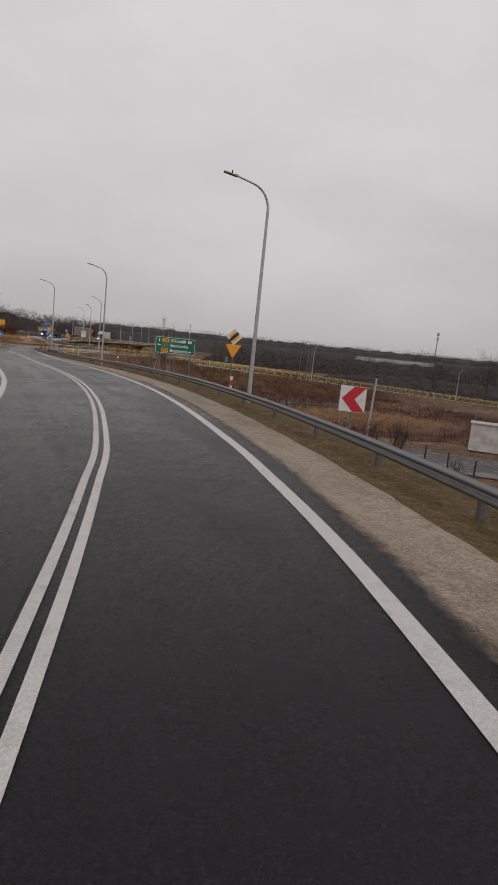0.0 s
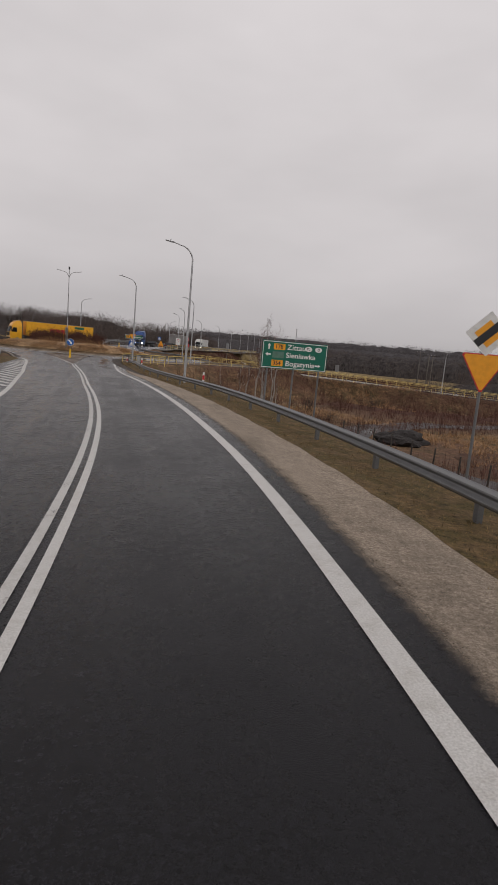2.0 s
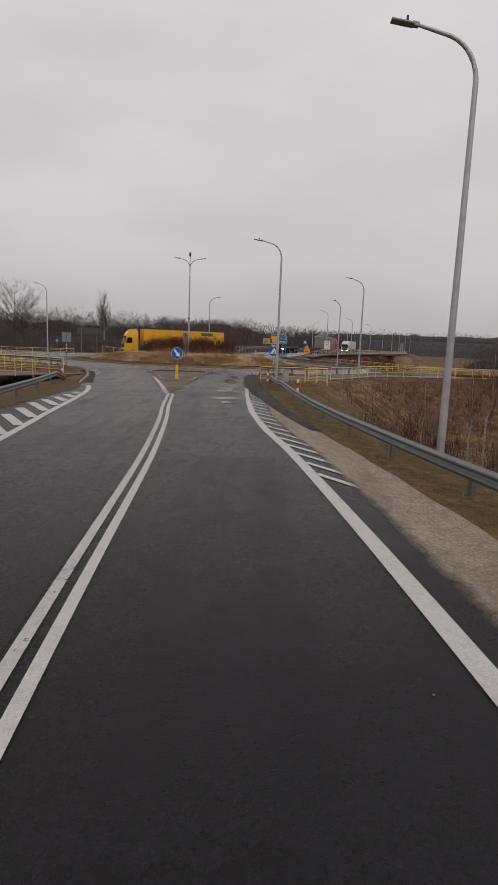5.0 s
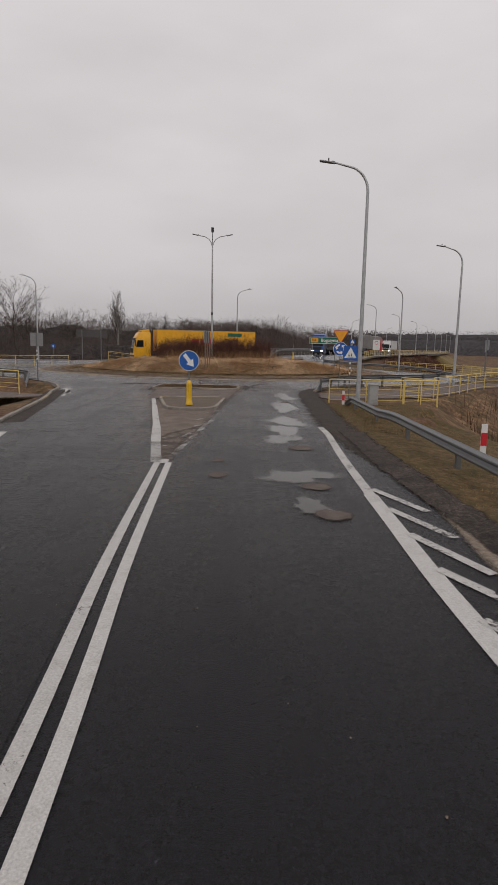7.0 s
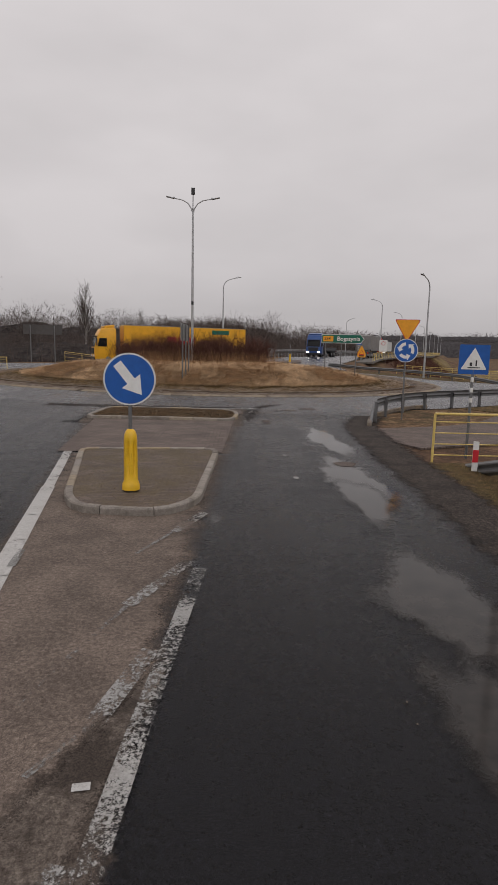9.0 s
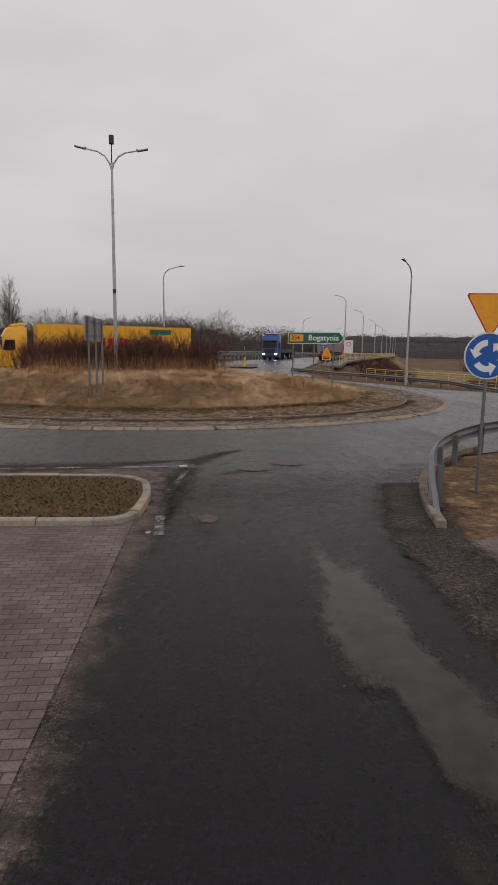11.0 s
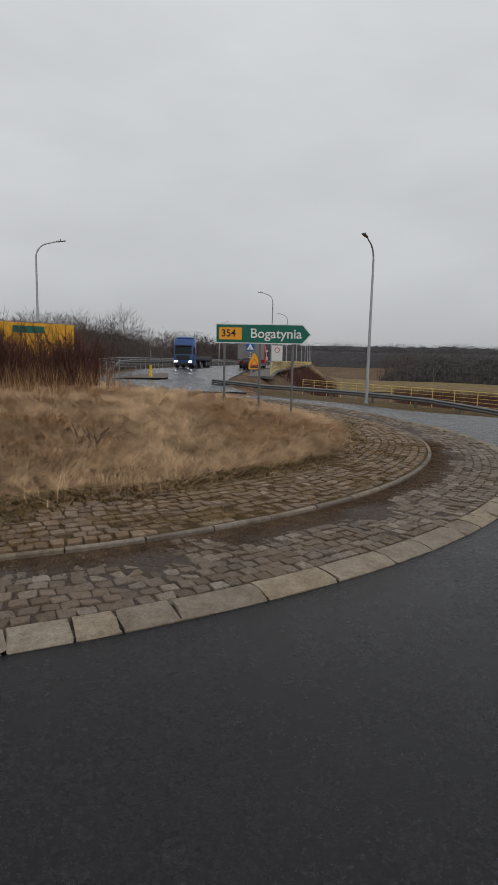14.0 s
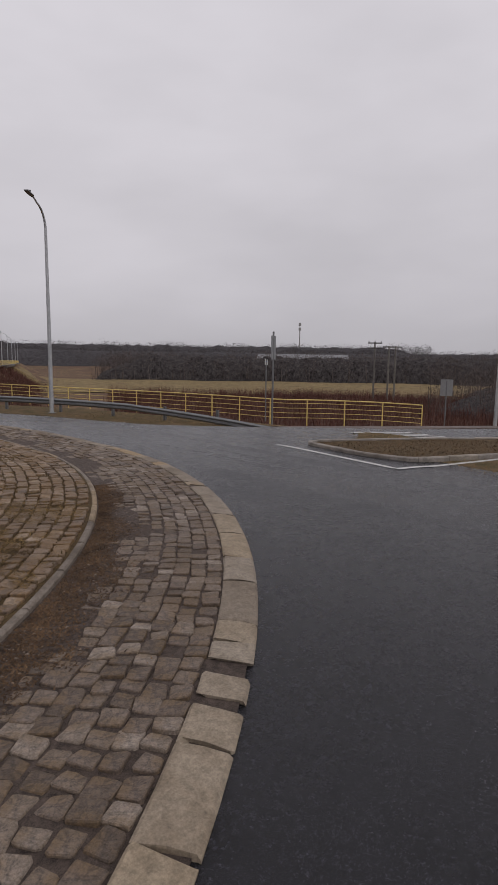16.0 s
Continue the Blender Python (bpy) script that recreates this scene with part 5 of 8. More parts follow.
def plate(outline, y0, thick=0.012):
    """A flat outline in x, z whose front is at y0."""
    bm = bmesh.new()
    prism(bm, outline, -y0 - thick, -y0, FRONT)
    return bm


def rect(x0, z0, x1, z1, r=0.0, n=4):
    if not r:
        return [(x0, z0), (x1, z0), (x1, z1), (x0, z1)]
    out = []
    for cx, cz, a0 in ((x1 - r, z0 + r, -90), (x1 - r, z1 - r, 0), (x0 + r, z1 - r, 90), (x0 + r, z0 + r, 180)):
        out += [(cx + r * math.cos(radians(a0 + 90 * k / n)), cz + r * math.sin(radians(a0 + 90 * k / n))) for k in range(n + 1)]
    return out


def disc(cx, cz, r, n=36):
    return [(cx + r * math.cos(2 * math.pi * k / n), cz + r * math.sin(2 * math.pi * k / n)) for k in range(n)]


def triangle(cx, cz, side, down=True, r=0.05):
    h = side * math.sqrt(3) / 2
    k = -1 if down else 1
    pts = [(-side / 2, -k * h / 3), (side / 2, -k * h / 3), (0, k * 2 * h / 3)]
    out = []
    for i, p in enumerate(pts):
        a, b = Vector(pts[i - 1]), Vector(pts[(i + 1) % 3])
        p = Vector(p)
        for q in (a, b):
            out.append(tuple(Vector((cx, cz)) + p + (q - p).normalized() * r))
    return out


def post(h, parent, r=0.03, x=0.0, y=0.03, z0=-0.3, mat=None):
    bm = bmesh.new()
    cyl(bm, r, r, h - z0, 10, pose(x, y, z0))
    return smooth(part("post", bm, mat or M_GALV, parent))


def sign_thing(name, x, y, z, facing, label):
    """facing: the bearing, in degrees from +y towards +x, in which the viewer stands."""
    return thing(name, label, "road sign", pose(x, y, z, 0, 0, 180 - facing))


def arrow_outline(cx, cz, length, width, angle, head=0.45):
    """A straight arrow; angle from +x."""
    a = radians(angle)
    raw = [(-length / 2, -width / 2), (length / 2 - head * length, -width / 2), (length / 2 - head * length, -width * 1.25), (length / 2, 0), (length / 2 - head * length, width * 1.25), (length / 2 - head * length, width / 2), (-length / 2, width / 2)]
    return [(cx + u * math.cos(a) - v * math.sin(a), cz + u * math.sin(a) + v * math.cos(a)) for u, v in raw]


# chevron on the bend
o = sign_thing("chevron_sign", 4.87, -47.2, gz(4.87, -47.2), 215, "white square sign with a red chevron on a post")
zc = 1.76 - gz(4.87, -47.2)
part("panel", plate(rect(-0.39, zc - 0.39, 0.39, zc + 0.39, 0.03), 0.0), M_SIGN_WHITE, o)
part("chevron", plate([(0.39, zc + 0.38), (0.02, zc + 0.38), (-0.33, zc), (0.02, zc - 0.38), (0.39, zc - 0.38), (0.06, zc)], -0.004, 0.003), M_SIGN_RED, o)
post(zc + 0.3, o)
# end of priority and give way on one post
o = sign_thing("priority_sign", 6.92, -32.71, gz(6.92, -32.71), 205, "amber give-way triangle under a white and yellow diamond on one post")
zb = -gz(6.92, -32.71)
zt, zd = 2.92 + zb, 3.58 + zb
part("give_way_panel", plate(triangle(0, zt, 0.92), 0.0), M_SIGN_RED, o)
part("give_way_field", plate(triangle(0, zt, 0.85), -0.004, 0.003), M_SIGN_AMBER, o)
part("diamond_panel", plate([(0, zd - 0.44), (0.44, zd), (0, zd + 0.44), (-0.44, zd)], -0.006), M_SIGN_WHITE, o)
part("diamond_field", plate([(0, zd - 0.27), (0.27, zd), (0, zd + 0.27), (-0.27, zd)], -0.010, 0.003), M_SIGN_AMBER, o)
part("diagonal_bar", plate([(-0.16, zd - 0.27), (-0.27, zd - 0.16), (0.16, zd + 0.27), (0.27, zd + 0.16)], -0.014, 0.003), M_BLACK, o)
post(zd + 0.35, o)

# direction board
bz = gz(9.1, -15.2)
o = sign_thing("direction_board", 7.39, -15.2, bz, 180, "large green direction board with white place names on three posts")
b0 = 2.06 - bz
W, Hh = 3.44, 1.36
part("panel", plate(rect(0, b0, W, b0 + Hh, 0.05), 0.0, 0.03), M_SIGN_GREEN, o)
bm = bmesh.new()
for x0, z0, x1, z1 in ((0.03, 0.03, W - 0.03, 0.06), (0.03, Hh - 0.06, W - 0.03, Hh - 0.03), (0.03, 0.06, 0.06, Hh - 0.06), (W - 0.06, 0.06, W - 0.03, Hh - 0.06)):
    prism(bm, rect(x0, b0 + z0, x1, b0 + z1), 0.002, 0.006, FRONT)
part("border", bm, M_TEXT_WHITE, o)
rows_z = [b0 + Hh * f for f in (0.79, 0.5, 0.2)]
for words, row, x in (("Zittau", 0, 1.28), ("Sieniawka", 1, 1.24), ("Bogatynia", 2, 1.24)):
    text_mesh("lettering", words, 0.36, Matrix.Translation((x, -0.004, rows_z[row])) @ FRONT, M_TEXT_WHITE, o, 0.002, 1.12)
for words, row, x in (("178", 0, 0.68), ("354", 2, 0.62)):
    part("number_plate_field", plate(rect(x - 0.1, rows_z[row] - 0.15, x + 0.5, rows_z[row] + 0.15, 0.03), -0.003, 0.003), M_SIGN_AMBER, o)
    text_mesh("road_number", words, 0.28, Matrix.Translation((x - 0.03, -0.008, rows_z[row])) @ FRONT, M_BLACK, o, 0.002, 1.0)
part("covered_field", plate(rect(0.54, rows_z[1] - 0.16, 1.14, rows_z[1] + 0.16, 0.02), -0.003, 0.003), paint_material("faded_green_film", (0.10, 0.20, 0.15), 0.5, 0.2), o, "faded film over a number")
for x, words in ((2.42, "PL"), (2.95, "D")):
    part("oval", plate([(x + 0.19 * math.cos(2 * math.pi * k / 24), rows_z[0] + 0.125 * math.sin(2 * math.pi * k / 24)) for k in range(24)], -0.003, 0.003), M_TEXT_WHITE, o)
    text_mesh("lettering", words, 0.19, Matrix.Translation((x - (0.11 if words == "PL" else 0.06), -0.008, rows_z[0])) @ FRONT, M_BLACK, o)
for cx, cz, a in ((0.34, rows_z[0], 90), (0.32, rows_z[1], 180), (2.98, rows_z[2], 0)):
    part("arrow", plate(arrow_outline(cx, cz, 0.3, 0.07, a), -0.003, 0.003), M_TEXT_WHITE, o)
for x in (0.35, W / 2, W - 0.35):
    post(b0 + Hh - 0.1, o, 0.045, x, 0.075, -0.5)


def give_way(o, zt, side=0.9):
    part("give_way_panel", plate(triangle(0, zt, side), 0.0), M_SIGN_RED, o)
    part("give_way_field", plate(triangle(0, zt, side - 0.07), -0.004, 0.003), M_SIGN_AMBER, o)


# arrow sign on its yellow bollard
o = sign_thing("arrow_sign", -3.3, 27.62, 0.125, 178, "round blue arrow sign on a yellow ribbed bollard")
zc = 1.9 - 0.125
part("disc", plate(disc(0, zc, 0.41), 0.0), M_SIGN_WHITE, o, "white rim")
part("field", plate(disc(0, zc, 0.385), -0.004, 0.003), M_SIGN_BLUE, o)
part("arrow", plate(arrow_outline(0.0, zc, 0.62, 0.145, -52, 0.44), -0.008, 0.003), M_TEXT_WHITE, o)
post(zc + 0.3, o, 0.03, 0, 0.03, 0.8)
bm = bmesh.new()
n = 48
levels = [(0.0, 0.142), (0.07, 0.142), (0.1, 0.134), (0.15, 0.114), (0.22, 0.112), (0.27, 0.112), (0.76, 0.108), (0.8, 0.108), (0.88, 0.1), (0.94, 0.082), (0.98, 0.05), (0.99, 0.0)]
rings = []
for z, r in levels:
    ring = []
    for k in range(n):
        a = 2 * math.pi * k / n
        dent = 0.03 * max(0.0, math.sin(6 * a)) ** 0.5 if 0.25 < z < 0.78 else 0.0
        ring.append(bm.verts.new(((max(r, 0.004) - dent) * math.cos(a), (max(r, 0.004) - dent) * math.sin(a) + 0.03, z)))
    rings.append(ring)
for r0, r1 in zip(rings[:-1], rings[1:]):
    for k in range(n):
        bm.faces.new((r0[k], r0[(k + 1) % n], r1[(k + 1) % n], r1[k]))
bm.faces.new(rings[-1])
smooth(part("bollard", bm, M_YELLOW, o, "yellow plastic bollard with ribs"), 60)

# give way and roundabout signs
o = sign_thing("roundabout_sign", 4.4, 39.4, gz(4.4, 39.4), 190, "amber give-way triangle above a round blue roundabout sign")
z0 = -gz(4.4, 39.4)
give_way(o, 3.3 + z0, 0.92)
zc = 2.47 + z0
part("disc", plate(disc(0, zc, 0.42), -0.004), M_SIGN_WHITE, o, "white rim")
part("field", plate(disc(0, zc, 0.395), -0.009, 0.003), M_SIGN_BLUE, o)
for k in range(3):
    a0 = 95 + 120 * k
    pts = [(0.29 * math.cos(radians(a0 + 8 * j)), 0.29 * math.sin(radians(a0 + 8 * j))) for j in range(9)]
    pts = pts + [(0.36 * math.cos(radians(a0 + 64)), 0.36 * math.sin(radians(a0 + 64))), (0.235 * math.cos(radians(a0 + 96)), 0.235 * math.sin(radians(a0 + 96))), (0.11 * math.cos(radians(a0 + 64)), 0.11 * math.sin(radians(a0 + 64)))]
    pts += [(0.18 * math.cos(radians(a0 + 8 * j)), 0.18 * math.sin(radians(a0 + 8 * j))) for j in range(8, -1, -1)]
    part("arrow", plate([(x, zc + z) for x, z in pts], -0.013, 0.003), M_TEXT_WHITE, o)
post(3.35 + z0, o)

# crossing sign on a banded post
def crossing_sign(x, y, facing, zc, size, banded=True):
    g = gz(x, y)
    o = sign_thing("crossing_sign", x, y, g, facing, "square blue crossing sign with a white triangle on a post")
    zc -= g
    s = size / 2
    part("panel", plate(rect(-s, zc - s, s, zc + s, 0.03), 0.0), M_SIGN_BLUE, o)
    part("triangle", plate(triangle(0, zc - 0.09 * size, size * 0.86, False, 0.02), -0.004, 0.003), M_TEXT_WHITE, o)
    bm = bmesh.new()
    for x0, z0, x1, z1 in ((-0.2, -0.29, 0.2, -0.26), (-0.14, -0.22, -0.06, -0.1), (0.05, -0.22, 0.1, -0.02)):
        prism(bm, rect(x0 * size, zc + z0 * size, x1 * size, zc + z1 * size), 0.008, 0.010, FRONT)
    part("pictogram", bm, M_BLACK, o, "plain dark bars")
    post(zc + s - 0.05, o, 0.032)
    if banded:
        for k in range(3):
            bm = bmesh.new()
            cyl(bm, 0.036, 0.036, 0.11, 10, pose(0, 0.03, zc - s - 0.18 - 0.24 * k))
            part("band", bm, M_TEXT_WHITE, o, "white reflective band")
    return o


crossing_sign(3.85, 31.9, 188, 2.28, 0.68)
p = beside(ARM_N, 6.4)[9]
crossing_sign(p[0], p[1], 200, 3.6, 0.75)

# arrow-shaped direction sign on the island
def finger(x, y, facing, zc, length, high, posts, label, words="", number=""):
    o = sign_thing("direction_sign", x, y, 0.6, facing, label)
    zc -= 0.6
    h = high / 2
    shape = [(0, zc - h), (length - high * 0.45, zc - h), (length, zc), (length - high * 0.45, zc + h), (0, zc + h)]
    part("panel", plate(shape, 0.0, 0.025), M_TEXT_WHITE, o)
    e = 0.03
    part("field", plate([(e, zc - h + e), (length - high * 0.45 - e * 0.4, zc - h + e), (length - e * 1.6, zc), (length - high * 0.45 - e * 0.4, zc + h - e), (e, zc + h - e)], -0.004, 0.003), M_SIGN_GREEN, o)
    if number:
        part("number_field", plate(rect(0.12, zc - h * 0.62, 0.12 + high * 1.2, zc + h * 0.62, 0.02), -0.008, 0.003), M_SIGN_AMBER, o)
        text_mesh("road_number", number, high * 0.52, Matrix.Translation((0.19, -0.012, zc)) @ FRONT, M_BLACK, o)
    if words:
        text_mesh("lettering", words, high * 0.68, Matrix.Translation((0.3 + high * 1.35, -0.009, zc)) @ FRONT, M_TEXT_WHITE, o, 0.002, 1.02)
    for px in posts:
        post(zc + h - 0.03, o, 0.04, px, 0.06, -0.5)
    return o


finger(4.5, 62.1, 202, 3.27, 3.2, 0.64, (0.3, 1.5, 2.6), "green arrow-shaped direction sign with an amber number field", "Bogatynia", "354")
o = finger(-3.3, 86.3, 185, 3.7, 2.0, 0.62, (0.4, 1.5), "green arrow-shaped direction sign with an amber number field")
part("number_field", plate(rect(0.12, 2.88, 0.62, 3.32, 0.02), -0.008, 0.003), M_SIGN_AMBER, o)
bm = bmesh.new()
for k in range(4):
    prism(bm, rect(0.75 + 0.24 * k, 3.0, 0.93 + 0.24 * k, 3.2), 0.006, 0.009, FRONT)
part("lettering_bar", bm, M_TEXT_WHITE, o, "plain pale bars")

# board seen from behind
o = thing("direction_board", "direction board seen from its grey back on three posts", "road sign", pose(-5.1, 53.0, 0.3, 0, 0, 87))
bm = plate(rect(0, 2.5, 3.1, 3.5, 0.04), 0.0, 0.03)
part("panel", bm, M_SIGN_BACK, o)
for z in (2.7, 3.25):
    bm = bmesh.new()
    box(bm, 3.0, 0.03, 0.06, pose(1.55, -0.02, z))
    part("stiffener", bm, M_GALV, o)
for x in (0.25, 1.55, 2.85):
    post(3.45, o, 0.045, x, -0.06, -0.5)


o = thing("direction_board", "dark back of a wide direction board on two posts", "road sign", pose(-24.4, 80.1, 0.4, 0, 0, 15))
part("panel", plate(rect(0, 3.0, 3.9, 4.0, 0.04), 0.0, 0.03), M_DARK_WALL, o)
for x in (0.7, 3.1):
    post(3.9, o, 0.06, x, -0.06, -0.5)


# delineators
def delineator(x, y, z, facing=180, h=0.55, label="white marker post with a red reflector on the guardrail"):
    o = thing("marker_post", label, "marker post", pose(x, y, z, 0, 0, 180 - facing), "marker posts")
    bm = bmesh.new()
    prism(bm, [(-0.06, -0.02), (0.06, -0.02), (0.05, 0.02), (-0.05, 0.02)], 0, h)
    part("body", bm, M_SIGN_WHITE, o)
    bm = bmesh.new()
    box(bm, 0.115, 0.01, h * 0.42, pose(0, -0.024, h * 0.3))
    part("reflector", bm, M_SIGN_RED, o, "red reflector")
    return o


for x, y in ((3.95, -36.5), (5.55, -8.6), (2.95, 15.5)):
    q = rail_line[np.argmin(np.hypot(rail_line[:, 0] - x, rail_line[:, 1] - y))]
    delineator(q[0] + 0.1, q[1], float(verge_z(q[0], q[1])[0]) + 0.5, 185, 0.62)
delineator(3.35, 30.2, 0.0, 185, 0.62)
delineator(-9.35, 16.5, -0.2, 175, 0.75)
delineator(-11.0, 26.4, 0.0, 175, 0.6)


def left_sign(x, y, facing, zc, r=0.3, kind="disc"):
    o = sign_thing("blue_sign", x, y, -0.1, facing, "round blue path sign on a grey post")
    part("disc", plate(disc(0, zc, r), 0.0), M_SIGN_BLUE, o)
    bm = bmesh.new()
    prism(bm, rect(-0.06, zc - 0.16, -0.01, zc + 0.14), 0.004, 0.007, FRONT)
    prism(bm, rect(0.04, zc - 0.16, 0.09, zc + 0.1), 0.004, 0.007, FRONT)
    part("pictogram", bm, M_TEXT_WHITE, o, "plain pale bars")
    post(zc + r, o, 0.03)


o = sign_thing("road_sign", -15.6, 43.6, -0.05, 5, "square road sign seen from behind on a banded post")
part("panel", plate(rect(-0.45, 2.35, 0.45, 3.25, 0.05), 0.0), M_SIGN_BACK, o)
post(3.2, o, 0.035)
for k in range(3):
    part("band", cyl(bmesh.new(), 0.039, 0.039, 0.12, 10, pose(0, 0.03, 1.45 + 0.27 * k)), M_TEXT_WHITE, o, "white reflective band")
left_sign(-27.8, 80.9, 172, 2.3, 0.3)
left_sign(-6.5, 101.0, 185, 3.2, 0.5)
left_sign(24.5, 68.8, 240, 2.6, 0.02)


# ---------------------------------------------------------------- the central island
def island_z(r):
    """Height of the island's ground over its radius."""
    return np.interp(r, [0, 4, 7.5, 9.8, R_GRASS, R_INNER - 0.1, R_INNER], [1.25, 1.18, 0.92, 0.5, 0.2, 0.13, 0.12])


rr = np.r_[0.01, np.linspace(0.8, R_INNER - 0.045, 40)]
na = 120
iv, ifc = [], []
for j, r in enumerate(rr):
    for k in range(na):
        a = 2 * math.pi * k / na
        x, y = (float(v) for v in island_xy(r, a))
        bump = (0.09 * noise.noise(Vector((x * 0.5, y * 0.5, 3.1))) + 0.13 * noise.noise(Vector((x * 1.5, y * 1.5, 6.1)))) * (1 if r < R_GRASS - 0.4 else 0.15)
        iv.append((x, y, float(island_z(r)) + float(tilt(y)) + bump - 0.015))
for j in range(len(rr) - 1):
    for k in range(na):
        ifc.append((j * na + k, (j + 1) * na + k, (j + 1) * na + (k + 1) % na, j * na + (k + 1) % na))
island = mesh_from("island_mound", iv, ifc, M_MOSS_JOINT)
island.data.materials.append(M_STRAW_BED)
island.data.polygons.foreach_set("material_index", [1 if j < len(rr) - 9 else 0 for j in range(len(rr) - 1) for _ in range(na)])
tagged(island, "mossy earth mound of the roundabout island", "mound", kind="structure")
apron = ribbon("apron_bed", ring_line(R_INNER - 0.05, 0, 360, 0.4), ring_line(R_KERB - 0.05, 0, 360, 0.4), lambda x, y: np.interp(island_polar(x, y)[0], [R_INNER, R_KERB - 0.35, R_KERB], [0.075, 0.05, 0.02]) + tilt(y), M_JOINT, None, 6, 0.0, 0.1)
tagged(apron, "dirt-filled bed of the cobbled truck apron", "apron", kind="structure")


# ---------------------------------------------------------------- the island's grass
def blades(name, places, length, lean, width, material, label, seed, droop=0.6, drift=None, category="grass", fan=0.9, bent=True):
    """Blades in one mesh: bent ones with a joint, or short straight ones, leaning with a common drift."""
    rs = np.random.RandomState(seed)
    n = len(places)
    p = np.asarray(places, float)
    ln = length[0] + (length[1] - length[0]) * rs.rand(n)
    az = rs.rand(n) * 2 * np.pi if drift is None else drift + rs.randn(n) * fan
    tilt = lean[0] + (lean[1] - lean[0]) * rs.rand(n)
    w = width * (0.6 + 0.8 * rs.rand(n))
    d = np.stack([np.cos(az), np.sin(az), 0 * az], 1)
    side = np.stack([-np.sin(az), np.cos(az), 0 * az], 1) * w[:, None]
    up = np.array([0, 0, 1.0])
    m1 = p + d * (ln * 0.5 * np.sin(tilt))[:, None] + up * (ln * 0.5 * np.cos(tilt))[:, None]
    t2 = np.minimum(tilt + droop, 2.0)
    tip = m1 + d * (ln * 0.5 * np.sin(t2))[:, None] + up * (ln * 0.5 * np.cos(t2))[:, None]
    if bent:
        v = np.stack([p - side, p + side, m1 - side * 0.7, m1 + side * 0.7, tip], 1).reshape(-1, 3)
        base = np.arange(n) * 5
        faces = np.concatenate([np.stack([base, base + 1, base + 3], 1), np.stack([base, base + 3, base + 2], 1), np.stack([base + 2, base + 3, base + 4], 1)])
    else:
        v = np.stack([p - side * 1.3, p + side * 1.3, tip], 1).reshape(-1, 3)
        faces = np.arange(n * 3).reshape(-1, 3)
    me = bpy.data.meshes.new(name)
    me.vertices.add(len(v))
    me.vertices.foreach_set("co", v.ravel())
    me.loops.add(faces.size)
    me.loops.foreach_set("vertex_index", faces.ravel().astype(np.int32))
    me.polygons.add(len(faces))
    me.polygons.foreach_set("loop_start", np.arange(0, faces.size, 3, dtype=np.int32))
    me.update(calc_edges=True)
    me.materials.append(material)
    return tagged(new(name, me), label, category, kind="stuff")


rs = np.random.RandomState(4)


def tussocks(n, seed, per, spread_, r_max):
    """Roots of grass blades in tufts: the places, and the way that each tuft is laid over."""
    rs_ = np.random.RandomState(seed)
    r, a = r_max * np.sqrt(rs_.rand(n)), rs_.rand(n) * 2 * np.pi
    keep_ = (np.cos(a) < 0.3) | (rs_.rand(n) < 0.12)
    r, a = r[keep_], a[keep_]
    x, y = island_xy(r, a)
    lay = np.array([5.5 * noise.noise(Vector((float(u) * 0.3, float(v) * 0.3, 7.0))) for u, v in zip(x, y)]) + rs_.randn(len(x)) * 0.7
    count = rs_.randint(per // 2, per + 1, len(x))
    i = np.repeat(np.arange(len(x)), count)
    px, py = x[i] + rs_.randn(len(i)) * spread_, y[i] + rs_.randn(len(i)) * spread_
    rr_ = np.minimum(island_polar(px, py)[0], R_INNER - 0.2)
    z = island_z(rr_) + tilt(py) - 0.02 + 0.13 * (rs_.rand(len(x))[i]) ** 1.5
    return np.stack([px, py, z], 1), lay[i]


spots, lay = tussocks(4200, 5, 64, 0.085, R_GRASS * 1.0)
blades("dry_grass", spots, (0.3, 0.75), (0.8, 1.5), 0.0032, M_STRAW, "straw-coloured dry grass lying in tufts on the mound", 5, 0.6, lay, fan=0.45)
spots, lay = tussocks(4600, 15, 40, 0.22, R_GRASS * 1.02)
blades("dry_grass", spots, (0.3, 0.75), (1.0, 1.6), 0.004, M_STRAW_DARK, "flattened brown dry grass between the tufts", 16, 0.6, lay, fan=0.7)
edge_n = 90000
ea = np.radians(rs.uniform(80, 285, edge_n))
reach_ = 0.35 + 0.55 * np.clip(np.sin(ea * 9) + 0.6 * np.sin(ea * 23 + 1), 0, 2) + np.interp(np.degrees(ea), [80, 165, 200, 285], [0.0, 0.1, 0.9, 0.9])
er = np.minimum(R_GRASS - 0.1 + reach_ * np.abs(rs.randn(edge_n)) * 0.75, R_INNER - 0.16)
ex, ey = island_xy(er, ea)
long_ = er < R_GRASS + 0.35
for name_, pick_, size_, lab_ in (("green_grass_fringe", long_, (0.08, 0.26), "short green and brown grass fringe round the mound"), ("moss_mat", ~long_, (0.03, 0.08), "brown and green moss creeping over the setts")):
    blades(name_, np.stack([ex, ey, island_z(er) + tilt(ey) + (-0.01 if name_[0] == "g" else 0.012)], 1)[pick_], size_, (0.5, 1.4), 0.0042 if name_[0] == "g" else 0.007, M_BLADE_DARK, lab_, 6, 0.5, bent=name_[0] == "g")
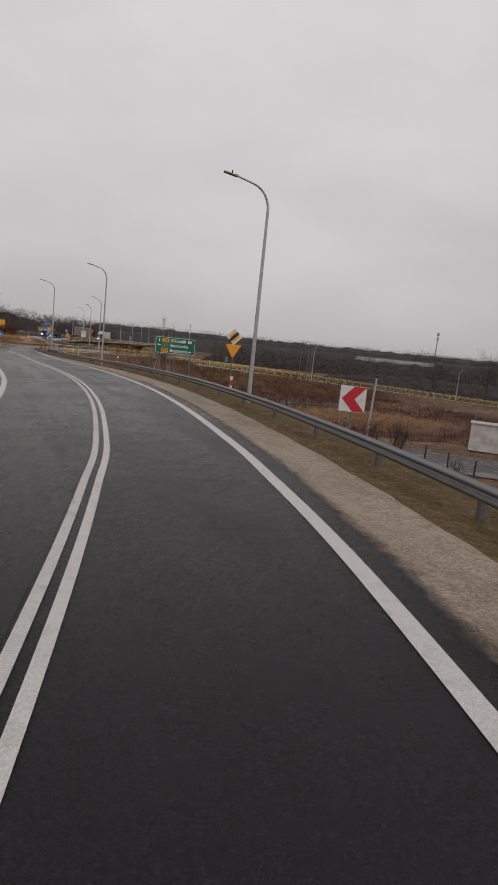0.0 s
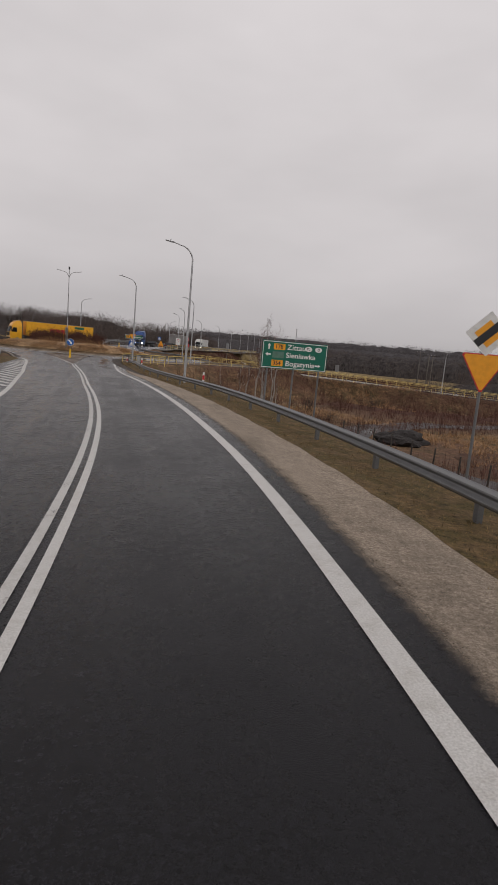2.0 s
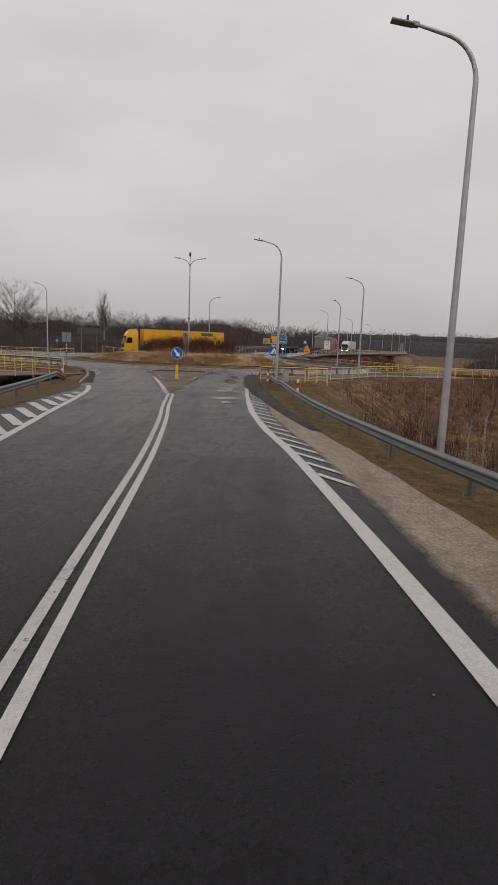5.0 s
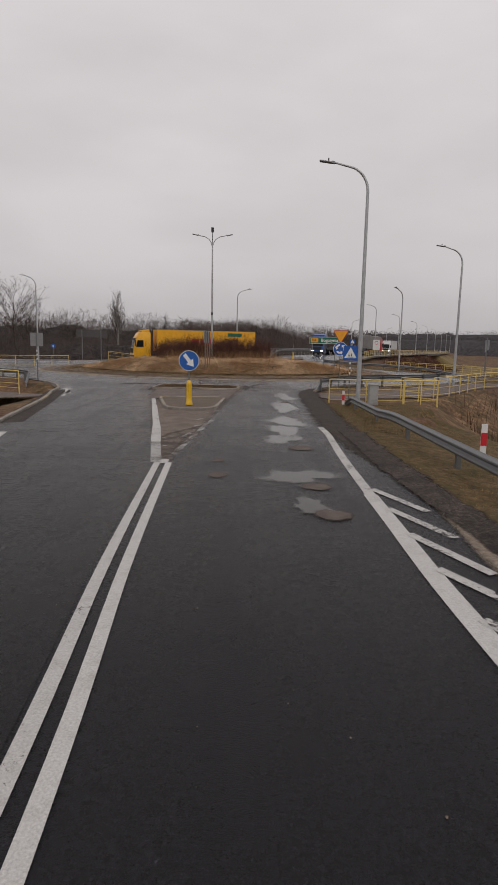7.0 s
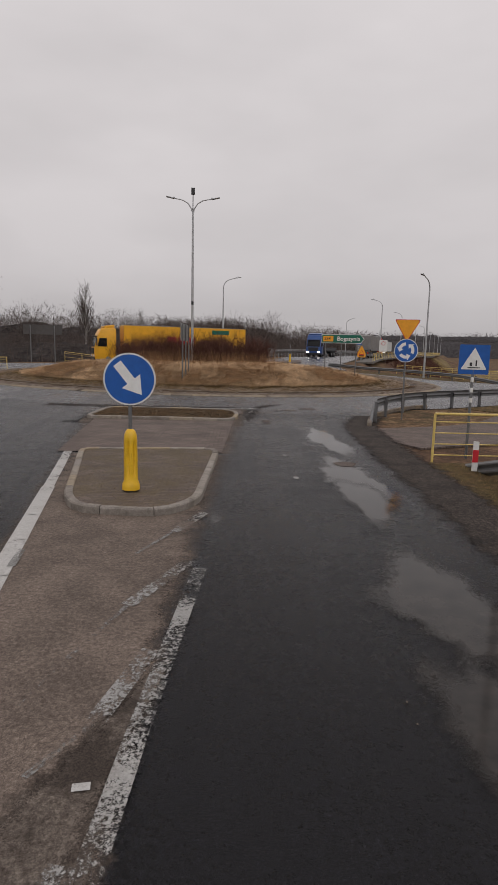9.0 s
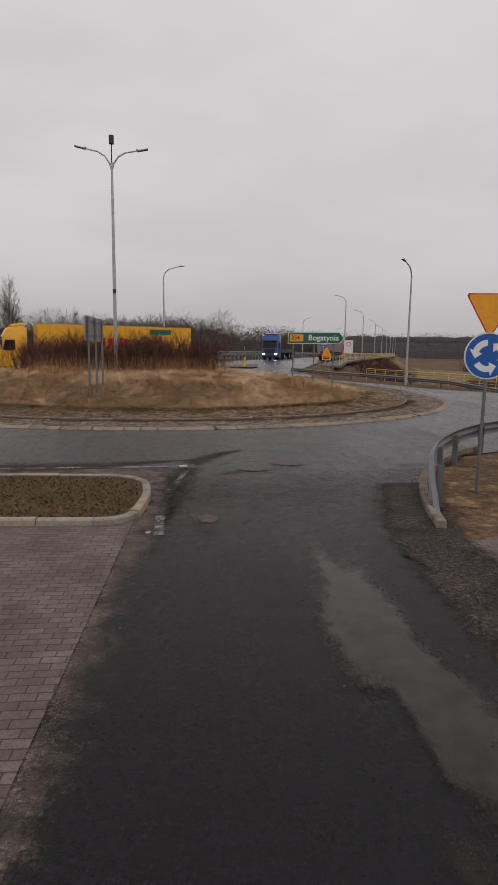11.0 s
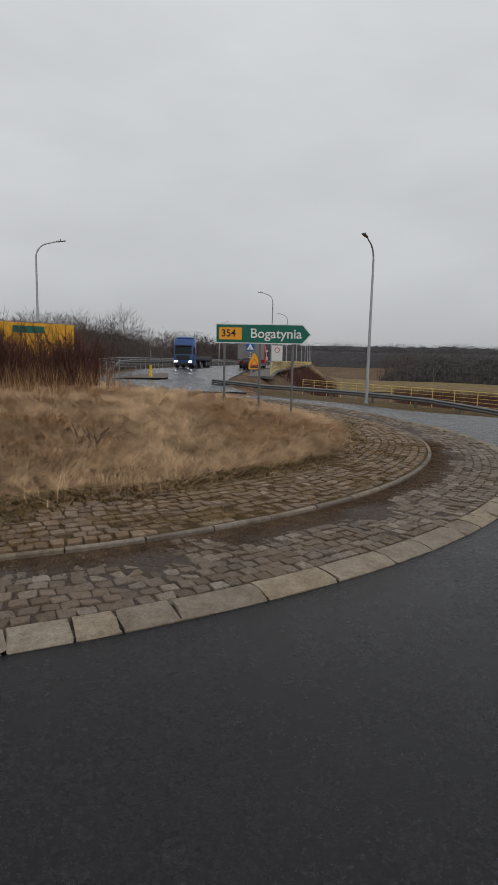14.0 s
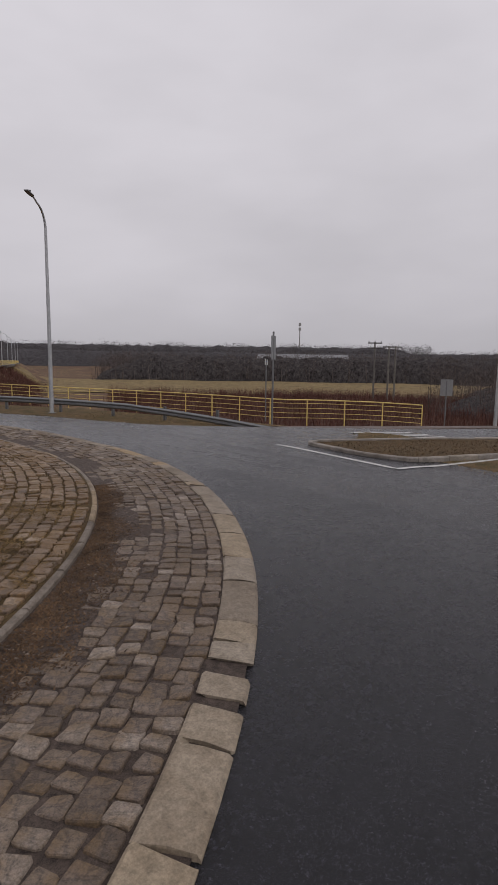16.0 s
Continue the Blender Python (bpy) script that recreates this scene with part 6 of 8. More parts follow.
# tall dry stalks and red twigs on top of the mound
n = 2600
ta = rs.rand(n) * 2 * np.pi
tr = 5.2 * np.sqrt(rs.rand(n))
tx, ty = HUB[0] - 2.0 + tr * np.sin(ta) * 1.25, HUB[1] + 1.0 + tr * np.cos(ta) * 0.8
blades("tall_dry_stalks", np.stack([tx, ty, np.full(n, 1.0)], 1), (0.7, 1.5), (0.02, 0.4), 0.006, M_REED, "tall dry reed stalks on the mound", 8, 0.2)


def shrub(name, x, y, z, h, spread_, stems, seed, material, label, group="shrubs", fork=4):
    """Bare shrub: many stems from the ground, each with forked twigs."""
    rnd = random.Random(seed)
    ob = thing(name, label, "shrub", pose(x, y, z), group)
    bm = bmesh.new()
    for _ in range(stems):
        a, t = rnd.uniform(0, 6.283), rnd.uniform(0.05, 0.5)
        L = h * rnd.uniform(0.55, 1.0)
        b = Vector((rnd.gauss(0, spread_ * 0.25), rnd.gauss(0, spread_ * 0.25), -0.1))
        d = Vector((math.cos(a) * math.sin(t), math.sin(a) * math.sin(t), math.cos(t)))
        mid = b + d * L * 0.5 + Vector((rnd.gauss(0, 0.04), rnd.gauss(0, 0.04), 0)) * h
        tip = b + d * L
        tube(bm, [b, mid, tip], [0.012 * h ** 0.5, 0.008 * h ** 0.5, 0.002], 3, False)
        for _ in range(fork):
            f = rnd.uniform(0.3, 0.95)
            q = b.lerp(tip, f)
            dd = (d + Vector((rnd.gauss(0, 0.45), rnd.gauss(0, 0.45), rnd.gauss(0.1, 0.2)))).normalized()
            e = q + dd * L * rnd.uniform(0.18, 0.42)
            tube(bm, [q, e], [0.007 * h ** 0.5, 0.003], 3, False)
            for _ in range(2):
                g = q.lerp(e, rnd.uniform(0.3, 0.9))
                d3 = (dd + Vector((rnd.gauss(0, 0.5), rnd.gauss(0, 0.5), rnd.gauss(0.1, 0.3)))).normalized()
                w3 = d3.orthogonal().normalized() * 0.005 * h ** 0.5
                bm.faces.new([bm.verts.new(v) for v in (g - w3, g + w3, g + d3 * L * rnd.uniform(0.08, 0.2))])
    part("branchwork", bm, material, ob)
    return ob


base_shrub = [shrub("red_shrub", -4, 65, 0.85, 2.8, 2.8, 105, 50 + k, M_TWIG_RED, "dense reddish bare shrub on the mound", "island shrubs") for k in range(3)]
rnd = random.Random(3)
base_shrub[0].matrix_basis = pose(-8.5, 66.0, 0.75)
base_shrub[1].matrix_basis = pose(-3.2, 66.5, 0.8)
base_shrub[2].matrix_basis = pose(-0.6, 65.5, 0.8)
for k in range(24):
    x, y = rnd.uniform(-11.2, -0.2), rnd.uniform(63.8, 70.5)
    rr0 = float(island_polar(x, y)[0])
    if rr0 < 9:
        c = copy_thing(base_shrub[k % 3], pose(x, y, float(island_z(rr0)) - 0.05, 0, 0, rnd.uniform(0, 360)))
        s = rnd.uniform(0.6, 1.0)
        c.scale = (s, s, s * rnd.uniform(0.8, 1.0))
shrub("thin_shrub", 0.6, 54.2, 0.3, 0.9, 0.25, 6, 71, M_TWIG, "thin bare sapling in the dry grass")


# ---------------------------------------------------------------- south splitter island
def outline_line(pts, r=0.5, step=0.25):
    """A closed outline with rounded corners, as points."""
    out = []
    n = len(pts)
    for i in range(n):
        p, a, b = (Vector(pts[j]) for j in (i, i - 1, (i + 1) % n))
        rr_ = min(r, (a - p).length * 0.45, (b - p).length * 0.45)
        q0, q1 = p + (a - p).normalized() * rr_, p + (b - p).normalized() * rr_
        for k in range(5):
            t = k / 4
            out.append(tuple(q0 * (1 - t) ** 2 + p * 2 * t * (1 - t) + q1 * t * t))
    return out


def kerb_stones(outline, parent, stone=0.75, wide=0.15, high=0.13, z=0.0, closed=True, material=None, name="kerb_stone", seed=1, gap=0.012):
    """Kerb stones, each its own, laid along an outline (the outer edge; counter-clockwise)."""
    pts = [Vector(p) for p in outline] + ([Vector(outline[0])] if closed else [])
    s = [0.0]
    for p, q in zip(pts[:-1], pts[1:]):
        s.append(s[-1] + (q - p).length)
    n = max(1, round(s[-1] / stone))
    rnd = random.Random(seed)

    def at(d):
        d = min(max(d, 0.0), s[-1])
        i = min(len(s) - 2, int(np.searchsorted(s, d, "right")) - 1)
        f = (d - s[i]) / max(1e-6, s[i + 1] - s[i])
        return pts[i].lerp(pts[i + 1], f), (pts[i + 1] - pts[i]).normalized()

    for k in range(n):
        d0, d1 = s[-1] * k / n + gap / 2, s[-1] * (k + 1) / n - gap / 2
        bm = bmesh.new()
        m = 3 if stone > 0.4 else 1
        line = [at(d0 + (d1 - d0) * j / m) for j in range(m + 1)]
        dz = rnd.uniform(-0.012, 0.008)
        prof = [(0.0, -0.12), (0.0, high * 0.82), (0.02, high), (wide - 0.02, high), (wide, high * 0.9), (wide, -0.12)]
        rings = []
        for p, d in line:
            nrm = Vector((-d.y, d.x))
            rings.append([bm.verts.new((p.x + nrm.x * u, p.y + nrm.y * u, z + v + dz)) for u, v in prof])
        c = len(prof)
        for r0, r1 in zip(rings[:-1], rings[1:]):
            for j in range(c):
                bm.faces.new((r0[j], r1[j], r1[(j + 1) % c], r0[(j + 1) % c]))
        bm.faces.new(rings[0])
        bm.faces.new(rings[-1][::-1])
        bmesh.ops.recalc_face_normals(bm, faces=bm.faces)
        part(name, bm, material or M_KERB, parent)


def inset(outline, d):
    c = sum((Vector(p) for p in outline), Vector((0, 0))) / len(outline)
    return [tuple(Vector(p) + (c - Vector(p)).normalized() * d) for p in outline]


isl1 = outline_line([(-5.2, 31.5), (-4.3, 27.3), (-3.95, 26.65), (-2.6, 26.5), (-2.15, 27.2), (-2.0, 31.75)], 0.45)
splitter = spread("splitter_bed", inset(isl1, 0.1), M_PAVING_MOSSY, None, 0.095)
tagged(splitter, "block-paved splitter island within pale concrete kerbs", "traffic island", kind="structure")
crossing_bed = spread("crossing_paving", [(-5.7, 31.5), (-1.95, 31.65), (-1.72, 38.4), (-6.45, 38.25)], M_PAVING, None, 0.02)
tagged(crossing_bed, "brown block paving of the crossing refuge", "paving", kind="structure")
isl2 = outline_line([(-6.75, 37.55), (-1.72, 37.45), (-1.56, 39.0), (-1.72, 40.15), (-2.5, 40.5), (-6.6, 40.7)], 0.55)
splitter2 = spread("splitter_bed", inset(isl2, 0.1), M_MOSS_JOINT, None, 0.09)
tagged(splitter2, "narrow splitter island with brown moss and soil", "traffic island", kind="structure")
# east splitter
isl3 = outline_line([(18.1, 60.4), (17.6, 57.8), (17.9, 56.3), (21.0, 55.0), (26.5, 54.8), (22.0, 58.4), (19.4, 59.7)], 0.5)
splitter3 = spread("splitter_bed", inset(isl3, 0.1), M_MOSS_JOINT, None, 0.11, level(-0.05))
tagged(splitter3, "splitter island with brown moss and soil in pale kerbs", "traffic island", kind="structure")
# north splitter with its yellow bollard
isl4 = outline_line([(1.2, 89.4), (5.0, 88.2), (5.9, 89.2), (6.6, 95.5), (5.9, 95.7)], 0.4)
splitter4 = spread("splitter_bed", inset(isl4, 0.1), M_PAVING, None, 0.1, bridge_z)
tagged(splitter4, "small paved splitter island with pale kerbs", "traffic island", kind="structure")
o = thing("arrow_sign", "yellow bollard seen end on, on a small traffic island", "road sign", pose(4.6, 90.6, 0.9))
bm = bmesh.new()
cyl(bm, 0.16, 0.14, 0.15, 14)
cyl(bm, 0.12, 0.1, 0.95, 14)
part("bollard", bm, M_YELLOW, o)
bm = bmesh.new()
box(bm, 0.02, 0.8, 0.8, pose(0, 0, 1.3), 0.005)
part("panel", bm, M_SIGN_BACK, o)

# footpaths
path_a = ribbon("footpath", beside(WALK_E, -1.7), beside(WALK_E, 1.7), lambda x, y: np.maximum(ground_z(x, y), -0.6) + 0.06, M_PAVING, None, 4, 0.0, 0.05)
tagged(path_a, "brown paved footpath between the railings", "footpath", kind="structure")
path_b = ribbon("footpath", np.array([(-11.9, 37.6), (-18, 41), (-27, 44)]), np.array([(-10.8, 31.6), (-17, 33.4), (-26, 36)]), lambda x, y: np.maximum(ground_z(x, y), -0.6) + 0.06, M_PAVING, None, 4, 0.0, 0.05)
tagged(path_b, "brown paved footpath between the railings", "footpath", kind="structure")
path_c = ribbon("footpath", beside(ARM_E, -5.2)[4:12], beside(ARM_E, -8.6)[4:12], lambda x, y: ground_z(x, y) + 0.06, M_PAVING, None, 3, 0.0, 0.05)
tagged(path_c, "worn grey footpath at the crossing", "footpath", kind="structure")
fields = ribbon("roadside_grass", ring_line(R_OUT + 0.15, 150, 30, 0.6), ring_line(R_OUT + 3.6, 150, 30, 0.6), lambda x, y: shelf(x, y) - 0.02, M_VERGE, None, 5, 0.0, 0.05)
tagged(fields, "short brown and green verge round the roundabout", "verge", kind="structure")

# cabinet by the lamp
o = thing("cable_cabinet", "grey plastic cable cabinet beside the lamp pole", "cabinet", pose(4.75, 30.6, gz(4.75, 30.6), 0, 0, 4))
part("body", box(bmesh.new(), 0.42, 0.28, 0.92, None, 0.02), M_CABINET, o)
part("lid", box(bmesh.new(), 0.46, 0.32, 0.06, pose(0, 0, 0.92), 0.015), M_CABINET, o)
part("door", box(bmesh.new(), 0.36, 0.02, 0.62, pose(0, -0.145, 0.24), 0.006), M_CABINET, o)


# ---------------------------------------------------------------- the bridge
def bridge():
    ob = thing("bridge", "grey concrete road bridge over the lower ground", "bridge")
    i0, i1 = int((BRIDGE_AT - 26) / 2), int((BRIDGE_AT + 26) / 2)
    line = [(*p, float(arm_n_z(np.array(200.0)))) for p in ARM_N[i0:i1]]
    bm = bmesh.new()
    sweep(bm, line, [(-8.8, -0.12), (8.8, -0.12), (8.8, -0.6), (6.0, -0.75), (5.0, -1.5), (-5.0, -1.5), (-6.0, -0.75), (-8.8, -0.6)])
    bmesh.ops.recalc_face_normals(bm, faces=bm.faces)
    part("deck", bm, M_CONCRETE, ob)
    for side in (-8.9, 8.9):
        bm = bmesh.new()
        sweep(bm, [(p[0], p[1], 1.25) for p in beside(ARM_N, side)[i0:i1]], [(-0.15, -0.5), (0.15, -0.5), (0.15, 0.06), (-0.15, 0.06)])
        bmesh.ops.recalc_face_normals(bm, faces=bm.faces)
        part("edge_beam", bm, M_CONCRETE, ob)
    for f in (0.28, 0.5, 0.72):
        p = ARM_N[int(i0 + (i1 - i0) * f)]
        for u in (-4.0, 0.0, 4.0):
            bm = bmesh.new()
            cyl(bm, 0.5, 0.5, 5.4, 14, pose(p[0] + u * 0.92, p[1] - u * 0.38, LOW - 0.4))
            part("pier", bm, M_CONCRETE, ob)
    return ob


bridge()
foot = ribbon("bridge_footway", beside(ARM_N, 6.4)[8:120], beside(ARM_N, 8.6)[8:120], bridge_z, M_CONCRETE, None, 2, 0.1, 0.2)
tagged(foot, "raised concrete footway along the bridge road", "footway", kind="structure")


# ---------------------------------------------------------------- vehicles
def wheel(parent, x, y, r=0.5, w=0.3, name="wheel"):
    o = part(name, cyl(bmesh.new(), r, r, w, 20, pose(x, y + w / 2, r, 90, 0, 0)), M_TYRE, parent)
    bm = bmesh.new()
    cyl(bm, r * 0.56, r * 0.5, 0.03, 16, pose(x, y - w / 2 - 0.004, r, 90, 0, 0))
    cyl(bm, r * 0.56, r * 0.5, 0.03, 16, pose(x, y + w / 2 + 0.034, r, 90, 0, 0))
    part("rim", bm, M_SIGN_BACK, o)
    return o


def cab(parent, paint, x0=0.0, lit=False, tall=3.7):
    """A truck's cab whose nose is at x0, facing -x."""
    bm = bmesh.new()
    side = [(x0, 0.45), (x0 + 2.2, 0.45), (x0 + 2.2, tall - 0.15), (x0 + 1.9, tall), (x0 + 0.75, tall - 0.12), (x0 + 0.38, tall - 0.75), (x0 + 0.3, 2.75), (x0 + 0.02, 1.65), (x0 - 0.03, 1.0)]
    prism(bm, side, -1.22, 1.22, Matrix.Rotation(radians(90), 4, "X"))
    bmesh.ops.bevel(bm, geom=list(bm.edges), offset=0.06, segments=2, affect="EDGES", profile=0.5)
    smooth(part("cab", bm, paint, parent), 35)
    bm = bmesh.new()
    vs = [bm.verts.new(v) for v in ((x0 - 0.0, -1.1, 1.72), (x0 - 0.0, 1.1, 1.72), (x0 + 0.26, 1.02, 2.68), (x0 + 0.26, -1.02, 2.68))]
    bm.faces.new(vs)
    bmesh.ops.solidify(bm, geom=list(bm.faces), thickness=0.03)
    part("windscreen", bm, M_GLASS, parent)
    for sy in (-1, 1):
        bm = bmesh.new()
        prism(bm, [(x0 + 0.3, 1.75), (x0 + 1.25, 1.75), (x0 + 1.25, 2.6), (x0 + 0.5, 2.6)], -0.015, 0.015, Matrix.Translation((0, sy * 1.225, 0)) @ Matrix.Rotation(radians(90), 4, "X"))
        part("side_window", bm, M_GLASS, parent)
        part("mirror", box(bmesh.new(), 0.12, 0.2, 0.75, pose(x0 + 0.2, sy * 1.42, 1.85), 0.04), M_BLACK, parent)
        part("headlight", box(bmesh.new(), 0.08, 0.42, 0.2, pose(x0 - 0.04, sy * 0.93, 0.72), 0.03), M_LENS_LIT if lit else M_TEXT_WHITE, parent)
    part("grille", box(bmesh.new(), 0.06, 1.7, 0.62, pose(x0 - 0.03, 0, 0.98), 0.02), M_CHASSIS, parent)
    part("bumper", box(bmesh.new(), 0.2, 2.4, 0.36, pose(x0 + 0.02, 0, 0.34), 0.06), M_CHASSIS, parent)
    part("sun_visor", box(bmesh.new(), 0.3, 2.1, 0.12, pose(x0 + 0.2, 0, 2.72, 0, 12, 0), 0.03), M_CHASSIS, parent)
    part("wind_deflector", box(bmesh.new(), 1.1, 2.2, 0.28, pose(x0 + 1.55, 0, tall - 0.06, 0, -8, 0), 0.08), paint, parent)


def lorry(name, label, m, paint, box_paint, length=13.6, marks=None, flatbed=False, lit=False, scale=1.0, tail=True):
    o = thing(name, label, "lorry", m)
    cab(o, paint, 0.0, lit)
    part("tractor_frame", box(bmesh.new(), 6.0, 0.9, 0.3, pose(3.4, 0, 0.62), 0.02), M_CHASSIS, o)
    for x in (1.35, 4.9):
        for sy in (-1.05, 1.05):
            wheel(o, x, sy)
    x0 = 3.0
    if flatbed:
        part("bed", box(bmesh.new(), length, 2.4, 0.22, pose(x0 + length / 2, 0, 0.95), 0.03), M_CHASSIS, o)
        part("bed_ramp", box(bmesh.new(), 1.5, 2.3, 0.1, pose(x0 + length - 0.6, 0, 1.05, 0, -40, 0), 0.02), M_CHASSIS, o)
        for k in range(5):
            part("bed_post", box(bmesh.new(), 0.1, 0.1, 1.4, pose(x0 + 1 + k * 2.2, 1.1, 1.15), 0.01), M_CHASSIS, o)
    else:
        part("trailer_box", box(bmesh.new(), length, 2.52, 2.72, pose(x0 + length / 2, 0, 1.25), 0.04), box_paint, o)
        part("roof_cap", box(bmesh.new(), length - 0.1, 2.54, 0.06, pose(x0 + length / 2, 0, 3.96), 0.02), M_TARP if box_paint is not M_TARP else M_WHITE, o)
        part("trailer_frame", box(bmesh.new(), length, 1.2, 0.3, pose(x0 + length / 2, 0, 0.95), 0.02), M_CHASSIS, o)
        for sy in (-1.2, 1.2):
            part("side_guard", box(bmesh.new(), length * 0.42, 0.06, 0.55, pose(x0 + length * 0.42, sy, 0.5), 0.02), M_CHASSIS, o)
        for k in range(9):
            for sy in (-1.265, 1.265):
                part("tarp_strap", box(bmesh.new(), 0.05, 0.02, 2.6, pose(x0 + 0.8 + k * (length - 1.6) / 8, sy, 1.3)), box_paint, o)
        if marks:
            for k, (u0, v0, u1, v1, mat) in enumerate(marks):
                for sy in (-1.285, 1.285):
                    part("emblem_bar", box(bmesh.new(), u1 - u0, 0.02, v1 - v0, pose(x0 + (u0 + u1) / 2, sy, v0)), mat, o, "plain coloured bar")
    for k in range(3):
        for sy in (-1.05, 1.05):
            wheel(o, x0 + length - 4.6 + 1.31 * k, sy, 0.48, 0.36)
    if tail:
        for sy in (-0.95, 0.95):
            part("tail_light", box(bmesh.new(), 0.05, 0.4, 0.14, pose(x0 + length + 0.02, sy, 0.85), 0.01), M_LENS_RED, o)
        part("under_run_bar", box(bmesh.new(), 0.1, 2.4, 0.14, pose(x0 + length, 0, 0.5), 0.02), M_CHASSIS, o)
    return o


# facing -x of their own, then turned
lorry("yellow_lorry", "yellow articulated lorry with a long tarpaulin trailer", pose(-16.9, 79.1, 0.53, 0, 0, 22), M_TRUCK_YELLOW, M_TRUCK_YELLOW, 13.6, [(4.6, 2.2, 5.6, 2.9, M_SIGN_RED), (5.8, 2.2, 6.6, 2.9, M_SIGN_RED), (6.8, 2.2, 7.6, 2.9, M_SIGN_RED), (9.6, 3.3, 11.6, 3.75, M_SIGN_GREEN)])
lorry("blue_lorry", "dark blue lorry with an empty car-carrier bed and lit lamps", pose(10.6, 115.5, 1.25, 0, 0, 69), M_TRUCK_BLUE, M_CHASSIS, 10.5, None, True, True)
lorry("grey_lorry", "lorry with a grey tarpaulin trailer seen from behind", pose(26.6, 138.0, 1.25, 0, 0, 247), M_SIGN_RED, M_TARP, 11.0)
lorry("white_lorry", "distant white lorry with lit lamps on the bridge road", pose(38.5, 184.0, 1.25, 0, 0, 68), M_WHITE, M_WHITE, 11.0, None, False, True)


def car(name, label, m, paint, lit=False, van=False):
    o = thing(name, label, "car", m)
    bm = bmesh.new()
    if van:
        side = [(0, 0.35), (5.2, 0.35), (5.25, 2.1), (5.0, 2.35), (1.7, 2.35), (0.95, 1.35), (0.05, 1.1)]
        hw, roof = 0.98, 2.2
    else:
        side = [(0, 0.3), (4.2, 0.3), (4.28, 0.95), (3.95, 1.4), (3.2, 1.52), (2.2, 1.5), (1.35, 1.0), (0.12, 0.82)]
        hw, roof = 0.86, 1.4
    prism(bm, side, -hw, hw, Matrix.Rotation(radians(90), 4, "X"))
    bmesh.ops.bevel(bm, geom=list(bm.edges), offset=0.07, segments=2, affect="EDGES", profile=0.5)
    smooth(part("body", bm, paint, o), 35)
    glass = [(1.5, 1.02), (3.9, 1.02), (3.6, 1.38), (2.25, 1.4)] if not van else [(1.1, 1.4), (3.2, 1.4), (3.2, 2.1), (1.75, 2.1)]
    for sy in (-1, 1):
        bm = bmesh.new()
        prism(bm, glass, -0.01, 0.01, Matrix.Translation((0, sy * (hw + 0.003), 0)) @ Matrix.Rotation(radians(90), 4, "X"))
        part("side_window", bm, M_GLASS, o)
        part("headlight", box(bmesh.new(), 0.1, 0.3, 0.14, pose(0.06, sy * 0.62, 0.62), 0.02), M_LENS_LIT if lit else M_TEXT_WHITE, o)
        part("tail_light", box(bmesh.new(), 0.06, 0.22, 0.24, pose(side[1][0] + 0.06, sy * 0.7, 0.75), 0.02), M_LENS_RED, o)
        for x in (0.85, side[1][0] - 0.85):
            wheel(o, x, sy * (hw - 0.12), 0.32, 0.2)
    bm = bmesh.new()
    a, b = (side[-2], side[-3])
    vs = [bm.verts.new(v) for v in ((a[0] + 0.04, -hw + 0.12, a[1] + 0.03), (a[0] + 0.04, hw - 0.12, a[1] + 0.03), (b[0] - 0.06, hw - 0.16, b[1] + 0.0), (b[0] - 0.06, -hw + 0.16, b[1] + 0.0))]
    bm.faces.new(vs)
    bmesh.ops.solidify(bm, geom=list(bm.faces), thickness=-0.03)
    part("windscreen", bm, M_GLASS, o)
    bm = bmesh.new()
    box(bm, 0.04, 1.3, 0.4, pose(side[2][0] - 0.08, 0, 0.98, 0, -30, 0), 0.01)
    part("rear_window", bm, M_GLASS, o)
    return o


car("car", "small dark car with red tail lamps on the bridge road", pose(19.2, 112.8, 1.25, 0, 0, 248), M_CHASSIS)
car("van", "white van parked on the low ground by the bridge", pose(64, 206, gz(64, 206), 0, 0, 150), M_WHITE, van=True)
car("car", "white car on the low far ground", pose(118, 246, gz(118, 246), 0, 0, 10), M_WHITE)
# temporary amber works sign by the bridge road
p = beside(ARM_N, 6.8)[9]
o = sign_thing("works_sign", p[0], p[1], float(arm_n_z(np.array(18.0))), 195, "amber works sign on a low frame by the bridge road")
part("panel", plate([(-0.52, 0.6), (0.52, 0.6), (0.52, 1.15), (0.1, 2.0), (-0.1, 2.0), (-0.52, 1.15)], 0.0), M_SIGN_AMBER, o)
part("triangle", plate(triangle(0, 1.12, 0.78, False), -0.004, 0.003), M_SIGN_RED, o, "red-edged triangle")
part("triangle_field", plate(triangle(0, 1.17, 0.58, False), -0.008, 0.003), M_SIGN_AMBER, o)
part("pictogram", plate(rect(-0.34, 0.72, 0.34, 0.86), -0.004, 0.003), M_BLACK, o, "plain dark bar")
post(1.6, o, 0.03)
o = sign_thing("notice_board", p[0] + 5.5, p[1] + 11.0, 1.2, 200, "pale notice board on two posts beside the footway")
part("panel", plate(rect(-0.6, 1.2, 0.6, 2.9, 0.04), 0.0), M_SIGN_WHITE, o)
part("ring", plate(disc(0, 2.4, 0.3), -0.004, 0.003), M_SIGN_RED, o)
part("ring_field", plate(disc(0, 2.4, 0.22), -0.008, 0.003), M_SIGN_WHITE, o)
for x in (-0.4, 0.4):
    post(2.8, o, 0.03, x)


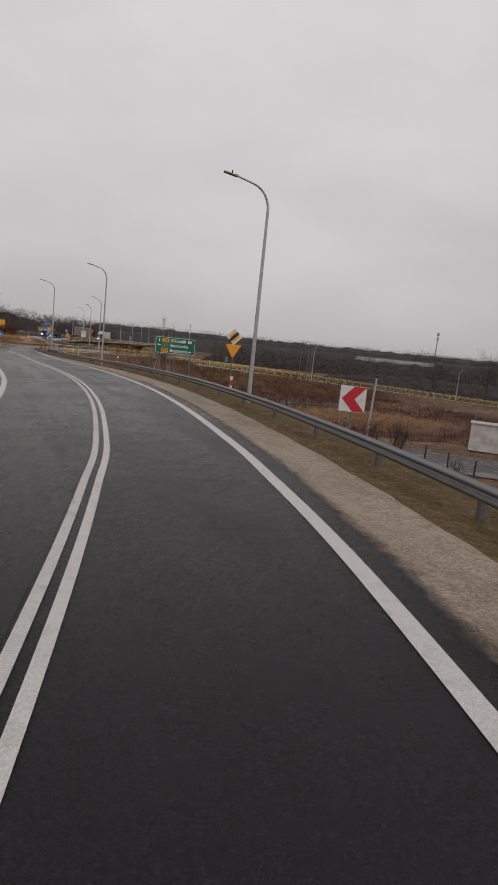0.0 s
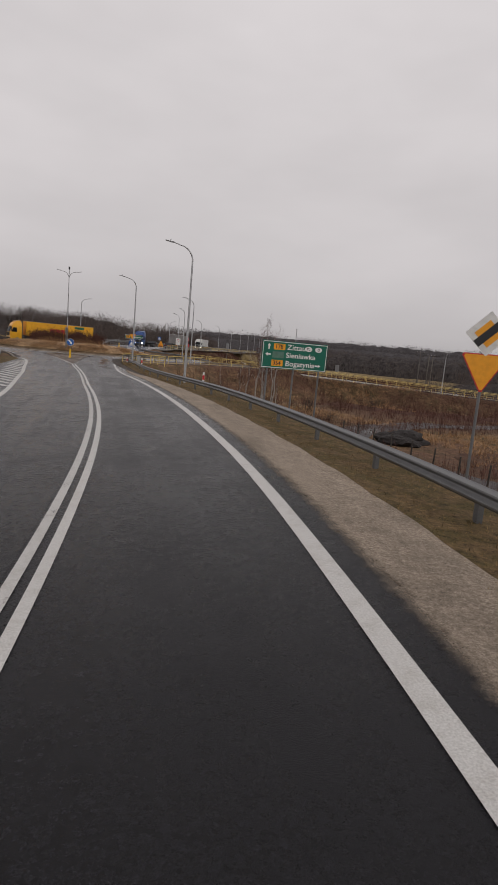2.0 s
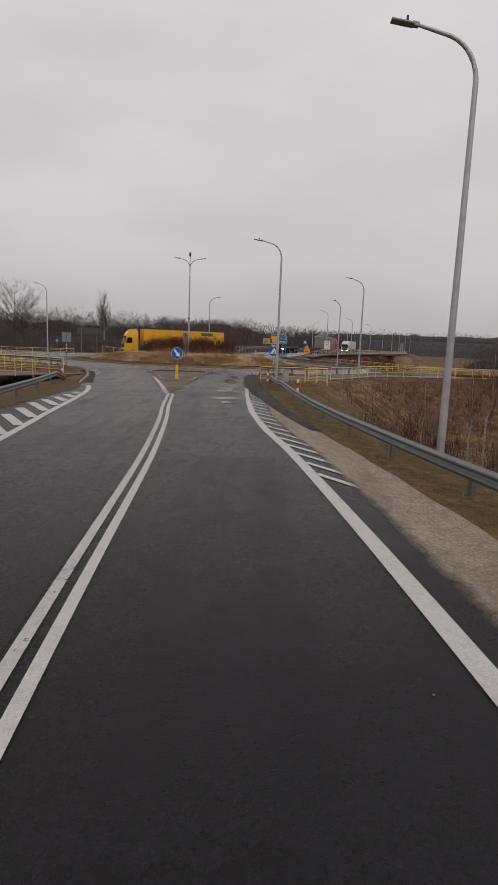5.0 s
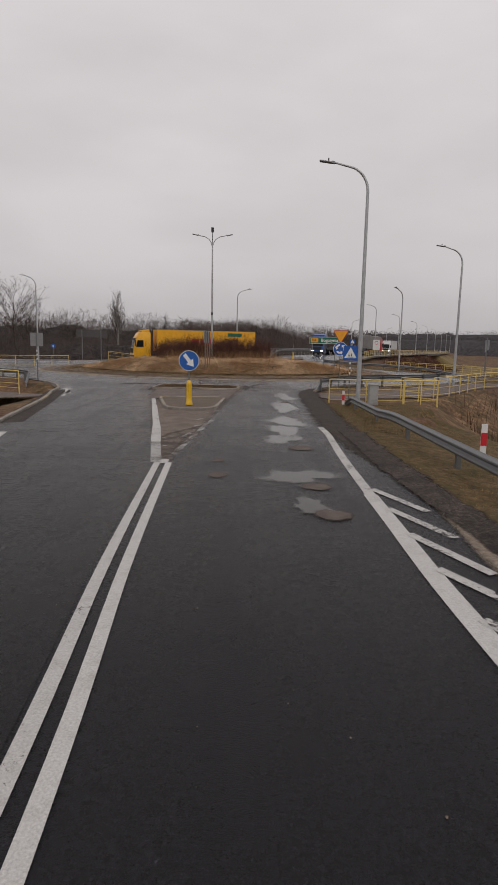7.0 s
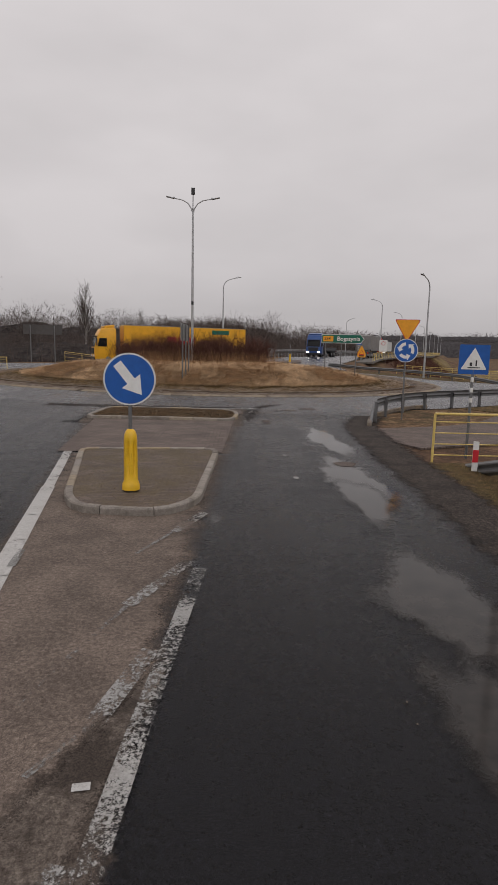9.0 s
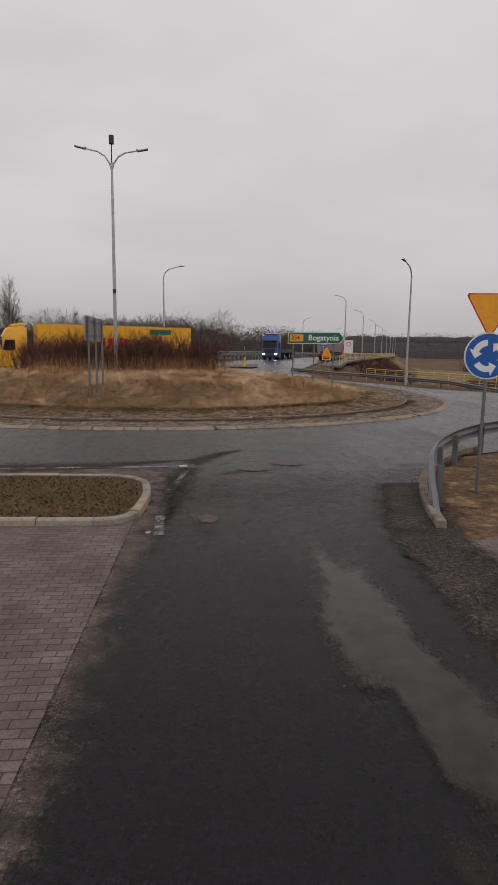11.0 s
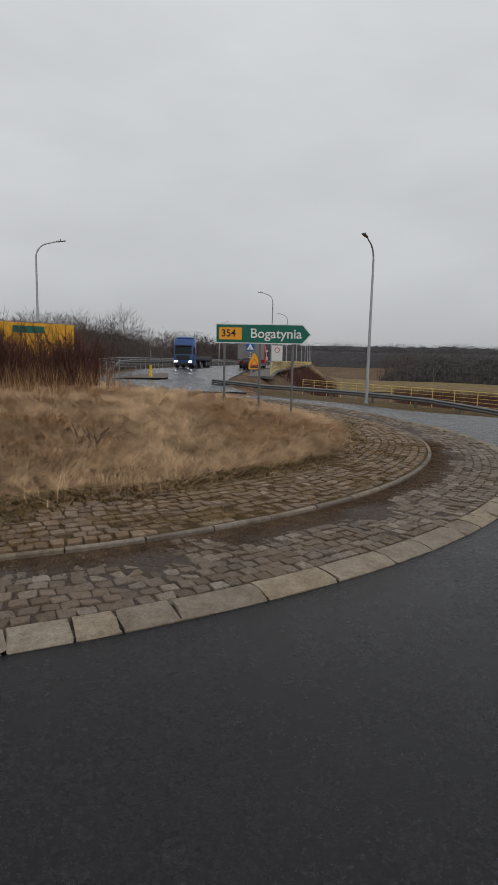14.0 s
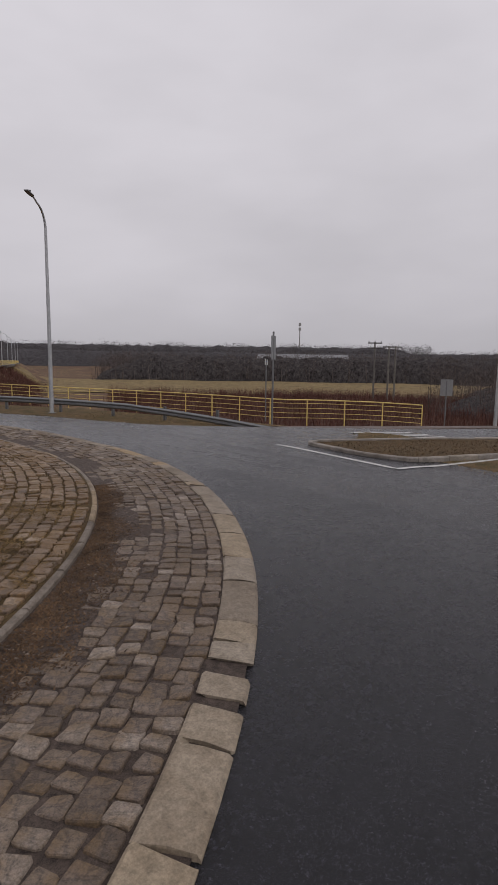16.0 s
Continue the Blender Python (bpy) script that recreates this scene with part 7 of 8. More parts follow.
# ---------------------------------------------------------------- trees
def bare_tree(name, label, h, crown, limbs, seed, bark, twig, girth=0.018, birch=False, group="bare trees"):
    """A bare winter tree: a tapered trunk, limbs that fork twice, and fine twigs."""
    rnd = random.Random(seed)
    ob = thing(name, label, "tree", None, group)
    trunk, twigs = bmesh.new(), bmesh.new()
    pts = [Vector((0, 0, -0.3))]
    for k in range(1, 8):
        pts.append(Vector((rnd.gauss(0, 0.012) * h, rnd.gauss(0, 0.012) * h, h * k / 7.4)))
    rad = [girth * h * (1 - 0.9 * k / 7) for k in range(8)]
    tube(trunk, pts, rad, 7)

    def up(f):
        f = f * 7
        i = min(6, int(f))
        return pts[i].lerp(pts[i + 1], f - i)

    for k in range(limbs):
        f = rnd.uniform(0.3, 0.97)
        a = rnd.uniform(0, 6.283)
        t = rnd.uniform(0.5, 1.15) if not birch else rnd.uniform(0.25, 0.65)
        L = crown * ((1.15 - f * 0.75) if birch else (0.5 + 0.62 * math.sin(math.pi * min(1.0, f * 0.95)))) * rnd.uniform(0.75, 1.1)
        d = Vector((math.cos(a) * math.sin(t), math.sin(a) * math.sin(t), math.cos(t)))
        b = up(f)
        bend = b + d * L * 0.55
        tip = bend + (d + Vector((0, 0, 0.45))).normalized() * L * 0.5
        r0 = girth * h * 0.32 * (1.1 - f)
        tube(trunk, [b, bend, tip], [r0, r0 * 0.6, r0 * 0.2], 4, False)
        for j in range(7):
            q = (b.lerp(bend, 0.3 + 0.7 * j / 3) if j < 3 else bend.lerp(tip, (j - 3) / 3.5))
            d2 = (d + Vector((rnd.gauss(0, 0.6), rnd.gauss(0, 0.6), rnd.gauss(0.3, 0.3)))).normalized()
            e = q + d2 * L * rnd.uniform(0.22, 0.45)
            tube(twigs, [q, e], [r0 * 0.6, r0 * 0.28], 3, False)
            for _ in range(4):
                g = q.lerp(e, rnd.uniform(0.25, 1.0))
                d3 = (d2 + Vector((rnd.gauss(0, 0.6), rnd.gauss(0, 0.6), rnd.gauss(0.25, 0.35)))).normalized()
                g2 = g + d3 * L * rnd.uniform(0.1, 0.24)
                w3 = d3.orthogonal().normalized() * r0 * 0.34
                twigs.faces.new([twigs.verts.new(v) for v in (g - w3, g + w3, g2)])
                for _ in range(1 if birch else 3):
                    p = g.lerp(g2, rnd.uniform(0.3, 1.0))
                    d4 = (d3 + Vector((rnd.gauss(0, 0.6), rnd.gauss(0, 0.6), rnd.gauss(0.25, 0.35)))).normalized() * L * rnd.uniform(0.07, 0.16)
                    w4 = d4.orthogonal().normalized() * 0.00055 * h
                    twigs.faces.new([twigs.verts.new(v) for v in (p - w4, p + w4, p + d4)])
    part("trunk", trunk, bark, ob)
    part("crown", twigs, twig, ob)
    return ob


proto = [
    bare_tree("bare_tree", "tall spreading bare tree at the edge of the wood", 17, 6.5, 34, 1, M_BARK, M_TWIG),
    bare_tree("bare_tree", "broad bare tree at the edge of the wood", 12, 5.5, 30, 2, M_BARK, M_TWIG),
    bare_tree("birch_tree", "slender bare birch at the edge of the wood", 15, 4.4, 64, 3, M_BIRCH, M_TWIG, 0.018, True),
    bare_tree("birch_sapling", "thin bare birch sapling with a pale stem", 8.5, 2.0, 26, 4, M_BIRCH, M_TWIG_RED, 0.0095, True, "birch saplings"),
    bare_tree("birch_sapling", "thin bare birch sapling with a pale stem", 7.0, 1.8, 22, 5, M_BIRCH, M_TWIG_RED, 0.0095, True, "birch saplings"),
]


def plant(k, x, y, s=1.0, turn=None, used=set()):
    z = gz(x, y) - 0.05
    rnd = random.Random(int(x * 13 + y * 7))
    m = pose(x, y, z, 0, 0, rnd.uniform(0, 360) if turn is None else turn)
    if k not in used:
        used.add(k)
        ob = proto[k]
        ob.matrix_basis = m
    else:
        ob = copy_thing(proto[k], m)
    ob.scale = (s, s, s)
    return ob


# beyond the roundabout and along the west road
for k, x, y, s in ((0, -45.5, 111, 0.8), (0, -53.5, 108, 0.78), (1, -50, 128, 0.85), (1, -42, 132, 0.8), (1, -64, 134, 0.9), (2, -31.5, 132, 1.0), (1, -30, 140, 0.7), (2, -22, 138, 0.72), (2, -25, 142, 0.66), (2, -18.5, 140, 0.6), (1, -4, 136, 0.75), (1, -0.5, 140, 0.7), (1, 4, 142, 0.72), (2, -10, 128, 0.5), (2, -14, 124, 0.55), (1, -80, 120, 0.95), (0, -92, 118, 1.0)):
    plant(k, x, y, s)
# birches at the foot of the embankment
for k, x, y, s in ((3, 17.9, 19.8, 1.3), (4, 17.2, 19.2, 1.4), (4, 18.6, 19.1, 1.35), (3, 18.4, 20.9, 1.15), (4, 16.6, 21.3, 1.1), (4, 19.4, 20.3, 1.45), (3, 15.9, 22.4, 0.85), (4, 17.6, 18.2, 0.8), (4, 19.0, 18.0, 0.7), (3, 14.6, 27.5, 0.62)):
    plant(k, x, y, s)
for k, x, y, s in ((1, 120, 40, 1.1), (1, 131, 34, 1.15), (1, 140, 42, 1.05), (1, 112, 47, 1.0), (1, 152, 26, 1.2), (0, 160, 34, 0.95), (1, 146, 10, 1.1), (1, 104, 58, 0.9)):
    plant(k, x, y, s)
for n, (x, y, h, w) in enumerate([(14.2, 24.0, 3.6, 1.6), (13.2, 26.2, 3.0, 1.5), (15.4, 17.0, 2.8, 1.6), (13.6, 13.0, 2.4, 1.6), (14.8, 9.0, 2.2, 1.4), (12.4, 18.5, 2.4, 1.4), (16.6, 13.5, 2.8, 1.6), (14.0, 3.0, 2.0, 1.4), (15.4, -3.0, 2.2, 1.4), (30.2, -19.6, 3.0, 1.4), (28.6, -17.2, 2.6, 1.2), (31.4, -18.0, 2.4, 1.2), (25.5, -31.5, 1.6, 1.2), (20.0, -6.5, 2.0, 1.3), (22.8, 12.0, 2.6, 1.6), (26.0, 26.0, 2.6, 1.8), (33, 31, 2.4, 1.8), (40, 36, 2.2, 1.8)]):
    shrub("bare_shrub", x, y, gz(x, y) - 0.05, h, w, 26, 200 + n, M_TWIG_RED if n % 3 == 1 else M_TWIG, "bare tangled shrub on the embankment")


def slivers(name, base, tip, width, material, label, category, seed):
    """Very many thin triangles in one mesh."""
    rs_ = np.random.RandomState(seed)
    d = tip - base
    side = np.cross(d, rs_.randn(len(d), 3))
    side /= np.linalg.norm(side, axis=1)[:, None] + 1e-9
    side *= (width / 2)[:, None]
    v = np.stack([base - side, base + side, tip], 1).reshape(-1, 3)
    f = np.arange(len(v), dtype=np.int32)
    me = bpy.data.meshes.new(name)
    me.vertices.add(len(v))
    me.vertices.foreach_set("co", v.ravel())
    me.loops.add(len(f))
    me.loops.foreach_set("vertex_index", f)
    me.polygons.add(len(f) // 3)
    me.polygons.foreach_set("loop_start", np.arange(0, len(f), 3, dtype=np.int32))
    me.update(calc_edges=True)
    me.materials.append(material)
    return tagged(new(name, me), label, category, kind="stuff")


def woods(name, xy, hmin, hmax, per, material, label, seed, thick=1.0, low=0.15, category="woods"):
    """A wood of bare trees: slim trunks and rounded crowns of fine rising twigs, with undergrowth."""
    rs_ = np.random.RandomState(seed)
    n = len(xy)
    z = ground_z(xy[:, 0], xy[:, 1]) - 0.2
    h = (hmin + (hmax - hmin) * rs_.rand(n) ** 1.3) * (1 + 0.10 * np.sin(xy[:, 0] * 0.071 + seed) * np.cos(xy[:, 1] * 0.053 + seed) + 0.05 * np.sin(xy[:, 0] * 0.23 + xy[:, 1] * 0.17))
    base = [np.c_[xy, z]]
    tip = [np.c_[xy + rs_.randn(n, 2) * 0.3, z + h * 0.8]]
    wid = [0.016 * h * min(thick, 1.6)]
    for k in range(per):
        f = low + (1 - low) * rs_.rand(n) ** 0.8
        reach = 0.3 * np.sqrt(np.clip(1 - ((f - 0.55) / 0.5) ** 2, 0.02, 1)) * np.sqrt(rs_.rand(n))
        a_ = rs_.rand(n) * 2 * np.pi
        out_ = np.stack([np.cos(a_), np.sin(a_)], 1)
        b = np.c_[xy + out_ * (reach * h)[:, None], z + h * f * 0.96]
        d = np.c_[out_ * 0.55 + rs_.randn(n, 2) * 0.3, 0.75 + 0.35 * rs_.randn(n)]
        d /= np.linalg.norm(d, axis=1)[:, None]
        L = np.minimum(h, 16) * (0.05 + 0.09 * rs_.rand(n))
        base.append(b - d * (L * 0.5)[:, None])
        tip.append(b + d * (L * 0.5)[:, None])
        wid.append(L * (0.035 + 0.03 * rs_.rand(n)) * thick)
    return slivers(name, np.concatenate(base), np.concatenate(tip), np.concatenate(wid), material, label, category, seed + 1)


def belt(n, a0, a1, r0, r1, seed, hub=(0, 60)):
    rs_ = np.random.RandomState(seed)
    a, r_ = np.radians(a0 + (a1 - a0) * rs_.rand(n)), np.sqrt(r0**2 + (r1**2 - r0**2) * rs_.rand(n))
    xy = np.stack([hub[0] + r_ * np.sin(a), hub[1] + r_ * np.cos(a)], 1)
    ok = np.ones(n, bool)
    for line in (ARM_N, ARM_W, ARM_E):
        ok &= np.abs(nearest(line, xy[:, 0], xy[:, 1])[0]) > 11
    ok &= np.abs(nearest(REF, xy[:, 0], xy[:, 1])[0]) > 30
    return xy[ok]


def wood_mass(name, a0, a1, r0, r1, h, material, label, seed, step=2.5, rise=7.0, hub=(0, 60), lumps=0.18):
    """A solid lumpy body for the dense inside of a wood, its shade in the colour; the outer twigs stand on it, clear of
    the roads.
    """
    na_, nr_ = int(math.radians(a1 - a0) * (r0 + r1) / 2 / step) + 2, int((r1 - r0) / step) + 2
    a_, r_ = np.meshgrid(np.radians(np.linspace(a0, a1, na_)), np.linspace(r0, r1, nr_), indexing="ij")
    x, y = (hub[0] + r_ * np.sin(a_)).ravel(), (hub[1] + r_ * np.cos(a_)).ravel()
    body = np.clip((r_ - r0) / rise, 0, 1).ravel() ** 0.6
    body *= np.clip(np.minimum(a_ - a_.min(), a_.max() - a_) * r_ / (rise * 3), 0, 1).ravel() ** 0.6
    for line in (ARM_N, ARM_W, ARM_E):
        body *= np.clip((np.abs(nearest(line, x, y)[0]) - 10) / rise, 0, 1) ** 0.6
    lump = np.array([0.84 + lumps * noise.noise(Vector((u / step / 3.4, v / step / 3.4, seed))) + 0.16 * noise.noise(Vector((u / step / 1.3, v / step / 1.3, seed + 9.0))) for u, v in zip(x.tolist(), y.tolist())])
    z = ground_z(x, y) - 0.6 + body * (h * lump + 0.6)
    faces = [(i * nr_ + j, i * nr_ + j + 1, (i + 1) * nr_ + j + 1, (i + 1) * nr_ + j) for i in range(na_ - 1) for j in range(nr_ - 1)]
    live = body > 0.001
    faces = [f for f in faces if live[list(f)].any()]
    return tagged(mesh_from(name, np.c_[x, y, z], faces, material), label, "woods", kind="stuff")


wood_mass("woodland", -42, 12, 66, 100, 4.2, M_WOOD, "solid dark body of the bare wood, inner shade in its colour", 1.0, 1.6)
wood_mass("woodland", -75, 9, 104, 160, 8.6, M_WOOD, "solid dark body of the bare wood, inner shade in its colour", 2.0, 2.4)
wood_mass("woodland", -130, -60, 76, 150, 6.6, M_WOOD, "solid dark body of the bare wood, inner shade in its colour", 3.0, 2.6)
wood_mass("woodland", -10, 10, 164, 240, 13.5, M_WOOD, "solid dark body of the bare wood, inner shade in its colour", 10.0, 3.0)
wood_mass("woodland", 8, 15, 196, 330, 10.0, M_WOOD, "solid dark body of the bare wood, inner shade in its colour", 4.0, 3.2)
wood_mass("woodland", 29, 100, 218, 300, 10.0, M_WOOD, "solid dark body of the bare thicket, inner shade in its colour", 5.0, 2.6)
wood_mass("woodland", 95, 152, 146, 260, 7.0, M_WOOD, "solid dark body of the bare thicket, inner shade in its colour", 6.0, 3.2)
wood_mass("woodland", 67, 98, 80, 150, 5.0, M_WOOD, "solid dark body of the bare thicket, inner shade in its colour", 9.0, 2.2)
# ridges, paler through the haze painted into their materials
wood_mass("far_ridge", -120, 160, 490, 640, 14.5, M_WOOD_HAZE, "distant wooded ridge with haze in its colour", 7.0, 5.0, 14.0, lumps=0.13)
wood_mass("far_ridge", 8, 60, 640, 760, 23.0, M_WOOD_HAZE, "distant wooded ridge with haze in its colour", 8.0, 6.0, 14.0, lumps=0.13)
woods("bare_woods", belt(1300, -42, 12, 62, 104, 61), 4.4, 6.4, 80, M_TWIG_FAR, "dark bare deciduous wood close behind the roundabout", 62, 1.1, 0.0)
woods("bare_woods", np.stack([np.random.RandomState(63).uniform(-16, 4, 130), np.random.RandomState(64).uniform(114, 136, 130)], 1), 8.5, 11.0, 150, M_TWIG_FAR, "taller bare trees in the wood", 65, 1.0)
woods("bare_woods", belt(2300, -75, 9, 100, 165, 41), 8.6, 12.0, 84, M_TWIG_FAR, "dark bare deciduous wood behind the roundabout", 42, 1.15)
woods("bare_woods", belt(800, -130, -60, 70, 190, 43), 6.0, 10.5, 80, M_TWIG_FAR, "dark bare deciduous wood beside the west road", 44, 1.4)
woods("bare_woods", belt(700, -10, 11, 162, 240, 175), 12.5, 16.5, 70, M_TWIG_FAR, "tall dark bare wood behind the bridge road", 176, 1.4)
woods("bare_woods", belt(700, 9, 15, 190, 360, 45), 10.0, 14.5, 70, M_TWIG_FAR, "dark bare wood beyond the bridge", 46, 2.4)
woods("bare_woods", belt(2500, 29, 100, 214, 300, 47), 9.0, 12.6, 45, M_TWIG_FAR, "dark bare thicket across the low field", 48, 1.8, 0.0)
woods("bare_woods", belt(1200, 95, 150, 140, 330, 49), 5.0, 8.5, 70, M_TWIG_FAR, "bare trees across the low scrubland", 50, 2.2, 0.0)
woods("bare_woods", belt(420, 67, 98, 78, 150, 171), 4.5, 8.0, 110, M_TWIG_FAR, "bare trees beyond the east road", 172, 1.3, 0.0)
woods("ridge_woods", belt(4200, -120, 160, 490, 660, 51), 14.5, 17.5, 24, M_TWIG_HAZE, "distant wooded ridge with haze in its colour", 52, 4.5, 0.3)
woods("ridge_woods", belt(1600, 8, 60, 640, 780, 151), 22.0, 26.5, 26, M_TWIG_HAZE, "distant wooded ridge with haze in its colour", 152, 5.0, 0.3)
# scrub beneath the woods' edge and red osier on the low ground
woods("red_scrub", belt(1500, -80, 8, 60, 92, 53), 1.2, 3.0, 34, M_TWIG_RED, "reddish bare scrub at the edge of the wood", 54, 1.0, 0.0, "scrub")
def clumps(xy, per, reach, seed):
    """Roots of stalks in clumps round the given places."""
    rs_ = np.random.RandomState(seed)
    q = np.repeat(xy, per, axis=0) + rs_.randn(len(xy) * per, 2) * reach
    return np.c_[q, ground_z(q[:, 0], q[:, 1]) - 0.03]


blades("red_scrub", clumps(belt(5200, 28, 96, 50, 128, 56, (5, 48)), 9, 0.5, 57), (0.9, 2.6), (0.02, 0.5), 0.022, M_TWIG_RED, "reddish bare scrub on the low ground", 57, 0.2, None, "scrub", bent=False)
rs = np.random.RandomState(58)
sx, sy = rs.uniform(10, 75, 11000), rs.uniform(-36, 49, 11000)
ok = (ground_z(sx, sy) < -0.9) & (np.hypot(sx - 26, sy - 2) > 6.5) & (np.hypot(sx - 29, sy + 32) > 9) & (np.hypot(sx - 33, sy + 20) > 6.5)
lush = np.sin(sx * 0.16 + 0.7) * np.cos(sy * 0.13) + 0.5 * np.sin(sx * 0.41 + sy * 0.37)
reedy = ok & ((lush > 0.55) | (np.hypot((sx - 40) / 13, (sy - 2) / 11) < 1))
blades("brown_weeds", clumps(np.stack([sx, sy], 1)[reedy], 16, 0.3, 59), (0.3, 0.95), (0.2, 1.1), 0.014, M_REED, "dry orange-brown weeds on the low ground", 59, 0.6, None, "weeds", bent=False)
blades("red_scrub", clumps(np.stack([sx, sy], 1)[ok & ~reedy][::2], 9, 0.3, 159), (0.4, 1.7), (0.02, 0.45), 0.011, M_TWIG_RED, "dark reddish bare twigs on the low ground", 159, 0.2, None, "scrub", bent=False)
bx, by = rs.uniform(7.5, 17, 1700), rs.uniform(-46, 26, 1700)
ok = (nearest(EDGE, bx, by)[0] > 5.6) & (ground_z(bx, by) > LOW + 0.3)
blades("brown_weeds", clumps(np.stack([bx, by], 1)[ok], 14, 0.25, 160), (0.2, 0.65), (0.3, 1.2), 0.009, M_STRAW_DARK, "tall dry weeds on the embankment slope", 160, 0.5, None, "weeds", bent=False)
ok &= rs.rand(1700) < 0.7
blades("red_scrub", clumps(np.stack([bx, by], 1)[ok] + 0.4, 9, 0.25, 161), (0.6, 1.9), (0.02, 0.4), 0.007, M_TWIG_RED, "dark reddish bare twigs on the embankment slope", 161, 0.15, None, "scrub", bent=False)
ea_, er_ = rs.uniform(0, 60, 2600), rs.uniform(6.6, 11.5, 2600)
line_e = beside(ARM_E, 0.0)
ei = np.clip((ea_ / 2).astype(int) + 4, 0, len(line_e) - 2)
ed = line_e[ei + 1] - line_e[ei]
ed /= np.hypot(ed[:, 0], ed[:, 1])[:, None]
exy = line_e[ei] + ed * (ea_ % 2)[:, None] + np.stack([ed[:, 1], -ed[:, 0]], 1) * er_[:, None]
blades("brown_weeds", clumps(exy[exy[:, 0] > 26], 12, 0.4, 162), (0.12, 0.42), (0.4, 1.3), 0.014, M_LITTER, "dry weeds on the east embankment", 162, 0.5, None, "weeds", bent=False)
blades("red_scrub", clumps(exy[exy[:, 0] > 26][::5], 12, 0.5, 163), (0.25, 0.8), (0.1, 0.9), 0.012, M_TWIG_RED, "dark bare bushes on the east embankment", 163, 0.2, None, "scrub", bent=False)


na_, nd_ = rs.randint(18, 74, 400), rs.uniform(8.8, 16.0, 400)
nxy = np.array([beside(ARM_N, float(d))[i] for i, d in zip(na_, nd_)]) + rs.randn(400, 2) * 0.8
blades("red_scrub", clumps(nxy, 26, 0.9, 165), (0.5, 1.9), (0.02, 0.7), 0.02, M_TWIG_RED, "dark reddish bushes on the slope by the bridge", 165, 0.2, None, "scrub", bent=False)


# ---------------------------------------------------------------- the low ground
def low(lift):
    return lambda x, y: ground_z(x, y) + lift


def patch(name, pts, material, label, lift=0.05):
    line = np.array(pts, float)
    c = line.mean(0)
    bm = bmesh.new()
    rings = []
    for f in np.linspace(1, 0.0, 9)[:-1]:
        q = c + (line - c) * f
        z = ground_z(q[:, 0], q[:, 1]) + lift
        rings.append([bm.verts.new((q[k, 0], q[k, 1], z[k])) for k in range(len(q))])
    m = len(line)
    for r0, r1 in zip(rings[:-1], rings[1:]):
        for k in range(m):
            bm.faces.new((r0[k], r0[(k + 1) % m], r1[(k + 1) % m], r1[k]))
    bm.faces.new(rings[-1])
    bmesh.ops.recalc_face_normals(bm, faces=bm.faces)
    return tagged(link_mesh(name, bm, material), label, "ground", kind="structure")


track = ribbon("cinder_track", spline([(36, -42), (27, -33), (24.2, -24), (22.5, -10), (21.6, 2), (22.5, 9), (27, 15.5), (36, 20), (60, 25), (90, 26)], 0.8), spline([(44, -36), (36.5, -27.5), (30.5, -19), (25.8, -9), (24.4, 0), (25.0, 6.5), (29.5, 12), (38, 16.6), (60, 22), (90, 23)], 0.8), low(0.07), M_WET_TRACK, None, 5)
tagged(track, "wet grey cinder track across the low ground", "track", kind="structure")
patch("red_grassland", blob_points(38, -6, 11, 8.5, 5, 0.5, 40), M_SCRUB, "reddish brown rough grassland")
patch("red_grassland", blob_points(52, 34, 22, 5.5, 6, -0.25, 40), M_SCRUB, "reddish brown rough grassland")
meadow = ribbon("straw_meadow", ring_line(130, 19, 74, 6.0, (5, 48)), ring_line(236, 17, 74, 6.0, (5, 48)), low(0.12), M_FIELD, None, 14)
tagged(meadow, "wide straw-coloured winter meadow", "ground", kind="structure")
scrub = ribbon("scrub_ground", ring_line(52, 30, 84, 3.0, (5, 48)), ring_line(131, 30, 84, 3.0, (5, 48)), low(0.06), M_SCRUB, None, 14)
tagged(scrub, "reddish brown scrub ground", "ground", kind="structure")
bm = bmesh.new()
bmesh.ops.create_icosphere(bm, subdivisions=4, radius=1.0)
for v in bm.verts:
    k = 1 + 0.3 * noise.noise(v.co * 1.7) + 0.12 * noise.noise(v.co * 5)
    v.co = Vector((v.co.x * 3.0 * k, v.co.y * 2.2 * k, max(-0.2, v.co.z * 1.15 * k)))
heap = link_mesh("earth_heap", bm, M_HEAP)
heap.matrix_basis = pose(28.4, 6.4, gz(28.4, 6.4), 0, 0, 30)
tagged(heap, "heap of black earth on the low ground", "earth heap")

# wire fence
fence = thing("wire_fence", "dark steel fence posts with thin wires on the low ground", "fence")
posts_xy = [(float(np.interp(y, [-41, -29, -16, 5], [22.2, 23.9, 22.6, 21.5])), y) for y in np.arange(-41.0, 5.5, 2.7)]
pm = None
for x, y in posts_xy:
    if pm is None:
        pm = bmesh.new()
        box(pm, 0.085, 0.085, 2.4, pose(0, 0, -0.4), 0.005)
        ob = part("fence_post", pm, M_RUST, fence)
        pm = ob.data
    else:
        ob = new("fence_post", pm)
        ob.parent = fence
    ob.matrix_basis = pose(x, y, gz(x, y), random.Random(int(y * 9)).uniform(-3, 3), 0, 0)
for h in (0.4, 1.0, 1.8):
    part("wire", tube(bmesh.new(), [(x, y, gz(x, y) + h) for x, y in posts_xy], 0.006, 4), M_RUST, fence)

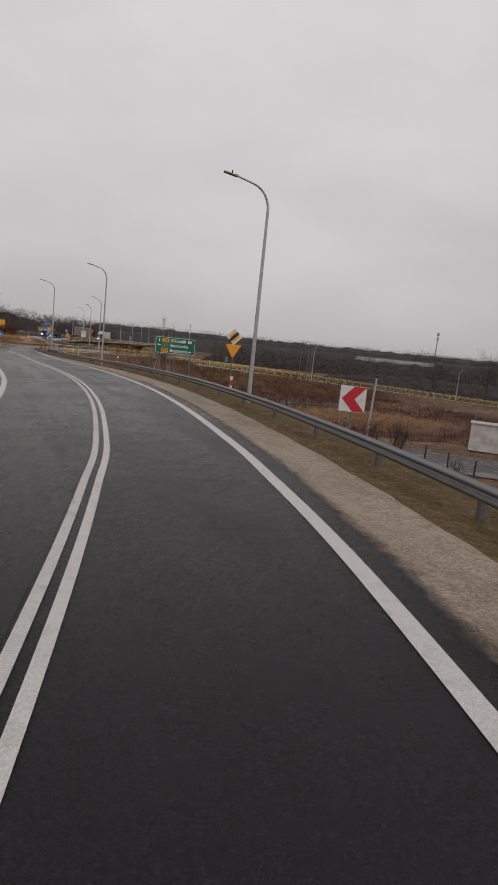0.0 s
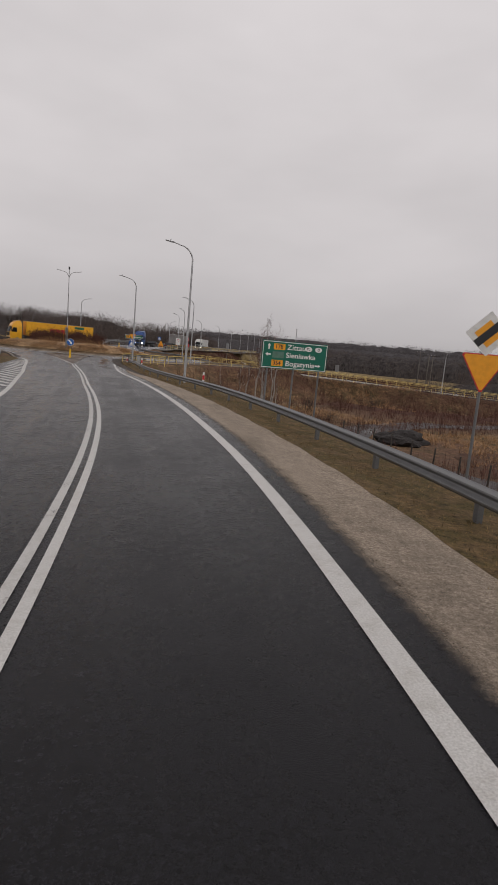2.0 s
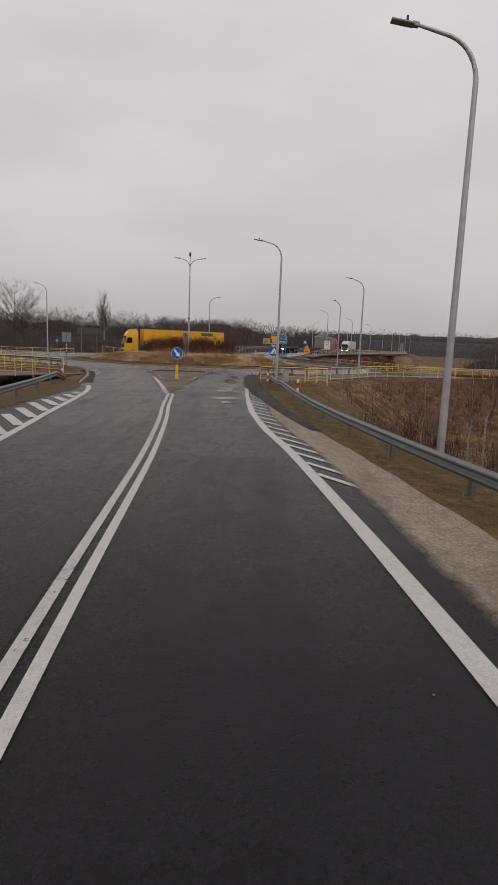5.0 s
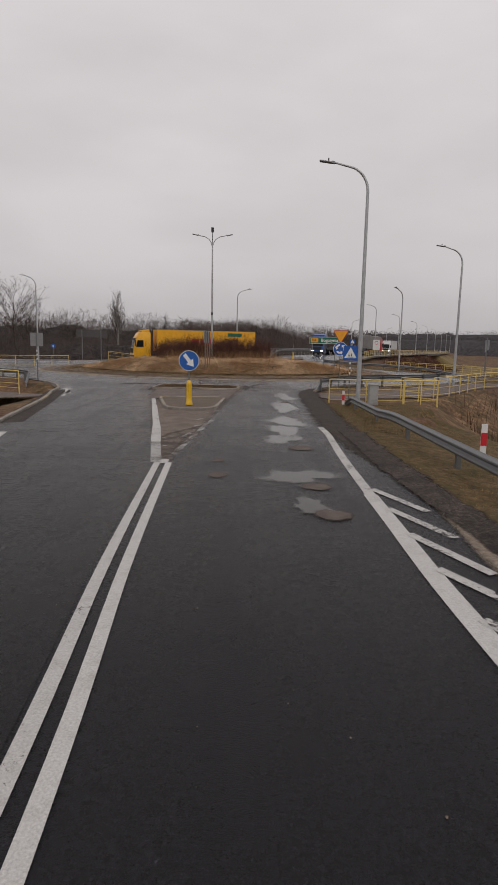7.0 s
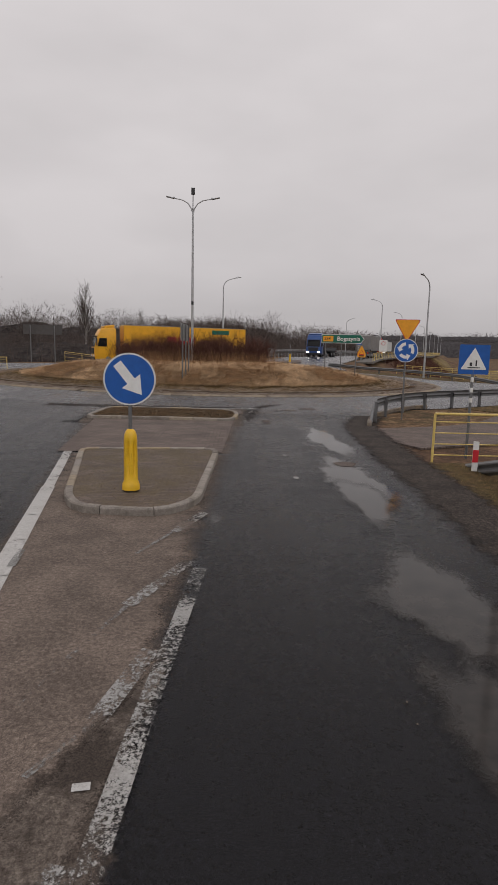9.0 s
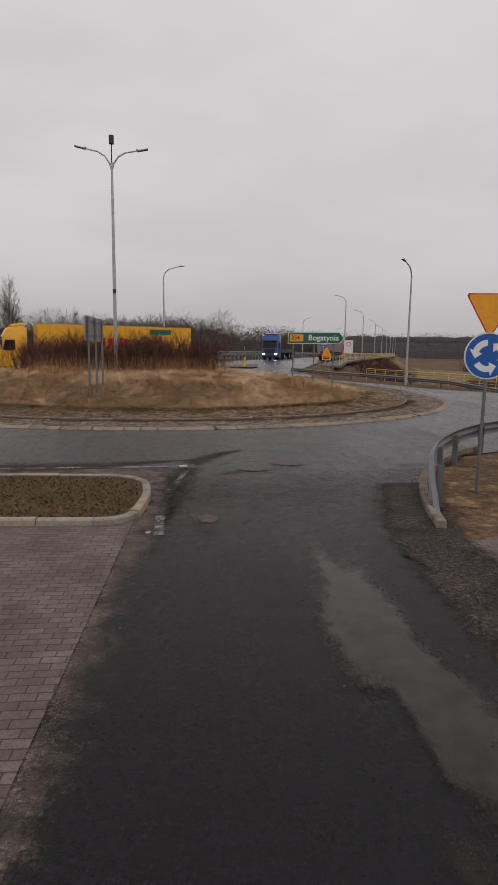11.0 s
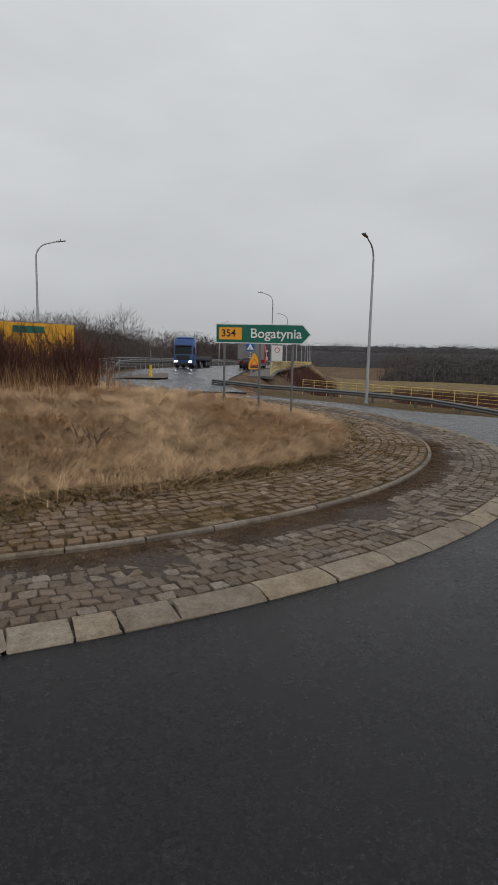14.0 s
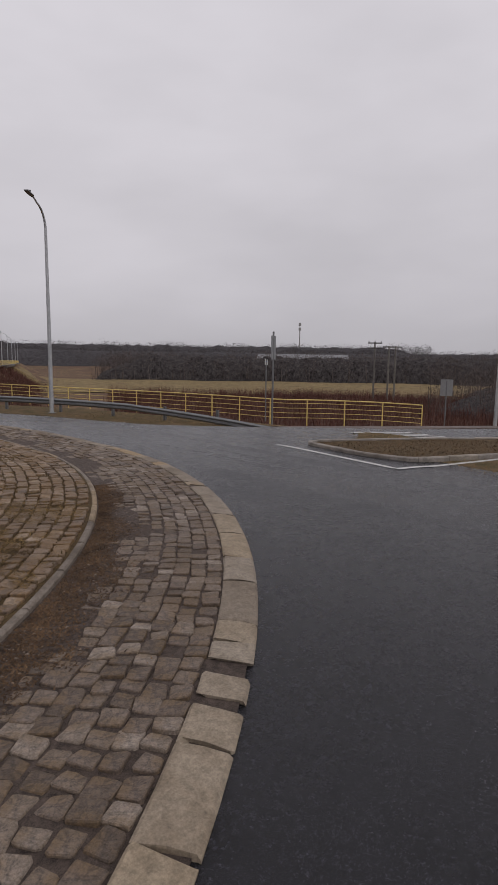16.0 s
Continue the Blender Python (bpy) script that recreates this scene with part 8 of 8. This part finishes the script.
# site cabin
cabin = thing("site_cabin", "white flat-roofed site cabin with one small window", "cabin", pose(40.6, -22.8, gz(40, -23) + 0.02, 0, 0, -46))
part("wall", box(bmesh.new(), 8.2, 3.0, 2.55, pose(0.6, 0, 0.1), 0.02), M_CONTAINER, cabin)
part("roof", box(bmesh.new(), 8.4, 3.2, 0.12, pose(0.6, 0, 2.65), 0.02), M_CABINET, cabin)
part("plinth", box(bmesh.new(), 8.1, 2.9, 0.14, pose(0.6, 0, -0.02)), M_RUST, cabin)
w = part("window_frame", box(bmesh.new(), 1.1, 0.06, 0.9, pose(-0.4, -1.51, 1.1), 0.01), M_TEXT_WHITE, cabin)
part("pane", box(bmesh.new(), 0.96, 0.02, 0.76, pose(-0.4, -1.545, 1.17)), M_GLASS, w)


def utility_pole(x, y, h, label="weathered utility pole with a cross arm", arms=1, double=False):
    o = thing("utility_pole", label, "utility pole", pose(x, y, gz(x, y), 0, 0, -55), "utility poles")
    for dx in ((-0.6, 0.6) if double else (0.0,)):
        part("mast", cyl(bmesh.new(), 0.2, 0.14, h + 0.4, 9, pose(dx, 0, -0.4)), M_CONCRETE, o)
    for k in range(arms):
        part("cross_arm", box(bmesh.new(), 3.6 if double else 2.6, 0.18, 0.2, pose(0, 0, h - 0.3 - 0.9 * k), 0.02), M_RUST, o)
    for dx in (-1.1, 0.0, 1.1):
        part("insulator", cyl(bmesh.new(), 0.08, 0.1, 0.4, 8, pose(dx, 0, h - 0.18)), M_CABINET, o)
    return o


utility_pole(94.4, 113.7, 10.9, arms=2)
utility_pole(96.8, 111.5, 10.3, "double utility pole with a wide cross arm", 1, True)
o = thing("lamp_pole", "old grey leaning pole with a small lamp on top", "lamp pole", pose(31.3, -13.0, gz(31.3, -13.0), 0, 3, 0))
part("pole", cyl(bmesh.new(), 0.13, 0.1, 6.4, 9, pose(0, 0, -0.3)), M_POLE, o)
bm = bmesh.new()
cyl(bm, 0.12, 0.3, 0.16, 12, pose(0, 0, 6.1))
cyl(bm, 0.3, 0.06, 0.2, 12, pose(0, 0, 6.26))
part("lamp_head", bm, M_RUST, o, "dark weathered lamp head")
o = thing("radio_mast", "thin distant radio mast with antennas", "radio mast", pose(655, 665, gz(655, 665)))
part("lattice", cyl(bmesh.new(), 1.1, 0.6, 62, 6), M_CABINET, o)
for z in (50, 57):
    part("antenna", cyl(bmesh.new(), 1.9, 1.9, 4.0, 8, pose(0, 0, z)), M_CABINET, o)
o = sign_thing("road_sign", 50.4, 73.9, gz(50.4, 73.9), 60, "grey back of a road sign on a post")
part("panel", plate(rect(-0.5, 4.2, 0.5, 5.6, 0.04), 0.0), M_SIGN_BACK, o)
post(5.5, o, 0.05)
for x, y, z, tall in ((24.4, 68.2, -0.3, 4.2),):
    o = sign_thing("road_sign", x, y, z, 60, "dark sign seen edge on behind the railing")
    part("panel", box(bmesh.new(), 0.04, 0.7, 1.1, pose(0, 0, tall - 1.3), 0.01), M_SIGN_BACK, o)
    post(tall, o, 0.045)


# far buildings
def shed(x, y, w, d, h, turn, wall_mat, label):
    o = thing("far_building", label, "building", pose(x, y, gz(x, y) - 0.3, 0, 0, turn), "far buildings")
    part("wall", box(bmesh.new(), w, d, h), wall_mat, o)
    bm = bmesh.new()
    prism(bm, [(-d / 2 - 0.4, h), (d / 2 + 0.4, h), (0, h + d * 0.16)], -w / 2 - 0.4, w / 2 + 0.4, Matrix.Rotation(radians(90), 4, "Z") @ Matrix.Rotation(radians(90), 4, "X"))
    part("roof", bm, wall_mat, o)
    for k in range(int(w / 6)):
        part("window", box(bmesh.new(), 2.4, 0.1, 1.2, pose(-w / 2 + 3 + 6 * k, -d / 2 - 0.02, h * 0.55)), M_GLASS, o)
    return o


shed(312, 336, 64, 20, 9.2, -48, M_HALL, "long pale industrial hall far across the fields")


# ---------------------------------------------------------------- verge grass
def strip_spots(line, lo, hi, n, seed, y0=-74, y1=30):
    rs_ = np.random.RandomState(seed)
    ln = line[(line[:, 1] > y0) & (line[:, 1] < y1)]
    t = np.gradient(ln, axis=0)
    t /= np.hypot(t[:, 0], t[:, 1])[:, None]
    i = rs_.randint(0, len(ln), n)
    d = lo + (hi - lo) * rs_.rand(n)
    xy = ln[i] + np.stack([t[i, 1], -t[i, 0]], 1) * d[:, None] + rs_.randn(n, 2) * 0.15
    keep_ = np.array([noise.noise(Vector((float(x) * 0.8, float(y) * 0.8, 2.0))) > rs_.rand() * 0.9 - 0.55 for x, y in xy])
    return xy[keep_]


xy = strip_spots(EDGE, 1.68, 4.6, 170000, 81, -66, 16)
blades("verge_grass", np.c_[xy, verge_z(xy[:, 0], xy[:, 1]) - 0.01], (0.03, 0.12), (0.3, 1.4), 0.0026, M_BLADE, "short brown and green grass beside the gravel", 82, 0.5, bent=False)
xy = strip_spots(EDGE, 4.5, 10.5, 26000, 83, -66, 30)
blades("slope_grass", np.c_[xy, ground_z(xy[:, 0], xy[:, 1]) - 0.02], (0.15, 0.45), (0.4, 1.3), 0.009, M_BLADE, "long dry grass on the embankment slope", 84, 0.6, bent=False)
rs = np.random.RandomState(85)
a, r = np.radians(rs.uniform(60, 155, 9000)), rs.uniform(R_OUT + 0.3, R_OUT + 3.4, 9000)
blades("ring_verge_grass", np.stack([HUB[0] + r * np.sin(a), HUB[1] + r * np.cos(a), shelf(HUB[0] + r * np.sin(a), HUB[1] + r * np.cos(a)) - 0.02], 1), (0.04, 0.16), (0.3, 1.1), 0.005, M_BLADE, "short brown and green grass by the guardrail", 86, 0.5, bent=False)
a = np.radians(rs.uniform(110, 240, 90000))
r = R_INNER + 0.02 + np.abs(rs.randn(90000)) * (0.10 + 0.16 * (1 + np.sin(a * 31) * np.sin(a * 17 + 1)))
blades("kerb_weeds", np.stack([*island_xy(r, a), np.full(90000, 0.074)], 1), (0.015, 0.05), (0.8, 1.5), 0.005, M_LITTER, "mossy weeds along the inner kerb", 88, 0.4, bent=False)
a, r = np.radians(rs.uniform(110, 240, 130000)), rs.uniform(R_GRASS, R_INNER - 0.2, 130000)
keep = np.array([noise.noise(Vector((float(x), float(y), 5.0))) > -0.12 for x, y in zip(r * np.sin(a) * 1.2, r * np.cos(a) * 1.2)])
blades("paving_weeds", np.stack([*island_xy(r, a), island_z(r) + 0.014], 1)[keep], (0.018, 0.055), (0.9, 1.55), 0.005, M_MOSS, "moss and weeds between the setts", 90, 0.4, bent=False)

# litter and moss on the narrow islands, grass by the crossing
def inside(outline, n, seed):
    rs_ = np.random.RandomState(seed)
    q = np.array(outline)
    p = q.min(0) + (q.max(0) - q.min(0)) * rs_.rand(n, 2)
    hit_ = np.zeros(n, bool)
    for (x0, y0), (x1, y1) in zip(q, np.roll(q, -1, axis=0)):
        hit_ ^= ((y0 > p[:, 1]) != (y1 > p[:, 1])) & (p[:, 0] < (x1 - x0) * (p[:, 1] - y0) / (y1 - y0 + 1e-12) + x0)
    return p[hit_]


for n, (ring, z, count, size_) in enumerate(((inset(isl2, 0.2), 0.09, 9000, (0.015, 0.07)), (inset(isl3, 0.25), 0.06, 12000, (0.015, 0.07)), (inset(isl1, 0.25), 0.094, 5000, (0.006, 0.022)))):
    xy = inside(ring, count, 95 + n)
    blades("island_moss", np.c_[xy, np.full(len(xy), z)], size_, (0.5, 1.5), 0.17 * size_[1], M_LITTER, "brown moss and leaf litter on the traffic island", 97 + n, 0.3, bent=False)
verge_c = ribbon("crossing_verge", spline([(2.5, 14), (2.2, 17.5), (2.12, 21), (2.15, 26), (2.4, 31.2)], 0.5), spline([(7.4, 14), (7.3, 17.5), (7.2, 20.5), (7.0, 26), (6.8, 31.2)], 0.5), lambda x, y: np.maximum(ground_z(x, y), -0.4), M_VERGE, None, 6, 0.03)
tagged(verge_c, "short brown and green grass by the crossing", "verge", kind="structure")
xy = inside([(2.75, 15), (6.6, 15), (6.5, 31), (2.75, 31), (2.42, 24), (2.4, 19)], 48000, 99)
blades("crossing_grass", np.c_[xy, np.maximum(ground_z(xy[:, 0], xy[:, 1]), -0.4) + 0.02], (0.03, 0.12), (0.3, 1.3), 0.003, M_BLADE, "short brown and green grass by the crossing", 100, 0.5, bent=False)


# ---------------------------------------------------------------- pieces: kerbs and setts
kerb_stones(isl1, splitter, 0.8, 0.13, 0.12, material=M_KERB_GREY, seed=2)
kerb_stones(isl2, splitter2, 0.8, 0.14, 0.12, material=M_KERB_GREY, seed=3)
kerb_stones(isl3, splitter3, 0.9, 0.15, 0.14, -0.03, material=M_KERB_GREY, seed=4)
kerb_stones(isl4, splitter4, 0.9, 0.16, 0.14, 0.35, material=M_KERB_GREY, seed=5)
kerb_stones([tuple(p) for p in RIGHT_SIDE[(RIGHT_SIDE[:, 1] > 37.0) & (RIGHT_SIDE[:, 1] < 44)]][::-1][::2], ring_road, 0.9, 0.15, 0.12, 0.0, False, M_KERB_OLD, seed=6)
kerb_stones([tuple(p) for p in LEFT_SIDE[(LEFT_SIDE[:, 1] > 21.5) & (LEFT_SIDE[:, 1] < 43)]][::2], road, 0.9, 0.15, 0.1, 0.0, False, M_KERB_GREY, seed=7)


def curved_stone(r0, r1, a0, a1, profile, parent, material, name, rnd, jag=0.0):
    """One stone between two bearings; profile: (share of the width from the inner edge, height)."""
    bm = bmesh.new()
    rings = []
    m = 2
    for j in range(m + 1):
        a = a0 + (a1 - a0) * j / m
        ring = []
        for u, v in profile:
            aj = a + (rnd.gauss(0, jag) / r1 if j in (0, m) else 0)
            rr_ = r0 + (r1 - r0) * u
            px, py = (float(c) for c in island_xy(rr_, aj))
            ring.append(bm.verts.new((px, py, v + float(tilt(py)) + (rnd.gauss(0, 0.004) if v > 0 else 0))))
        rings.append(ring)
    c = len(profile)
    for p, q in zip(rings[:-1], rings[1:]):
        for j in range(c):
            bm.faces.new((p[j], p[(j + 1) % c], q[(j + 1) % c], q[j]))
    bm.faces.new(rings[0][::-1])
    bm.faces.new(rings[-1])
    bmesh.ops.recalc_face_normals(bm, faces=bm.faces)
    return part(name, bm, material, parent)


rnd = random.Random(21)
broken = ((136.9, 0.22), (138.6, 0.15), (112.0, 0.2), (171.0, 0.1), (205.0, 0.2))  # bearings and widths of crumbled places
a = 0.0
while a < 2 * math.pi - 0.03:
    L = rnd.choice((1.0, 1.0, 0.95, 0.55, 0.5, 0.4, 0.8))
    da = min(L / R_KERB, 2 * math.pi - a)
    skip = 0.0
    for g, w in broken:
        if a + 0.08 / R_KERB < radians(g) < a + da + w / R_KERB:
            da, skip = radians(g) - a - w / 2 / R_KERB, w / R_KERB
    curved_stone(R_KERB - 0.37, R_KERB, a + 0.0011, a + da - 0.0011, [(0, -0.1), (0, 0.062), (0.06, 0.075), (0.5, 0.07), (0.93, 0.036), (1.0, 0.016), (1.0, -0.1)], apron, M_KERB, "kerb_stone", rnd, 0.03 if skip else 0.011)
    a += da + skip
a = 0.0
while a < 2 * math.pi - 0.03:
    da = min(1.0 / R_INNER, 2 * math.pi - a)
    curved_stone(R_INNER - 0.085, R_INNER, a + 0.0008, a + da - 0.0008, [(0, -0.05), (0, 0.122), (0.15, 0.132), (0.8, 0.13), (1.0, 0.112), (1.0, -0.05)], island, M_KERB_OLD, "kerb_stone", rnd, 0.003)
    a += da


def sett_verts(cx, cy, z, w, l, turn, rs_, high=0.018, uneven=0.005):
    """The corners of one rough, worn stone."""
    j = np.repeat(rs_.randn(4, 2) * 0.0075, 2, axis=0) + rs_.randn(8, 2) * 0.0045
    base = np.array([(-0.5, -0.39), (-0.39, -0.5), (0.39, -0.5), (0.5, -0.39), (0.5, 0.39), (0.39, 0.5), (-0.39, 0.5), (-0.5, 0.39)])
    out = []
    t = rs_.randn(3) * uneven
    for scale, h in ((1.05, -0.04), (1.0, high * 0.55), (0.92, high)):
        q = base * (w * scale, l * scale) + j
        u, v = q[:, 0] * math.cos(turn) - q[:, 1] * math.sin(turn), q[:, 0] * math.sin(turn) + q[:, 1] * math.cos(turn)
        hh = z + h + (t[0] * base[:, 0] * 2 + t[1] * base[:, 1] * 2 + t[2] if h > 0 else 0 * base[:, 0])
        out += [(cx + u[k], cy + v[k], hh[k]) for k in range(8)]
    return out


SETT_FACES = [(k, (k + 1) % 8, 8 + (k + 1) % 8, 8 + k) for k in range(8)] + [(8 + k, 8 + (k + 1) % 8, 16 + (k + 1) % 8, 16 + k) for k in range(8)] + [tuple(range(16, 24))]


def sett_field(name, centres, z_of, size, parent, near, material, far_material, label, seed, holes=0.0, sink=None):
    """Setts: those within the given stretch are parts of their own, the rest one joined mesh."""
    rs_ = np.random.RandomState(seed)
    shapes = []
    for k in range(8):
        v = np.array(sett_verts(0, 0, 0, size, size * 0.98, 0, rs_))
        me = bpy.data.meshes.new("sett")
        me.from_pydata([tuple(p) for p in v], [], SETT_FACES)
        me.materials.append(material)
        shapes.append(me)
    verts, faces, single = [], [], 0
    for x, y, turn in centres:
        if rs_.rand() < holes:
            continue
        down = sink(x, y) if sink else 0.0
        if down > 0.021:
            continue
        z = z_of(x, y) + float(tilt(y)) - down
        w = size * (0.92 + 0.16 * rs_.rand())
        if near(x, y) and single < 300:
            ob = new("sett", shapes[rs_.randint(8)])
            ob.parent = parent
            ob.matrix_basis = pose(x, y, z + rs_.randn() * 0.004, 0, 0, math.degrees(turn) + 90 * rs_.randint(4)) @ Matrix.Diagonal((w / size, w / size, 1, 1))
            single += 1
        else:
            b = len(verts)
            verts += sett_verts(x, y, z, w, size * (0.9 + 0.16 * rs_.rand()), turn, rs_)
            faces += [tuple(b + k for k in f) for f in SETT_FACES]
    ob = mesh_from(name, verts, faces, far_material, parent)
    return tagged(ob, label, kind="stuff")


def ring_centres(r_in, r_out, pitch, seed):
    rs_ = np.random.RandomState(seed)
    out = []
    rows = int(round((r_out - r_in) / pitch))
    for j in range(rows):
        r_ = r_in + (j + 0.5) * (r_out - r_in) / rows
        n_ = int(2 * math.pi * r_ / pitch)
        off = rs_.rand()
        for k in range(n_):
            a_ = 2 * math.pi * (k + off) / n_ + rs_.randn() * 0.0009
            rj = r_ + rs_.randn() * 0.006
            px, py = (float(c) for c in island_xy(rj, a_))
            out.append((px, py, -a_ + rs_.randn() * 0.045))
    return out


def apron_z(x, y):
    return float(np.interp(island_polar(x, y)[0], [R_INNER, R_KERB - 0.35], [0.074, 0.052]))


def apron_sink(x, y):
    """Stones near the inner kerb lie under grit."""
    r_ = float(island_polar(x, y)[0])
    return 0.02 * max(0.0, noise.noise(Vector((x * 0.6, y * 0.6, 1.0)))) + 0.05 * min(1.0, max(0.0, (R_INNER + 0.68 - r_) * 1.2 + 0.9 * noise.noise(Vector((x * 0.9, y * 0.9, 8.0)))))


rs = np.random.RandomState(77)
n = 4200
ga, gr = np.radians(rs.uniform(110, 235, n)), R_INNER + 0.1 + np.abs(rs.randn(n)) * 0.45
gx, gy = island_xy(ga * 0 + gr, ga)
gs = 0.005 + 0.017 * rs.rand(n) ** 2
knob = np.array([(1, 0, 0), (0.2, 0.8, 0.1), (-0.9, 0.2, 0), (-0.1, -0.75, 0), (0.1, 0.1, 0.6), (0, 0, -0.5)])
gv = (np.stack([gx, gy, np.interp(gr, [R_INNER, R_KERB - 0.35], [0.076, 0.056])], 1)[:, None, :] + (knob[None] + rs.randn(n, 6, 3) * 0.15) * gs[:, None, None]).reshape(-1, 3)
gf = [(6 * k + p, 6 * k + q, 6 * k + t) for k in range(n) for p, q, t in ((0, 1, 4), (1, 2, 4), (2, 3, 4), (3, 0, 4), (1, 0, 5), (2, 1, 5), (3, 2, 5), (0, 3, 5))]
tagged(mesh_from("grit", gv, gf, M_SETT_FAR), "loose stones in the dirt by the inner kerb", "grit", kind="stuff")
sett_field("setts", ring_centres(R_INNER + 0.06, R_KERB - 0.385, 0.192, 31), apron_z, 0.172, apron, lambda x, y: 4.4 < x < 8.2 and y < 53.6, M_SETT, M_SETT_FAR, "rows of grey granite setts", 32, 0.01, apron_sink)
sett_field("setts", ring_centres(R_GRASS - 0.15, R_INNER - 0.12, 0.196, 33), lambda x, y: float(island_z(island_polar(x, y)[0])) + 0.004, 0.172, island, lambda x, y: 3.6 < x < 7.6 and y < 55.0, M_SETT_MOSSY_ONE, M_SETT_MOSSY, "mossy rows of granite setts", 34, 0.06, lambda x, y: 0.022 * max(0.0, noise.noise(Vector((x * 0.8, y * 0.8, 4.0))) + 0.2))
